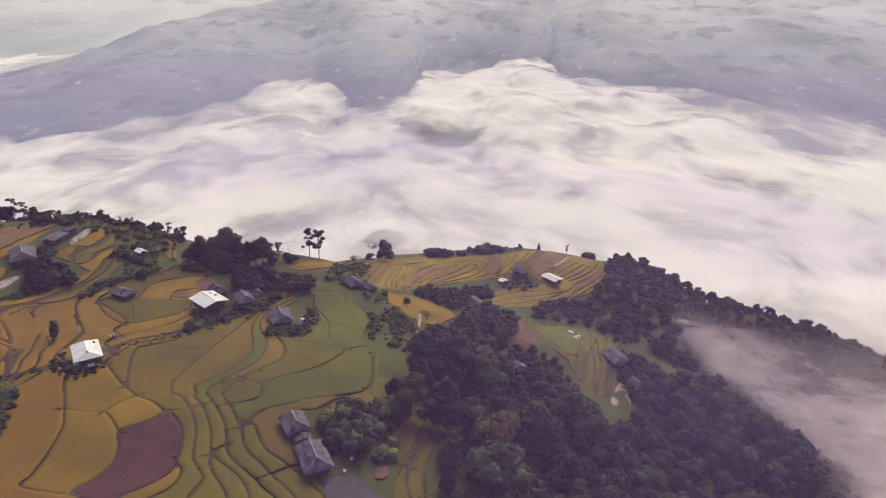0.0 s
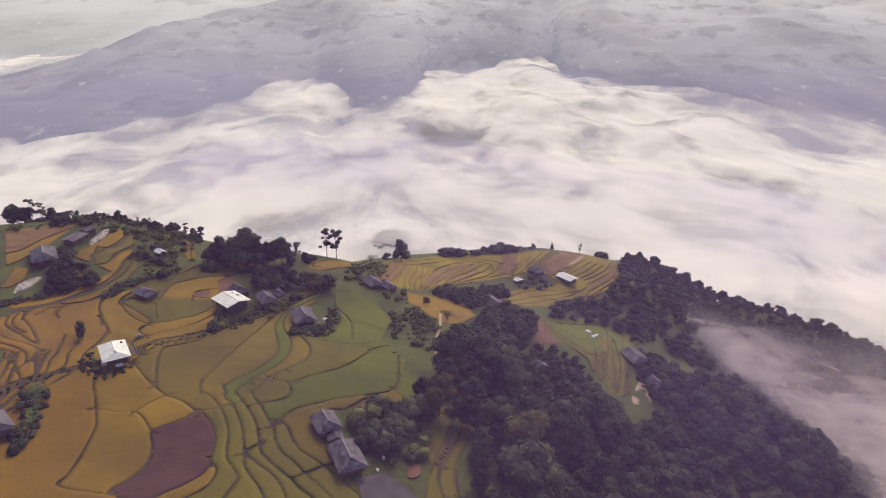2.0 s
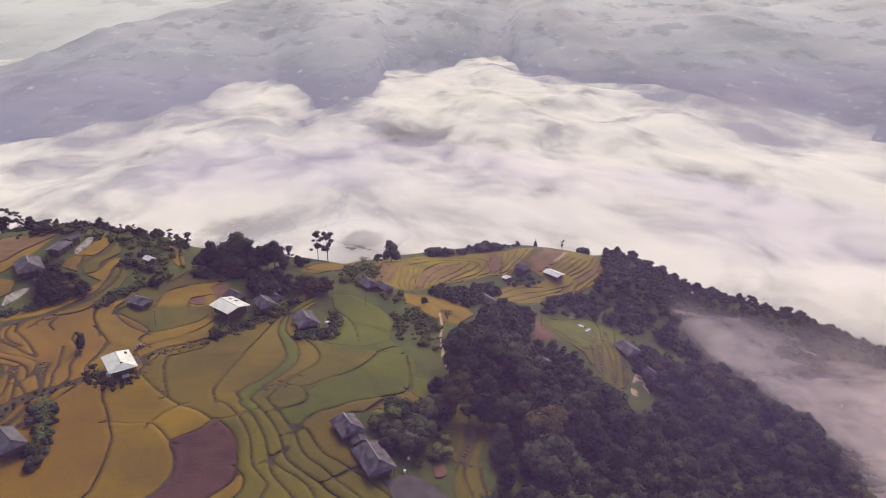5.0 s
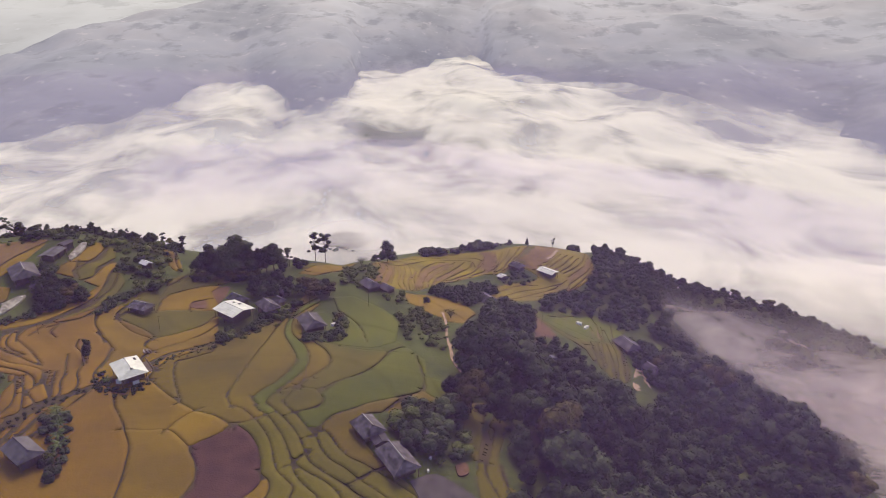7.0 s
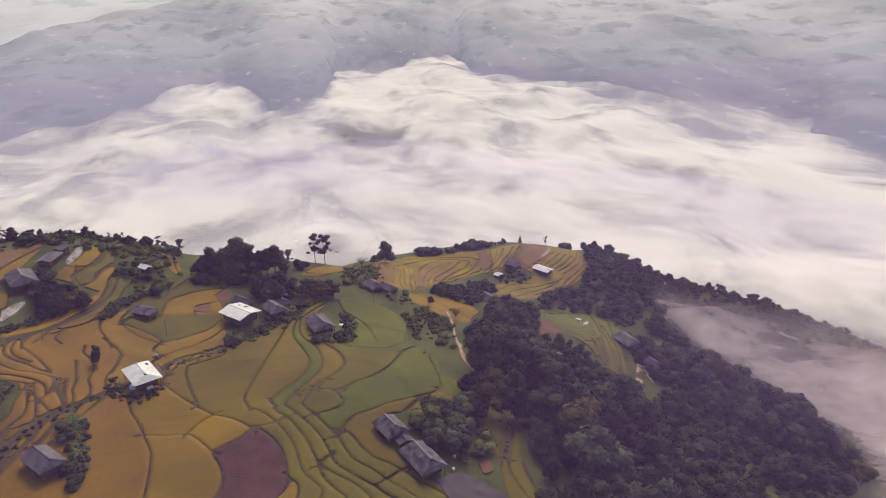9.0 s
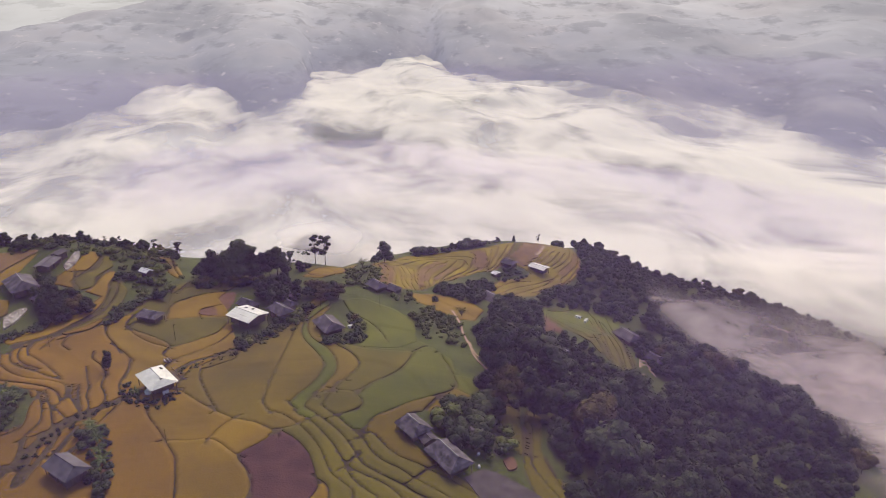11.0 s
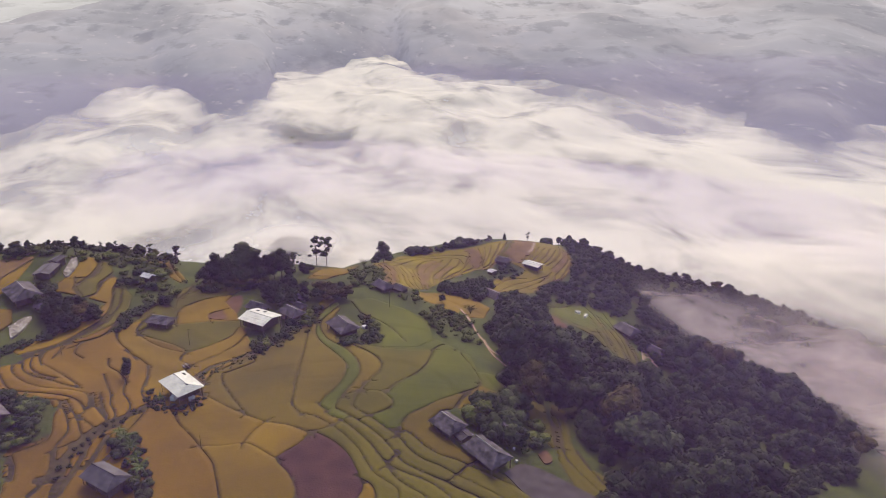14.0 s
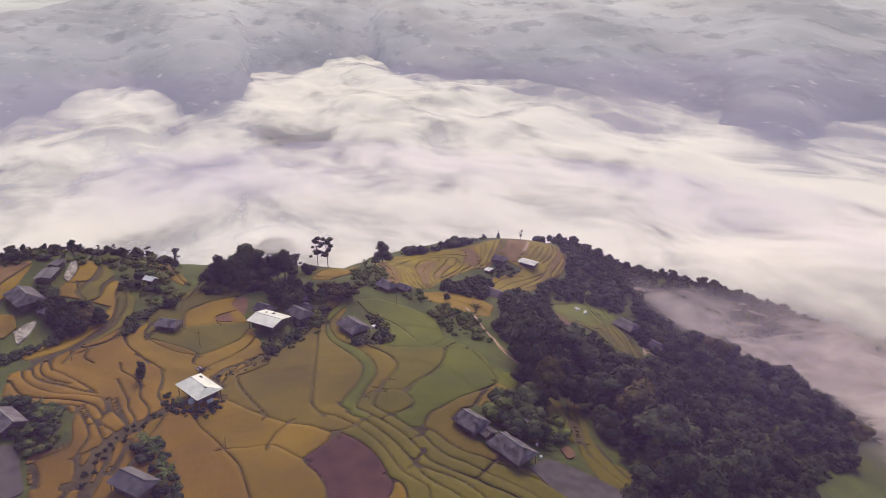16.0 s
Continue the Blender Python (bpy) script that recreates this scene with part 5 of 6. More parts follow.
plant("sparse", -153, 236.3, 7.77)
plant("bush", -175.2, 269.2, 1.9)
plant("thicket", -146.4, 227.3, 1.22)
plant("broad", -156.9, 232.5, 6.58)
plant("thicket", -154.4, 230.7, 1.8)
plant("bamboo", -156.2, 229.1, 1.15)
plant("broad", -161.6, 232.8, 8.1)
plant("bamboo", -158.6, 230.7, 1.51)
plant("bamboo", -161.1, 230.2, 1.73)
plant("broad", -145.1, 229.7, 4.96)
plant("bush", -144.5, 229.6, 1.58)
plant("bush", -146.7, 231.3, 1.94)
plant("sparse", -154.1, 232.9, 9.18)
plant("thicket", -150.1, 227.2, 1.15)
plant("bush", -150.6, 228.4, 1.58)
plant("bush", -152, 226, 1.51)
plant("sparse", -140.7, 234.3, 3.67)
plant("sparse", -140.1, 227.8, 1.87)
plant("broad", -135.3, 231.7, 1.94)
plant("thicket", -134.7, 229.1, 1.58)
plant("bush", -136.7, 232.6, 1.8)
plant("thicket", -131.5, 228.4, 1.3)
plant("broad", -132.6, 232.2, 2.23)
plant("bush", -134.9, 232.3, 2.02)
plant("bush", -132.6, 232.7, 2.16)
plant("thicket", -130, 231.5, 1.37)
plant("broad", -129.7, 232.3, 2.59)
plant("bush", -128.6, 232.7, 1.3)
plant("sparse", -128, 235.6, 2.45)
plant("bush", -126, 230.7, 1.15)
plant("thicket", -125, 229.6, 1.44)
plant("broad", -124.6, 235.2, 3.96)
plant("broad", -122.1, 235.5, 2.52)
plant("bush", -120.4, 227.1, 1.01)
plant("bush", -119.6, 230.4, 2.02)
plant("sparse", -111.5, 231.5, 4.32)
plant("bush", -111.6, 232.6, 1.8)
plant("bush", -110.8, 225.7, 1.58)
plant("broad", -108.9, 232, 3.24)
plant("bamboo", -109.8, 233, 2.02)
plant("bush", -111.6, 232.6, 2.52)
plant("broad", -106.3, 233.3, 2.88)
plant("thicket", -106.1, 236.5, 1.58)
plant("bush", -106, 236.5, 1.3)
plant("broad", -106.3, 240.5, 3.96)
plant("bush", -104.3, 229.6, 1.01)
plant("thicket", -103.7, 239.1, 1.15)
plant("sparse", -103.5, 242.6, 5.11)
plant("broad", -103, 248.1, 3.96)
plant("sparse", -92.9, 229.8, 6.5)
plant("conifer", 45.5, 294.1, 4.0)
plant("sparse", 60.2, 300.9, 5.2)
plant("broad", 16.2, 281.8, 3.8)
plant("bush", 18.2, 281.7, 4.6)
plant("bush", 20.6, 282.6, 4.6)
plant("bush", 22.6, 282.5, 4.6)
plant("bush", 24.7, 283.6, 3.8)
plant("bush", 26.7, 283.6, 3.0)
plant("broad", 29.2, 284.8, 2.4)
plant("broad", 31.2, 285.2, 1.8)
plant("broad", 33.8, 286.9, 1.8)
plant("broad", 35.9, 287.6, 3.0)
plant("broad", 12.3, 279.9, 3.8)
plant("broad", 14.3, 279.8, 3.0)
plant("broad", -6.3, 272, 3.8)
plant("bush", -4.4, 271.6, 4.6)
plant("bush", 2.4, 274.8, 3.8)
plant("broad", 4.3, 274.4, 3.0)
plant("broad", 7.2, 275.7, 3.0)
plant("bush", 9.1, 275.2, 3.0)
plant("bush", -2.2, 273.6, 3.8)
plant("bush", -0.3, 273, 4.6)
plant("slim", -92.9, 144.4, 5.5)
plant("bush", 71.1, 303.5, 4.6)
plant("bush", 73.5, 304.2, 3.0)
plant("banana", -108.1, 130.5, 3.5)
plant("banana", -106.1, 128.3, 3.5)
plant("banana", -110.3, 134.9, 3.0)
plant("banana", -107.7, 132.5, 3.5)
plant("banana", -108.7, 125.8, 3.0)
plant("banana", -87.2, 114.9, 3.0)
plant("banana", -88.6, 117.8, 3.0)
plant("banana", -85.8, 111.2, 3.2)
plant("banana", -84.6, 108.6, 3.0)
plant("banana", -89.9, 119.8, 2.5)
plant("bush", -115.8, 136.9, 3.0)
plant("bush", -113.6, 136.1, 3.0)
plant("bush", -89.4, 116.7, 2.5)
plant("bush", -87.5, 117.2, 2.5)
plant("banana", -84.6, 132.5, 2.2)
plant("banana", -10.3, 171.8, 3.5)
plant("bamboo", -4.8, 180, 4.0)
plant("bamboo", -10.1, 170.9, 4.0)
plant("bamboo", -14.3, 167.7, 4.0)
plant("broad", -11.1, 189.9, 3.0)
plant("broad", -157.4, 230, 6.92)
plant("bush", -158.3, 227.8, 2.59)
plant("sparse", -146.6, 228.1, 4.65)
plant("bush", -147.6, 226.6, 1.51)
plant("bamboo", -145.6, 230, 2.3)
plant("bush", -149.5, 230.2, 2.52)
plant("broad", -141.7, 227.1, 2.16)
plant("bush", -140.2, 227.4, 1.51)
plant("bush", -143.8, 228.9, 1.58)
plant("broad", -141.2, 232.5, 3.67)
plant("thicket", -138.1, 226, 1.15)
plant("bush", -136.6, 227.5, 1.15)
plant("broad", -137.1, 231.2, 3.46)
plant("thicket", -137.1, 231.8, 1.51)
plant("bamboo", -134.5, 228.7, 1.15)
plant("broad", -133.6, 231.1, 2.09)
plant("bamboo", -132.6, 230.4, 2.38)
plant("broad", -131.9, 233.8, 2.95)
plant("bush", -128, 228, 1.73)
plant("bush", -129.1, 228.4, 1.73)
plant("broad", -128.6, 233.6, 2.66)
plant("bush", -127.7, 234.9, 1.8)
plant("thicket", -125.7, 230.9, 1.15)
plant("broad", -124.8, 232.3, 2.02)
plant("bush", -123.2, 231.8, 1.51)
plant("bush", -123.4, 233.5, 2.66)
plant("broad", -121.4, 231.2, 1.94)
plant("bush", -120.1, 231.6, 1.15)
plant("bamboo", -120.9, 233.8, 2.38)
plant("bush", -123.1, 235.6, 2.16)
plant("broad", -117.7, 230.2, 2.16)
plant("bush", -117.3, 230, 2.09)
plant("sparse", -116.2, 232.3, 3.02)
plant("bush", -115.9, 231.2, 2.23)
plant("bush", -116, 228.4, 1.58)
plant("bush", -115.1, 231.5, 2.02)
plant("broad", -113.5, 231.8, 3.38)
plant("bush", -115.4, 230.9, 1.8)
plant("bush", -110, 227.4, 0.86)
plant("broad", -109.5, 230.1, 3.74)
plant("bamboo", -110.3, 230.4, 1.8)
plant("thicket", -109, 231.4, 1.87)
plant("sparse", -106.9, 230.8, 3.24)
plant("bush", -107.4, 229.3, 1.37)
plant("broad", -106.1, 236.2, 4.03)
plant("bush", -105.3, 235, 2.66)
plant("broad", -71.6, 205.6, 8.8)
plant("broad", -68, 206, 10.6)
plant("broad", -61.4, 206.9, 8.8)
plant("broad", -75.6, 205, 8.8)
plant("bush", -56.7, 209.1, 3.0)
plant("bush", -50.8, 212.8, 3.0)

# the wooded slopes
NEAR_WOOD = [(-3.8, 168.5), (9.2, 175.1), (13.8, 166.4), (16.7, 157.7), (24.4, 157.3), (32.8, 156), (37.3, 151.1), (47.6, 154.9), (58.4, 167.1), (62.1, 179.7), (80.5, 200.1), (104.1, 210.1), (107.8, 183.8), (104.7, 158.4), (99.7, 137.4), (91.8, 123), (31.7, 94.6), (10.2, 86.3), (0.9, 83.9), (-0.3, 107.4), (1, 119), (-5, 122.7), (-11.4, 124.2), (-12.3, 133.6), (-7.4, 139.5), (-2.8, 151.4)]
spots = scatter(NEAR_WOOD, 5.2, 11)
single = [p for p in spots if p[0] < 40 and p[1] < 150][:150]
for x, y in single:
    plant("broad", x, y, RT.choice((5, 6, 7.5, 9, 11.5, 13)) * RT.uniform(0.9, 1.1) * (1 + 0.3 * float(ripple(x, y, 60.0, 17))), "woodland trees")
rest = [p for p in spots if p not in set(single)]
woods(rest, 5.0, 13.0, M["leaf"], "dense dark green woodland covering the steep slope", 3, grove=0.35)
woods(scatter(NEAR_WOOD, 4.4, 19), 1.6, 3.4, M["leaf"], "low dark undergrowth between the woodland trees", 23, LOW, 2.6, 0.1, "undergrowth", "bushes")
FAR_WOOD = [(78.5, 295.3), (100, 345), (118, 341), (142, 350), (165, 361), (206, 361), (240, 354), (275, 338), (285, 270), (235, 205), (175, 150), (128, 118), (106, 140), (108, 185), (100, 212), (81.6, 214.4), (75.6, 223.1), (62.7, 211.8), (58.6, 223.4), (44.2, 217.6), (28.4, 215), (48.2, 238.9), (69.8, 264.1)]
woods(scatter(FAR_WOOD, 4.9, 12), 4.0, 9.0, M["leaf"], "dark wooded ridge falling towards the clouds", 4, FAINT, grove=0.3)
for x, y, tall in zip(range(96, 256, 4), np.interp(range(96, 256, 4), [96, 118, 130, 142, 162, 188, 206, 224, 240, 256], [344, 341, 346, 350, 360, 363, 359, 356, 352, 348]), itertools.cycle((5.0, 3.5, 6.5, 4.2, 7.2, 3.0, 5.6))):
    plant("bush", x + RT.uniform(1, 3), float(y) + RT.uniform(-1, 1), RT.uniform(2.6, 4.0), "bushes")
    plant("broad", x + RT.uniform(-1.5, 1.5), float(y) + RT.uniform(-2, 2), tall + (2.5 if 215 < x < 245 else 0.0) + (1.5 if 122 < x < 165 else 0.0), "trees on the ridge")
for x, y, tall in ((64, 181, 8), (68, 179, 10), (72, 175, 12), (77, 171, 13.5), (81, 168, 11), (85, 166, 10.5), (88.5, 162, 11.5), (92, 156, 10), (95, 150, 10.5), (97.5, 144, 9.5), (99, 137, 8.5), (74, 180, 9), (98, 130, 8)):
    plant("broad", x, y, tall, "woodland trees")
KX, KY, KT, KW = KNOLL
knoll_ring = [(KX + KW * 0.75 * math.cos(k / 16 * math.tau), KY + KW * 0.8 * math.sin(k / 16 * math.tau)) for k in range(16)]
woods(scatter(knoll_ring, 5.0, 33), 5.0, 9.5, M["leaf"], "trees on the small knoll, greyed by the haze sheet before them", 34, FAINT,
      floor=lambda x, y: float(KNOLL_GRID[2].ravel()[np.argmin((KNOLL_GRID[0] - x) ** 2 + (KNOLL_GRID[1] - y) ** 2)]))
for x, y in scatter([(-23.7, 117), (-16.3, 123), (-8.4, 127.1), (-9.7, 113.8), (-11.3, 106.1), (-16.9, 104.9), (-24.1, 108.7)], 2.53, 20):
    plant(RT.choice(("bush", "bush", "thicket", "bush", "broad")), x, y, RT.uniform(2.2, 3.8) * RT.choice((0.7, 1.0, 1.25)), "bushes")
for x, y in scatter([(-124.9, 194.9), (-114.9, 186.7), (-106, 181.9), (-106.9, 176.6), (-114.1, 166.9), (-118.4, 176.7)], 2.4, 21):
    plant("broad", x, y, RT.uniform(3, 5), "woodland trees")
for x, y in scatter([(-126.2, 197.3), (-121.8, 198.5), (-120.7, 192.6), (-126, 193.3)], 2.53, 22):
    plant(RT.choice(("bush", "bush", "thicket", "bush", "broad")), x, y, RT.uniform(1.3, 2.5) * RT.choice((0.7, 1.0, 1.25)), "bushes")
for x, y in scatter([(-64.4, 198), (-56.1, 197), (-49.8, 192.3), (-42.6, 196.4), (-40, 189.8), (-50.1, 188.3), (-59.9, 185.4), (-64.5, 189.9)], 2.4, 23):
    plant("broad", x, y, RT.uniform(3, 5.5), "woodland trees")
for x, y in scatter([(-106.8, 206.8), (-101.4, 216.3), (-92.2, 205.8), (-88.2, 197.2), (-90.3, 188.8), (-95.5, 184.5), (-100.7, 195.8), (-104.8, 199)], 2.53, 24):
    plant(RT.choice(("thicket", "thicket", "thicket", "bush", "bamboo", "banana")), x, y, RT.uniform(1.3, 2.5) * RT.choice((0.7, 1.0, 1.25)), "bushes")
woods(scatter([(-9.1, 204.9), (18.1, 243.6), (19.3, 232.8), (3, 196.1), (-5.8, 199)], 2.53, 25), 3, 5.5, M["leaf"], "dark leafy trees crowding the slope", 10)
woods(scatter([(9.5, 192.3), (22.1, 198.8), (20.3, 183.7), (15.2, 169), (4.3, 158.9), (-0.3, 164.5)], 2.76, 26), 6, 10, M["leaf"], "dark leafy trees crowding the slope", 11)
woods(scatter([(-25.9, 192), (-17.7, 196.8), (-16.6, 185.5), (-24.2, 187.2)], 2.56, 27), 0.6, 2.7, M["bamboo"], "low green scrub on the grassy bank", 12, LOW, 2.6, 0.1, "scrub", "shrubs")
woods(scatter([(30.5, 258.6), (36.2, 256.4), (39.6, 251.7), (32.2, 245.3), (23.1, 244)], 2.56, 28), 0.6, 2.7, M["leaf"], "low green scrub on the grassy bank", 13, LOW, 2.6, 0.1, "scrub", "shrubs")
woods(scatter([(-37.2, 213.3), (-29.4, 221.1), (-23.2, 216.9), (-25.8, 197.2), (-35.1, 201.1)], 2.56, 29), 0.6, 2.7, M["bamboo"], "low green scrub on the grassy bank", 14, LOW, 2.6, 0.1, "scrub", "shrubs")
woods(scatter([(14.5, 159.4), (21.8, 163.7), (28.1, 164.4), (31.3, 161.0), (33.1, 156.4), (35.8, 154.7), (36.0, 150.8), (15.4, 137.2), (9.3, 141.5)], 3.2, 61), 4.5, 8.5, M["leaf"], "dark leafy trees below the green terraces", 62)
woods(scatter([(21.1, 176.9), (27.5, 178.4), (33.0, 178.0), (35.8, 172.9), (37.6, 166.6), (40.1, 162.8), (37.0, 155.3), (31.4, 154.4), (28.5, 160.5), (24.0, 162.6), (16.8, 161.3)], 2.6, 63), 3.0, 5.0, M["leaf"], "dark leafy trees below the green terraces", 64)
woods(scatter([(60.1, 201.9), (68.6, 200), (63.9, 178.6), (56.6, 171.6), (56.1, 183.3)], 2.76, 30), 4, 7, M["leaf"], "dark leafy trees crowding the slope", 15)
woods(scatter([(-7.2, 89.7), (6.2, 93.3), (19, 92.6), (37.1, 91.7), (25.2, 78), (3.8, 74.6), (-11.3, 76)], 3.22, 31), 6, 10, M["leaf"], "dark leafy trees crowding the slope", 16)
woods(scatter([(-66.1, 158.7), (-57.6, 167), (-51.1, 176.3), (-52.4, 168), (-60.7, 157.4)], 2.56, 32), 0.6, 2.7, M["bamboo"], "low green scrub on the grassy bank", 17, LOW, 2.6, 0.1, "scrub", "shrubs")
woods(scatter([(-17.5, 122.4), (-12.4, 118.7), (-14.6, 110.1), (-15.2, 102.8), (-20.3, 107.9)], 2.4, 33), 0.6, 2.7, M["bamboo"], "low green scrub on the grassy bank", 18, LOW, 2.6, 0.1, "scrub", "shrubs")
woods(scatter([(-14.9, 170.1), (-7.3, 179.1), (-8.7, 153.1), (-13.8, 153.7)], 2.56, 34), 0.6, 2.7, M["bamboo"], "low green scrub on the grassy bank", 19, LOW, 2.6, 0.1, "scrub", "shrubs")
for x, y in scatter([(-115.1, 135.4), (-108, 134.5), (-104.5, 127.6), (-103.5, 121), (-107.4, 118.9), (-110.7, 121)], 1.955, 35):
    plant(RT.choice(("bush", "bush", "thicket", "bush", "broad")), x, y, RT.uniform(1.3, 2.5) * RT.choice((0.7, 1.0, 1.25)), "bushes")
for x, y in scatter([(-90.7, 118.2), (-86.6, 116.3), (-83.4, 108.6), (-82.7, 100.9), (-84.6, 101.3), (-86.6, 109.3), (-89.3, 113.9)], 1.84, 36):
    plant(RT.choice(("bush", "bush", "thicket", "bush", "broad")), x, y, RT.uniform(1.3, 2.5) * RT.choice((0.7, 1.0, 1.25)), "bushes")
woods(scatter([(-87, 136.7), (-84.7, 131.7), (-80.1, 128.9), (-76.3, 133.6), (-75.5, 131), (-79.4, 125.5), (-84.2, 127.3), (-87.1, 130.4)], 1.2, 37), 0.7, 1.4, M["leaf"], "low green scrub on the grassy bank", 22, LOW, 2.6, 0.1, "scrub", "shrubs")
for x, y in scatter([(-38.5, 176), (-35.2, 168.5), (-35.2, 154), (-41.6, 153.1), (-46.7, 155.6), (-42.3, 158.8), (-37.8, 159.5)], 1.725, 38):
    plant(RT.choice(("bush", "bush", "thicket", "bush", "broad")), x, y, RT.uniform(1.3, 2.5) * RT.choice((0.7, 1.0, 1.25)), "bushes")
for x, y in scatter([(-67.8, 160.5), (-60.5, 167.2), (-52.6, 181.5), (-49.3, 186.4), (-50.9, 178), (-59.9, 161.3), (-65.8, 154.1)], 1.725, 39):
    plant(RT.choice(("bush", "bush", "thicket", "bush", "broad")), x, y, RT.uniform(1.3, 2.5) * RT.choice((0.7, 1.0, 1.25)), "bushes")
woods(scatter([(-78.7, 143.8), (-71.8, 151.6), (-65, 157.7), (-55.8, 172.6), (-55, 169.2), (-63.9, 153.8), (-70.9, 147.8), (-77.2, 141.1)], 1.3, 40), 0.5, 1.05, M["leaf"], "low dark hedge along the field bank", 25, LOW, 2.6, 0.1, "hedge", "shrubs")
woods(scatter([(-98.8, 108.8), (-95.5, 119.6), (-92, 125.1), (-86.5, 131.6), (-84, 133.4), (-83.5, 131.1), (-85.9, 128.9), (-91, 122.6), (-94.4, 117.4), (-97.7, 107.7)], 1.3, 41), 0.45, 0.95, M["leaf"], "low dark hedge along the field bank", 26, LOW, 2.6, 0.1, "hedge", "shrubs")
woods(scatter([(-125, 159.7), (-118, 167.2), (-111.6, 176.3), (-107.7, 183.9), (-107.5, 180.5), (-110.6, 172.7), (-116.7, 163.1), (-123.9, 156.2)], 1.3, 42), 0.9, 1.8, M["leaf"], "low dark hedge along the field bank", 27, LOW, 2.6, 0.1, "hedge", "shrubs")
woods(scatter([(-101.2, 180), (-98, 185.8), (-93.1, 192), (-96.5, 180.2), (-98.7, 172.9), (-99.9, 170.2)], 1.4, 43), 1.2, 2.3, M["leaf"], "low dark hedge along the field bank", 28, LOW, 2.6, 0.1, "hedge", "shrubs")
woods(scatter([(-89, 204), (-84.7, 210), (-73, 210.4), (-62.7, 205.9), (-66.1, 202.7), (-72.9, 206.3), (-84.9, 201.9)], 2.88, 44), 0.6, 2.7, M["bamboo"], "low green scrub on the grassy bank", 29, LOW, 2.6, 0.1, "scrub", "shrubs")
woods(scatter([(-123.6, 219.8), (-115.9, 223.3), (-105.1, 221.7), (-96.1, 222.8), (-89.7, 217.4), (-90.6, 211.7), (-98.9, 214.7), (-107.4, 213.2), (-114.1, 214.4)], 2.72, 45), 0.6, 2.7, M["bamboo"], "low green scrub on the grassy bank", 30, LOW, 2.6, 0.1, "scrub", "shrubs")
woods(scatter([(-152.3, 216), (-142.2, 217.9), (-133.7, 219.5), (-132.8, 216), (-140.2, 214.2), (-149.1, 210.6)], 2.56, 46), 0.6, 2.7, M["bamboo"], "low green scrub on the grassy bank", 31, LOW, 2.6, 0.1, "scrub", "shrubs")
woods(scatter([(-37, 217.7), (-27.3, 220.4), (-26, 207.6), (-31.1, 197.6), (-36.4, 199.2), (-38.4, 204.2)], 2.72, 47), 0.6, 2.7, M["bamboo"], "low green scrub on the grassy bank", 32, LOW, 2.6, 0.1, "scrub", "shrubs")
woods(scatter([(-21.4, 173.1), (-14.3, 182.7), (-9.8, 176.6), (-13.2, 157.4), (-19.2, 155.3)], 2.56, 48), 0.6, 2.7, M["bamboo"], "low green scrub on the grassy bank", 33, LOW, 2.6, 0.1, "scrub", "shrubs")
for x, y in scatter([(-138.6, 223.6), (-128.7, 224.8), (-120.2, 226.9), (-114.9, 224.1), (-118.6, 218.7), (-127.5, 218.3), (-135.1, 216.8)], 2.185, 49):
    plant(RT.choice(("bush", "thicket", "bush", "bamboo", "sparse")), x, y, RT.uniform(1.2, 3.6) * RT.choice((0.7, 1.0, 1.25)), "bushes")
for x, y in scatter([(-112.9, 222.9), (-104.1, 229.1), (-96.5, 235), (-88.9, 221.1), (-95.2, 220), (-103.9, 218.5), (-110.2, 218.3)], 2.185, 50):
    plant(RT.choice(("bush", "thicket", "bush", "bamboo", "sparse")), x, y, RT.uniform(1.2, 3.6) * RT.choice((0.7, 1.0, 1.25)), "bushes")
for x, y in scatter([(-83.6, 202.3), (-71.6, 202.6), (-57.6, 204.8), (-56.9, 201.1), (-68.8, 198.3), (-81.8, 197.9)], 1.955, 51):
    plant(RT.choice(("bush", "bush", "thicket", "bush", "broad")), x, y, RT.uniform(1.3, 2.5) * RT.choice((0.7, 1.0, 1.25)), "bushes")


# ---- houses ----
def slope_part(name, parent, corners, thick, material, courses, label=""):
    """A roof slope between an eave (a, b) and a top edge (d, c), in overlapping courses of sheets."""
    a, b, c, d = (np.array(p, float) for p in corners)
    nrm = np.cross(b - a, d - a)
    nrm /= np.linalg.norm(nrm)
    if nrm[2] < 0:
        nrm = -nrm
    V, F = [], []
    for k in range(courses):
        s0, s1 = k / courses, (k + 1.25) / courses if k < courses - 1 else 1.0
        p = [a + (d - a) * s0, b + (c - b) * s0, b + (c - b) * s1, a + (d - a) * s1]
        lift = [nrm * 0.07, nrm * 0.07, nrm * 0.0, nrm * 0.0]
        o = len(V)
        V += [q + l for q, l in zip(p, lift)] + [q + l - nrm * thick for q, l in zip(p, lift)]
        F += [[o, o + 1, o + 2, o + 3], [o + 7, o + 6, o + 5, o + 4]] + [[o + i, o + 4 + i, o + 4 + (i + 1) % 4, o + (i + 1) % 4] for i in range(4)]
    return mesh_object(name, V, F, material, parent, label)


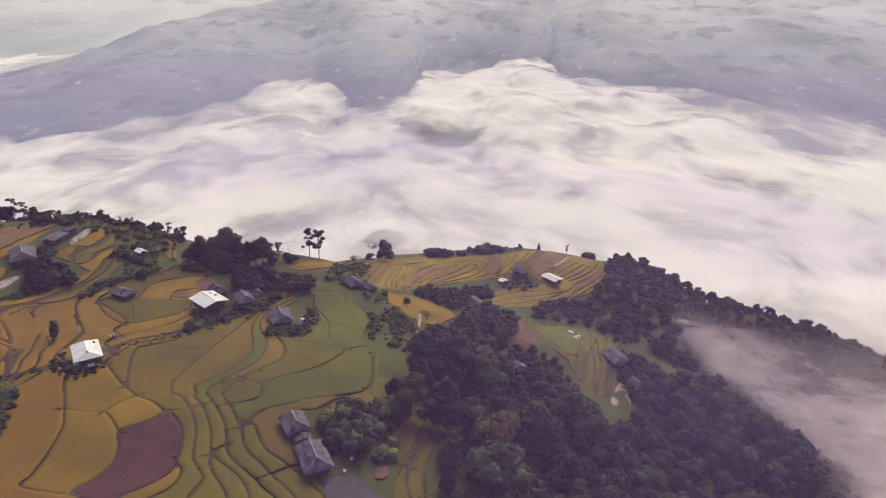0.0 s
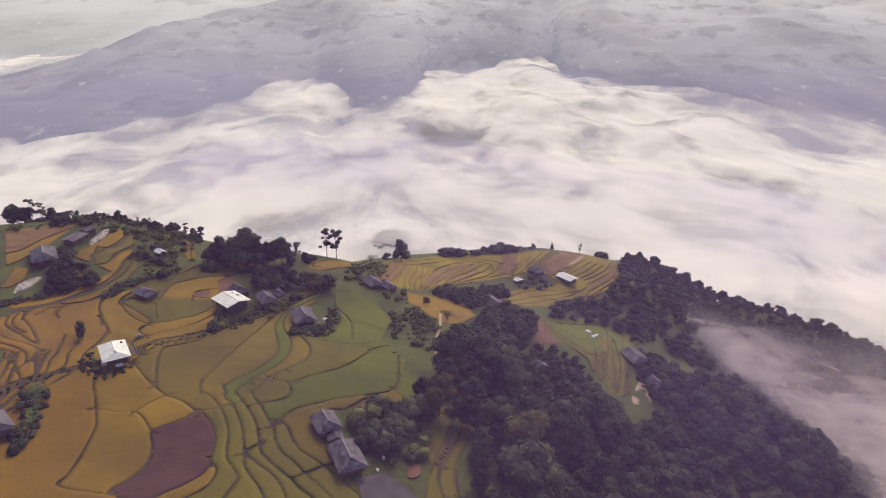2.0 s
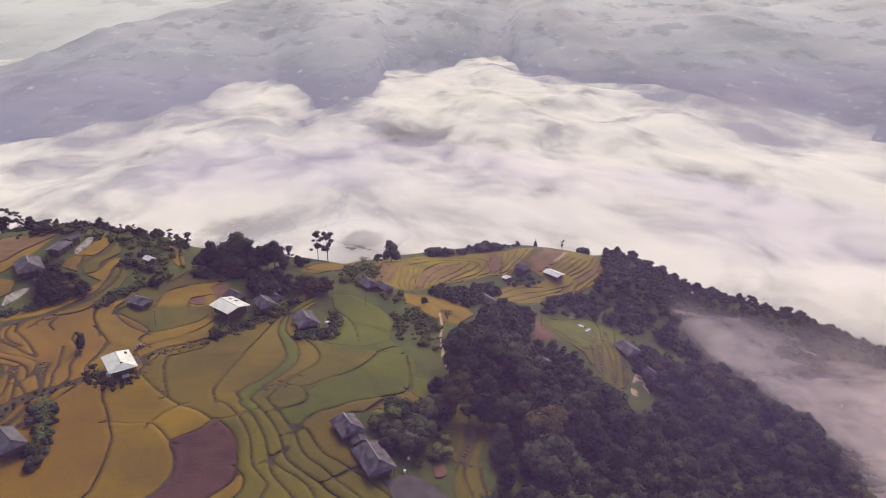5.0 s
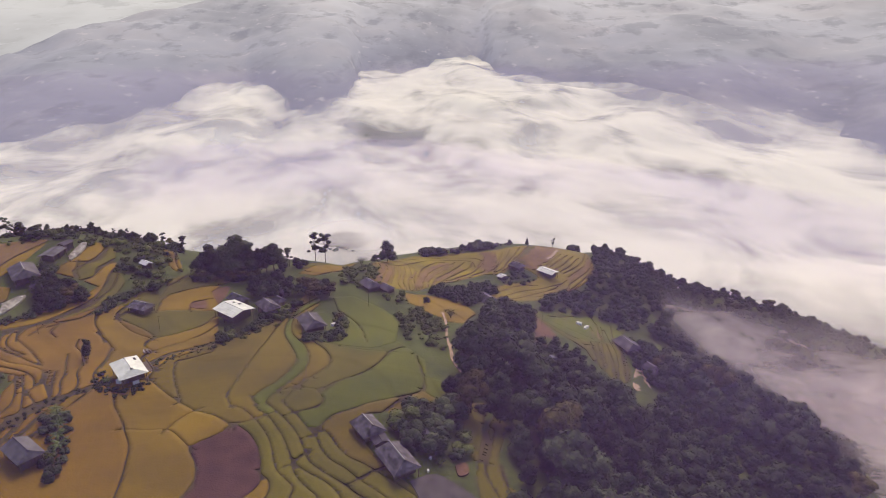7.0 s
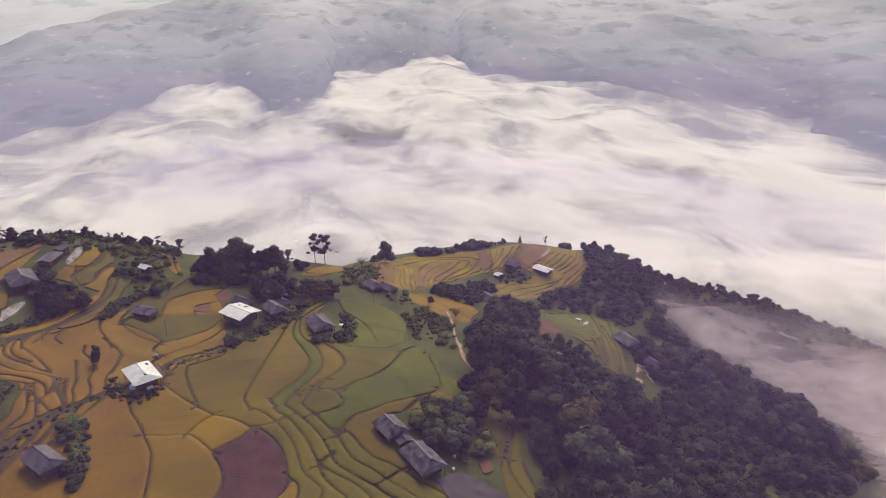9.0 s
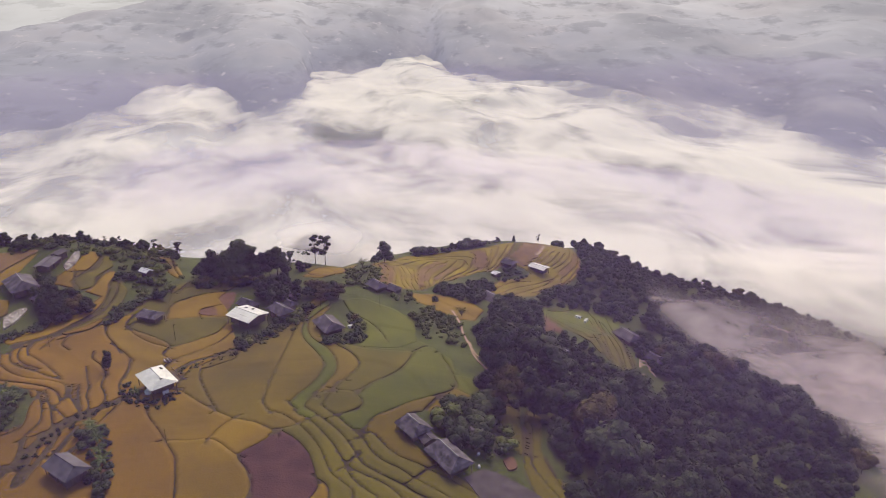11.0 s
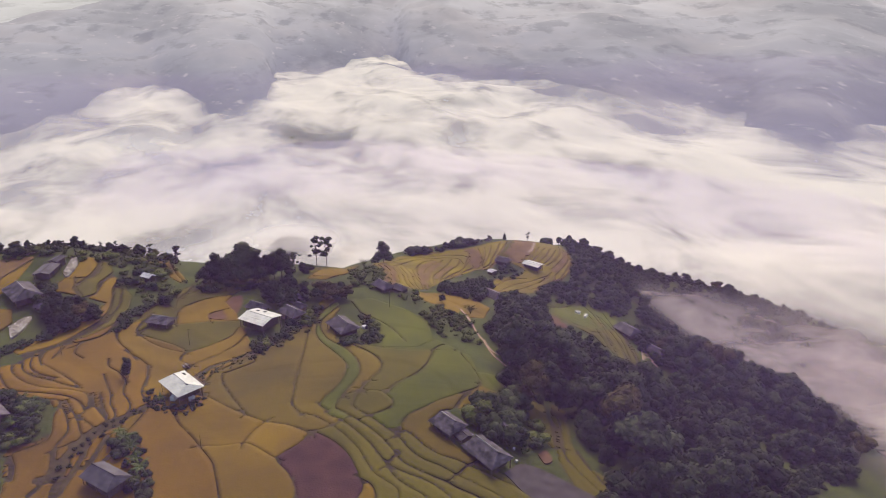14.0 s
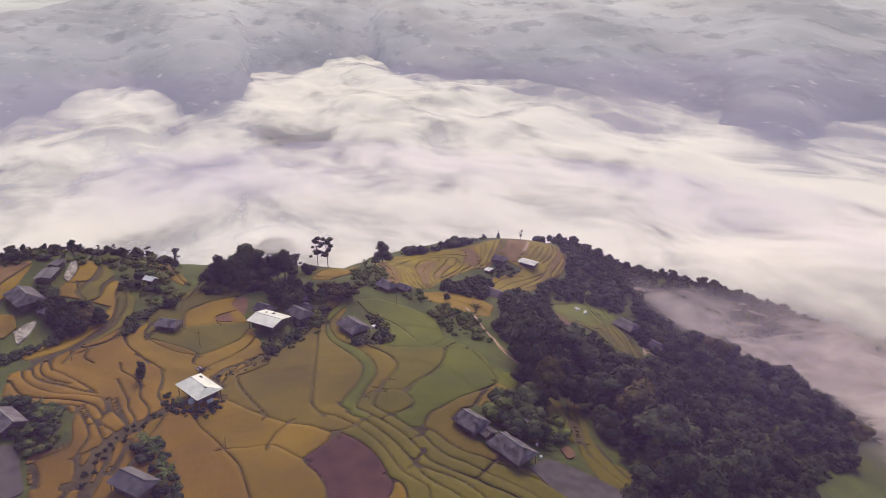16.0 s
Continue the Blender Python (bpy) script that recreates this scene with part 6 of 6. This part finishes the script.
def sheets_on(parent, corners, thick, material, cols, rows, seed):
    """Single roof sheets laid on a slope, each a little out of line."""
    rs = np.random.RandomState(seed)
    a, b, c, d = (np.array(p, float) for p in corners)
    nrm = np.cross(b - a, d - a); nrm /= np.linalg.norm(nrm)
    if nrm[2] < 0:
        nrm = -nrm
    for r in range(rows):
        for k in range(cols):
            s0, s1 = r / rows, min(1, (r + 1.12) / rows)
            u0, u1 = k / cols, (k + 0.985) / cols
            at = lambda u, s: (a + (b - a) * u) * (1 - s) + (d + (c - d) * u) * s
            e = nrm * (0.075 + 0.02 * rs.rand())
            p = [at(u0, s0) + e, at(u1, s0) + e, at(u1, s1) + nrm * 0.02, at(u0, s1) + nrm * 0.02]
            if np.linalg.norm(p[2] - p[3]) < 0.15:
                continue
            V = p + [q - nrm * thick for q in p]
            F = [[0, 1, 2, 3], [7, 6, 5, 4]] + [[i, 4 + i, 4 + (i + 1) % 4, (i + 1) % 4] for i in range(4)]
            mesh_object("roof_sheet", V, F, material, parent)


def house(x, y, yaw, L, W, eave, rise, roof, label, hip=0.3, stilts=False, wall="timber", name="house", caps=True, sheets=False, patch=None, category="house"):
    """A farmhouse: timber walls set back under a big roof. The ridge runs along its own x axis; the ends are hipped below a small gable."""
    z0 = ground(x, y)
    ob = empty(name, pose(x, y, z0 - 0.15, 0, 0, yaw), label, category, "farmhouses" if category == "house" else "sheds")
    hl, hw = L / 2, W / 2
    inset, top = hip * hw * 1.6, eave + rise
    ends = hip > 0
    gx = hl - inset if ends else hl
    tip = min(0.5, hw * 0.2)                       # half-width left open under the ridge ends
    for sgn in (1, -1):
        q = [(-hl, sgn * hw, eave), (hl, sgn * hw, eave), (gx, 0, top), (-gx, 0, top)]
        if sgn < 0:
            q = [q[1], q[0], q[3], q[2]]
        sl = slope_part("roof_slope", ob, q, 0.09, roof, 6)
        if sheets:
            sheets_on(sl, q, 0.03, roof, max(4, int(L / 1.0)), 4, int(abs(x) * 7) + sgn)
    for sgn in (1, -1):
        if ends:
            q = [(sgn * hl, -hw, eave), (sgn * hl, hw, eave), (sgn * (gx + 0.02), 0.03, top - 0.02), (sgn * (gx + 0.02), -0.03, top - 0.02)]
            if sgn < 0:
                q = [q[1], q[0], q[3], q[2]]
            hs = slope_part("hip_slope", ob, q, 0.09, roof, 5)
            if sheets:
                sheets_on(hs, q, 0.03, roof, max(3, int(W / 1.0)), 3, int(abs(x + y) * 5) + sgn)
            zl = top - rise * tip / hw * 1.5
            xo = gx + (hl - gx) * tip / hw * 1.5 * 0.75
            g = [(sgn * xo, -tip, zl + 0.05), (sgn * xo, tip, zl + 0.05), (sgn * (gx + 0.1), 0, top + 0.12)]
            back = [(sgn * (gx - 0.5), -tip, zl + 0.05), (sgn * (gx - 0.5), tip, zl + 0.05), (sgn * (gx - 0.5), 0, top + 0.12)]
            mesh_object("gable", g + back, [[0, 1, 2], [5, 4, 3], [0, 3, 4, 1], [1, 4, 5, 2], [2, 5, 3, 0]], M["dark"], ob, "small gable under the ridge, near-black for the shade inside")
        else:
            g = [(sgn * (hl - 0.5), -hw * 0.86, eave - 0.1), (sgn * (hl - 0.5), hw * 0.86, eave - 0.1), (sgn * (hl - 0.5), 0, top - 0.14)]
            mesh_object("gable", g + [(p[0] - sgn * 0.1, p[1], p[2]) for p in g], [[0, 1, 2], [5, 4, 3], [0, 3, 4, 1], [1, 4, 5, 2], [2, 5, 3, 0]], M[wall], ob)
    bm = bmesh.new()
    rod(bm, (-gx - 0.1, 0, top + 0.05), (gx + 0.1, 0, top + 0.05), 0.12, 0.12, 8)
    part("ridge_cap", bm, M["ridge_cap"] if caps else roof, ob, "pale ridge cap" if caps else "")
    # body
    wl, ww = hl - min(0.9, L * 0.1), hw - min(0.8, W * 0.13)
    floor = 1.5 if stilts else 0.25
    for sgn in (1, -1):
        for lng in (True, False):
            bm = bmesh.new()
            span = wl if lng else ww
            n = max(4, int(span * 2 / 0.55))
            for k in range(n):                      # upright boards
                s0, s1 = -span + 2 * span * k / n, -span + 2 * span * (k + 0.94) / n
                t0, t1 = (ww if lng else wl) - 0.08 - 0.02 * (k % 2), (ww if lng else wl)
                o, i = sgn * t1, sgn * t0
                lo, hi = min(o, i), max(o, i)
                if lng:
                    box(bm, s0, s1, lo, hi, floor, eave - 0.02)
                else:
                    box(bm, lo, hi, s0, s1, floor, eave - 0.02)
            part("wall", bm, M[wall], ob)
    bm = bmesh.new()
    box(bm, -wl + 0.1, wl - 0.1, -ww + 0.1, ww - 0.1, floor - 0.15, floor + 0.05)
    part("floor_deck", bm, M["timber"], ob)
    for sx in (-1, 0, 1):
        for sy in (-1, 1):
            bm = bmesh.new()
            rod(bm, (sx * (hl - 0.45), sy * (hw - 0.4), -1.2), (sx * (hl - 0.45), sy * (hw - 0.4), eave + 0.1), 0.1, 0.09)
            part("post", bm, M["plank"], ob)
    for sx, sy, w in ((0.25, -1, 0.9), (-0.35, -1, 0.7), (0.1, 1, 0.9)):
        bm = bmesh.new()
        yy = sy * (ww + 0.03)
        box(bm, sx * wl - w / 2, sx * wl + w / 2, min(yy, yy - sy * 0.05), max(yy, yy - sy * 0.05), floor, min(floor + 1.7, eave - 0.2))
        part("door" if w > 0.8 else "window", bm, M["dark"], ob, "near-black panel painted for the shade of an open doorway" if w > 0.8 else "near-black panel painted for the shade of an unglazed window")
    if stilts:
        bm = bmesh.new()
        box(bm, -wl * 0.5, wl * 0.9, -hw - 1.5, -ww, floor - 0.12, floor)
        part("porch_deck", bm, M["plank"], ob)
        for k in range(9):
            bm = bmesh.new()
            px = -wl * 0.5 + (wl * 1.4) * k / 8
            rod(bm, (px, -hw - 1.45, floor), (px, -hw - 1.45, floor + 0.85), 0.035, 0.035)
            part("baluster", bm, M["plank"], ob)
        bm = bmesh.new()
        rod(bm, (-wl * 0.5, -hw - 1.45, floor + 0.85), (wl * 0.9, -hw - 1.45, floor + 0.85), 0.045, 0.045)
        part("porch_rail", bm, M["plank"], ob)
    if patch:
        nrm = Vector((0, -rise, hw)).normalized()
        for u, s, w, h2 in patch:
            V = []
            for du, ds in ((-1, -1), (1, -1), (0.8, 1), (-1, 0.9)):
                ss = s + ds * h2 / 2 / hw
                V.append(Vector((u * hl + du * w / 2, -hw * (1 - ss), eave + rise * ss)))
            V = [tuple(p + nrm * 0.13) for p in V] + [tuple(p + nrm * 0.02) for p in V]
            mesh_object("roof_patch", V, [[0, 1, 2, 3]] + [[i, 4 + i, 4 + (i + 1) % 4, (i + 1) % 4] for i in range(4)], M["dark"], ob, "near-black patch laid on the roof sheets")
    return ob


house(-80.7, 134.9, 122, 8.8, 5.8, 2.9, 1.2, M["white_roof"], "stilted farmhouse with a broad pale sheet roof among ripe rice", hip=0.34, stilts=True, caps=False, sheets=True, patch=[(0.55, 0.35, 1.1, 0.5)])
house(-65.4, 171.7, 136, 8.9, 7.3, 3.6, 0.85, M["white_roof"], "timber stilt house with a white patched roof and a porch", hip=0, stilts=True, caps=False, sheets=True, patch=[(0.1, 0.35, 0.9, 1.0), (0.55, 0.5, 0.7, 0.8)])
house(-57.1, 176.8, 124, 7.1, 4.9, 2.6, 1.5, M["shingle"], "dark timber house with a weathered grey shingle roof", hip=0.3, wall='plank', sheets=True)
house(-66.3, 182, 138, 6.2, 3.8, 2.4, 1.4, M["shingle"], "low dark house with a weathered roof behind the white-roofed one", hip=0.3)
house(-29.3, 111.3, 117, 6.4, 4.9, 1.7, 1.6, M["shingle"], "old farmhouse with a sagging grey shingle roof and pale ridge", hip=0.3, sheets=True)
house(-24.1, 102.5, 114, 8.7, 5.4, 1.7, 1.8, M["shingle"], "long old farmhouse with a patched grey shingle roof", hip=0.3, sheets=True)
house(-18.1, 110.6, 96, 2.6, 2.0, 1.9, 0.35, M["sheet"], "small shed with a pale grey sheet roof among bushes", hip=0, name='shed', category='shed', caps=False)
house(-44.2, 165.6, 113, 8.6, 6.0, 2.0, 1.7, M["shingle"], "farmhouse with a dark hipped shingle roof beside green rice", hip=0.32, sheets=True)
house(-126.5, 190.4, 122, 11.3, 7.0, 2.1, 2, M["shingle"], "large old house with a purple-grey shingle roof on the slope", hip=0.34, sheets=True)
house(-90.5, 174.9, 151, 6.5, 4.4, 1.7, 1.2, M["shingle"], "small dark hut with a low shingle roof at the field edge", hip=0.3, name='hut', category='hut')
house(-97.9, 205.3, 138, 3.9, 2.7, 2, 0.7, M["white_roof"], "tiny open hut with a white gabled roof among shrubs", hip=0, name='hut', category='hut', caps=False, sheets=True)
house(-89.4, 105.9, 136, 7.4, 4.6, 2.2, 1.4, M["sheet"], "hut with a grey sheet roof beside banana plants", hip=0.2, name='hut', category='hut', caps=False, sheets=True)
house(-113.9, 129.1, 126, 7.6, 4.7, 2.1, 1.1, M["shingle"], "dark hut with a pale-edged roof among banana plants", hip=0, name='hut', category='hut')
house(-123.3, 211.4, 250, 4.4, 3.2, 2.3, 0.5, M["sheet"], "long shed with a pale sheet roof above the village", hip=0, name='shed', category='shed', caps=False)
house(-124.3, 204.7, 262, 7.7, 4.8, 2, 0.5, M["sheet"], "long low shed with a grey sheet roof in the bushes", hip=0, name='shed', category='shed', caps=False)
house(56.9, 193.7, 107, 8.9, 6.4, 2.5, 1.5, M["shingle"], "blue-grey roofed house below the green terraces", hip=0.25)
house(59.5, 178.6, 114, 6.6, 4.6, 2.5, 1.5, M["shingle"], "grey-roofed house half hidden among trees", hip=0.3)
house(46, 257.5, 127, 8.3, 5.1, 2.2, 0.63, M["white_roof"], "hut with a bright white sheet roof on the terraced hill", hip=0, name='hut', category='hut', caps=False)
house(33, 259.4, 130, 6.4, 5.0, 2.2, 1.3, M["shingle"], "dark weathered hut on the terraced hill", hip=0.3, name='hut', category='hut')
house(24.7, 249.7, 124, 2.9, 3.4, 1.6, 0.42, M["white_roof"], "tiny shelter with a white roof on the terraced hill", hip=0, name='hut', category='hut', caps=False)
house(11.5, 209.5, 118, 8.8, 5.6, 1.6, 1.3, M["sheet"], "grey sheet-roofed house among shrubs below the hill", hip=0.2)
house(-28.5, 198.5, 120, 6.6, 4.6, 1.5, 1.5, M["shingle"], "dark shingle-roofed house at the upper edge of green fields", hip=0.3)
house(-23.3, 197.4, 128, 5.0, 3.6, 1.5, 1.1, M["shingle"], "small dark house beside a larger one above green fields", hip=0.3)
house(20.8, 162.8, 126, 4.2, 4.1, 2.4, 0.85, M["blue_sheet"], "faded blue-grey roof of a hut deep in the woods", hip=0, name='hut', category='hut', caps=False)
house(-54.2, 188.5, 140, 2.3, 2.6, 1.9, 0.42, M["sheet"], "tiny pale-roofed shed between dark trees", hip=0, name='shed', category='shed', caps=False)
house(-27.3, 108.5, 111, 4, 3.1, 1.4, 0.5, M["shingle"], "low lean-to with a brown board roof between two farmhouses", hip=0, name='shed', category='shed', caps=False, wall='plank')
house(-119.2, 182.7, 142, 5.5, 3.5, 1.7, 0.8, M["shingle"], "low outbuilding with a weathered roof beside the old house", hip=0, name='shed', category='shed', caps=False)
house(-54.7, 182.2, 128, 3.5, 3.0, 2, 1.1, M["shingle"], "small timber house with a dark roof beneath trees", hip=0.25, wall='plank')


# ---- paths, yards and small things ----
def draped(name, outline, lift, material, label, category, kind="structure"):
    line = eased(list(outline) + [outline[0]])[:-1]
    n = len(line)
    top = [(x, y, ground(x, y) + lift) for x, y in line]
    low = [(x, y, z - lift - 0.4) for x, y, z in top]
    c = line.mean(0)
    V = top + low + [(c[0], c[1], ground(*c) + lift)]
    F = [[i, (i + 1) % n, 2 * n] for i in range(n)] + [[i, n + i, n + (i + 1) % n, (i + 1) % n] for i in range(n)]
    return tagged(mesh_object(name, V, F, material), label, category, kind=kind)


def trail(name, points, width, lift, material, label):
    line = eased(points)
    t = np.gradient(line, axis=0)
    t /= np.linalg.norm(t, axis=1)[:, None]
    nrm = np.stack([-t[:, 1], t[:, 0]], -1)
    wob = width / 2 * (1 + 0.25 * np.sin(np.arange(len(line)) * 1.7))[:, None]
    V, F = [], []
    for p in np.concatenate([line + nrm * wob, line - nrm * wob]):
        V.append((p[0], p[1], ground(*p) + lift))
    n = len(line)
    V += [(x, y, z - lift - 0.3) for x, y, z in V]
    for i in range(n - 1):
        F += [[i, i + 1, n + i + 1, n + i], [i, 2 * n + i, 2 * n + i + 1, i + 1], [n + i, n + i + 1, 3 * n + i + 1, 3 * n + i]]
    return tagged(mesh_object(name, V, F, material), label, "path", kind="structure")


def wooden_pole(x, y, tall):
    ob = empty("wooden_pole", pose(x, y, ground(x, y)), "thin weathered wooden pole standing in the field", "pole", "field poles")
    bm = bmesh.new()
    rod(bm, (0, 0, -0.4), (0.03 * tall, 0, tall), 0.07, 0.045)
    part("shaft", bm, M["timber"], ob)
    if tall > 3.5:
        bm = bmesh.new()
        rod(bm, (-0.5, 0, tall * 0.93), (0.55, 0, tall * 0.95), 0.035, 0.035)
        part("crossbar", bm, M["timber"], ob)
    return ob


def white_box(x, y, size, turn):
    # A plain lidded box; its use is left open.
    ob = empty("plain_white_box", pose(x, y, ground(x, y), 0, 0, turn), "small white box standing on the ground near the fields", "box", "white boxes")
    bm = bmesh.new()
    box(bm, -size / 2, size / 2, -size * 0.4, size * 0.4, -0.1, size * 0.75, 0.05)
    part("body", bm, M["plastic"], ob)
    bm = bmesh.new()
    box(bm, -size * 0.54, size * 0.54, -size * 0.44, size * 0.44, size * 0.75, size * 0.82, 0.02)
    part("lid", bm, M["white_roof"], ob)
    return ob


def woodpile(x, y, size):
    ob = empty("firewood_stack", pose(x, y, ground(x, y), 0, 0, 25), "low stack of pale firewood behind the house", "firewood")
    rs = random.Random(5)
    for r in range(4):
        for k in range(9 - r):
            bm = bmesh.new()
            px = (k - (8 - r) / 2) * 0.24 * size / 2
            rod(bm, (px, -0.55 + rs.uniform(-0.1, 0.1), 0.12 + r * 0.2), (px + rs.uniform(-0.05, 0.05), 0.55 + rs.uniform(-0.1, 0.1), 0.12 + r * 0.2), 0.1, 0.09, 6)
            part("log", bm, M["stone"] if (k + r) % 3 == 0 else M["plank"], ob)
    return ob


def rocks(outline):
    """Loose pale rocks on a bare bank."""
    draped("stony_bank", outline, 0.35, M["scree"], "bare pale rocky bank with broken stone", "bank")
    rs = random.Random(9)
    for x, y in scatter(outline, 1.5, 5)[:18]:
        bm = bmesh.new()
        bmesh.ops.create_icosphere(bm, subdivisions=1, radius=1.0)
        for v in bm.verts:
            v.co *= rs.uniform(0.75, 1.15)
        ob = part("rock", bm, M["stone"], None)
        s = rs.uniform(0.25, 0.5)
        ob.matrix_world = Matrix.Translation((x, y, ground(x, y) + 0.3)) @ Matrix.Rotation(rs.uniform(0, 6), 4, "Z") @ Matrix.Diagonal((s, s * 0.8, s * 0.6, 1))
        tagged(ob, "pale grey rock lying on the bare bank", "rock", "loose rocks")


trail("bare_terrace", [(-24.5, 231.2), (-23.6, 221.7), (-25.1, 210.3), (-25.9, 202.9)], 1.6, 0.32, M["tan"], "dry reddish-tan bare terrace strip on the hill")
trail("bare_terrace", [(-22.0, 232.1), (-21.2, 222.7), (-22.9, 209.9), (-24.2, 201.5)], 1.6, 0.32, M["tan"], "dry reddish-tan bare terrace strip on the hill")
trail("bare_terrace", [(-12.4, 209.6), (-9.8, 227.1), (-6.1, 244.2), (-0.0, 257.0), (3.8, 260.6)], 2.2, 0.32, M["tan"], "dry reddish-tan bare terrace strip on the hill")
trail("bare_terrace", [(-8.9, 222.3), (-4.1, 240.5), (1.9, 254.0), (6.1, 259.8)], 1.8, 0.32, M["tan"], "dry reddish-tan bare terrace strip on the hill")
trail("bare_terrace", [(-4.3, 229.5), (2.5, 246.0), (9.3, 255.8)], 1.6, 0.32, M["tan"], "dry reddish-tan bare terrace strip on the hill")
trail("bare_terrace", [(21.8, 275.0), (23.3, 270.3), (21.9, 263.2), (19.2, 257.4)], 5.0, 0.32, M["tan"], "dry reddish-tan bare terrace strip on the hill")
trail("bare_terrace", [(52.3, 290.5), (44.8, 275.8), (38.5, 267.6)], 5.0, 0.32, M["tan"], "dry reddish-tan bare terrace strip on the hill")
trail("bare_terrace", [(58.6, 292.9), (50.3, 276.3), (43.1, 267.4), (38.4, 261.5)], 5.0, 0.32, M["tan"], "dry reddish-tan bare terrace strip on the hill")
trail("bare_terrace", [(72.8, 284.2), (68.4, 273.3), (61.0, 262.9), (55.2, 256.4)], 2.2, 0.32, M["tan"], "dry reddish-tan bare terrace strip on the hill")
trail("bare_terrace", [(59.2, 289.3), (53.3, 277.4), (49.4, 272.3)], 1.2, 0.32, M["path"], "dry reddish-tan bare terrace strip on the hill")
trail("path", [(-6.8, 184.4), (-6.9, 173.3), (-7.8, 164.1), (-7.9, 155.2), (-7.6, 150.4), (-6.6, 148.3)], 0.7, 0.1, M["path"], "narrow pale dirt footpath winding down the slope")
trail("path", [(-7.4, 158.3), (-8.2, 148.6), (-6.4, 141)], 0.7, 0.1, M["path"], "narrow pale dirt footpath winding down the slope")
draped("yard", [(-22.1, 98.4), (-16.8, 100.8), (-9.6, 95), (-6.3, 89.6), (-17.9, 90.1)], 0.15, M["concrete"], "worn grey concrete drying yard beside the farmhouse", "yard")
draped("earth_bank", [(-75.1, 193.2), (-71.3, 195.2), (-70.9, 188.2), (-73.2, 179.8), (-78.4, 179.2), (-79.3, 181.9), (-76, 183.6)], 0.12, M["rubble"], "bare red-brown earth where the bank was dug away", "bare earth")
draped("earth_bank", [(-13.2, 104.1), (-10.9, 105.4), (-10.8, 102.5), (-12.8, 101.4)], 0.12, M["rubble"], "bare red-brown earth where the bank was dug away", "bare earth")
trail("earth_bank", [(22.1, 211.9), (24.3, 202.8), (25.9, 194.8), (27.3, 188.4), (27.7, 182.4)], 5.0, 0.3, M["rubble"], "bare red-brown earth slope below the green terraces")
trail("earth_bank", [(24.5, 190.0), (23.5, 182.3), (22.0, 175.2)], 3.0, 0.3, M["rubble"], "bare red-brown earth slope below the green terraces")
rocks([(-120.7, 205.7), (-120.9, 220.1), (-118.5, 213.1), (-118.9, 204.1)])
rocks([(-125.1, 174.1), (-123.3, 178.6), (-121.5, 179.1), (-121.6, 172.3), (-122.8, 167.9)])
draped("yard", [(-113.8, 122.9), (-110.8, 121.5), (-107.4, 112.2), (-106.6, 108.6), (-110, 109.2)], 0.15, M["concrete"], "pale concrete yard beside the hut", "yard")
draped("track", [(55.9, 182.1), (57.4, 180.8), (55.9, 171.4), (55.4, 169.6), (49.2, 165.8), (50.2, 170.9)], 0.1, M["path"], "pale bare earth track beside the houses", "path")
wooden_pole(-82.3, 162.2, 4.5)
wooden_pole(-75.3, 114.3, 3)
wooden_pole(-92.6, 140.8, 3)
wooden_pole(-46.2, 183.1, 4)
wooden_pole(-109.3, 157.6, 3)
wooden_pole(26.7, 192.7, 6)
wooden_pole(24, 178, 3)
wooden_pole(-29, 182.3, 6)
white_box(44.3, 208.5, 1, 26)
white_box(45.4, 203.8, 1, 63)
white_box(47.1, 206.4, 1, 10)
white_box(45, 208, 1, 47)
woodpile(-81.6, 149, 2)
white_box(-38.5, 166.5, 1.1, 31)
white_box(-82.2, 132.8, 1.2, 68)
white_box(-78.6, 132, 1.2, 15)
white_box(-17.7, 105.3, 0.5, 52)
white_box(-18.5, 101.6, 0.5, 89)
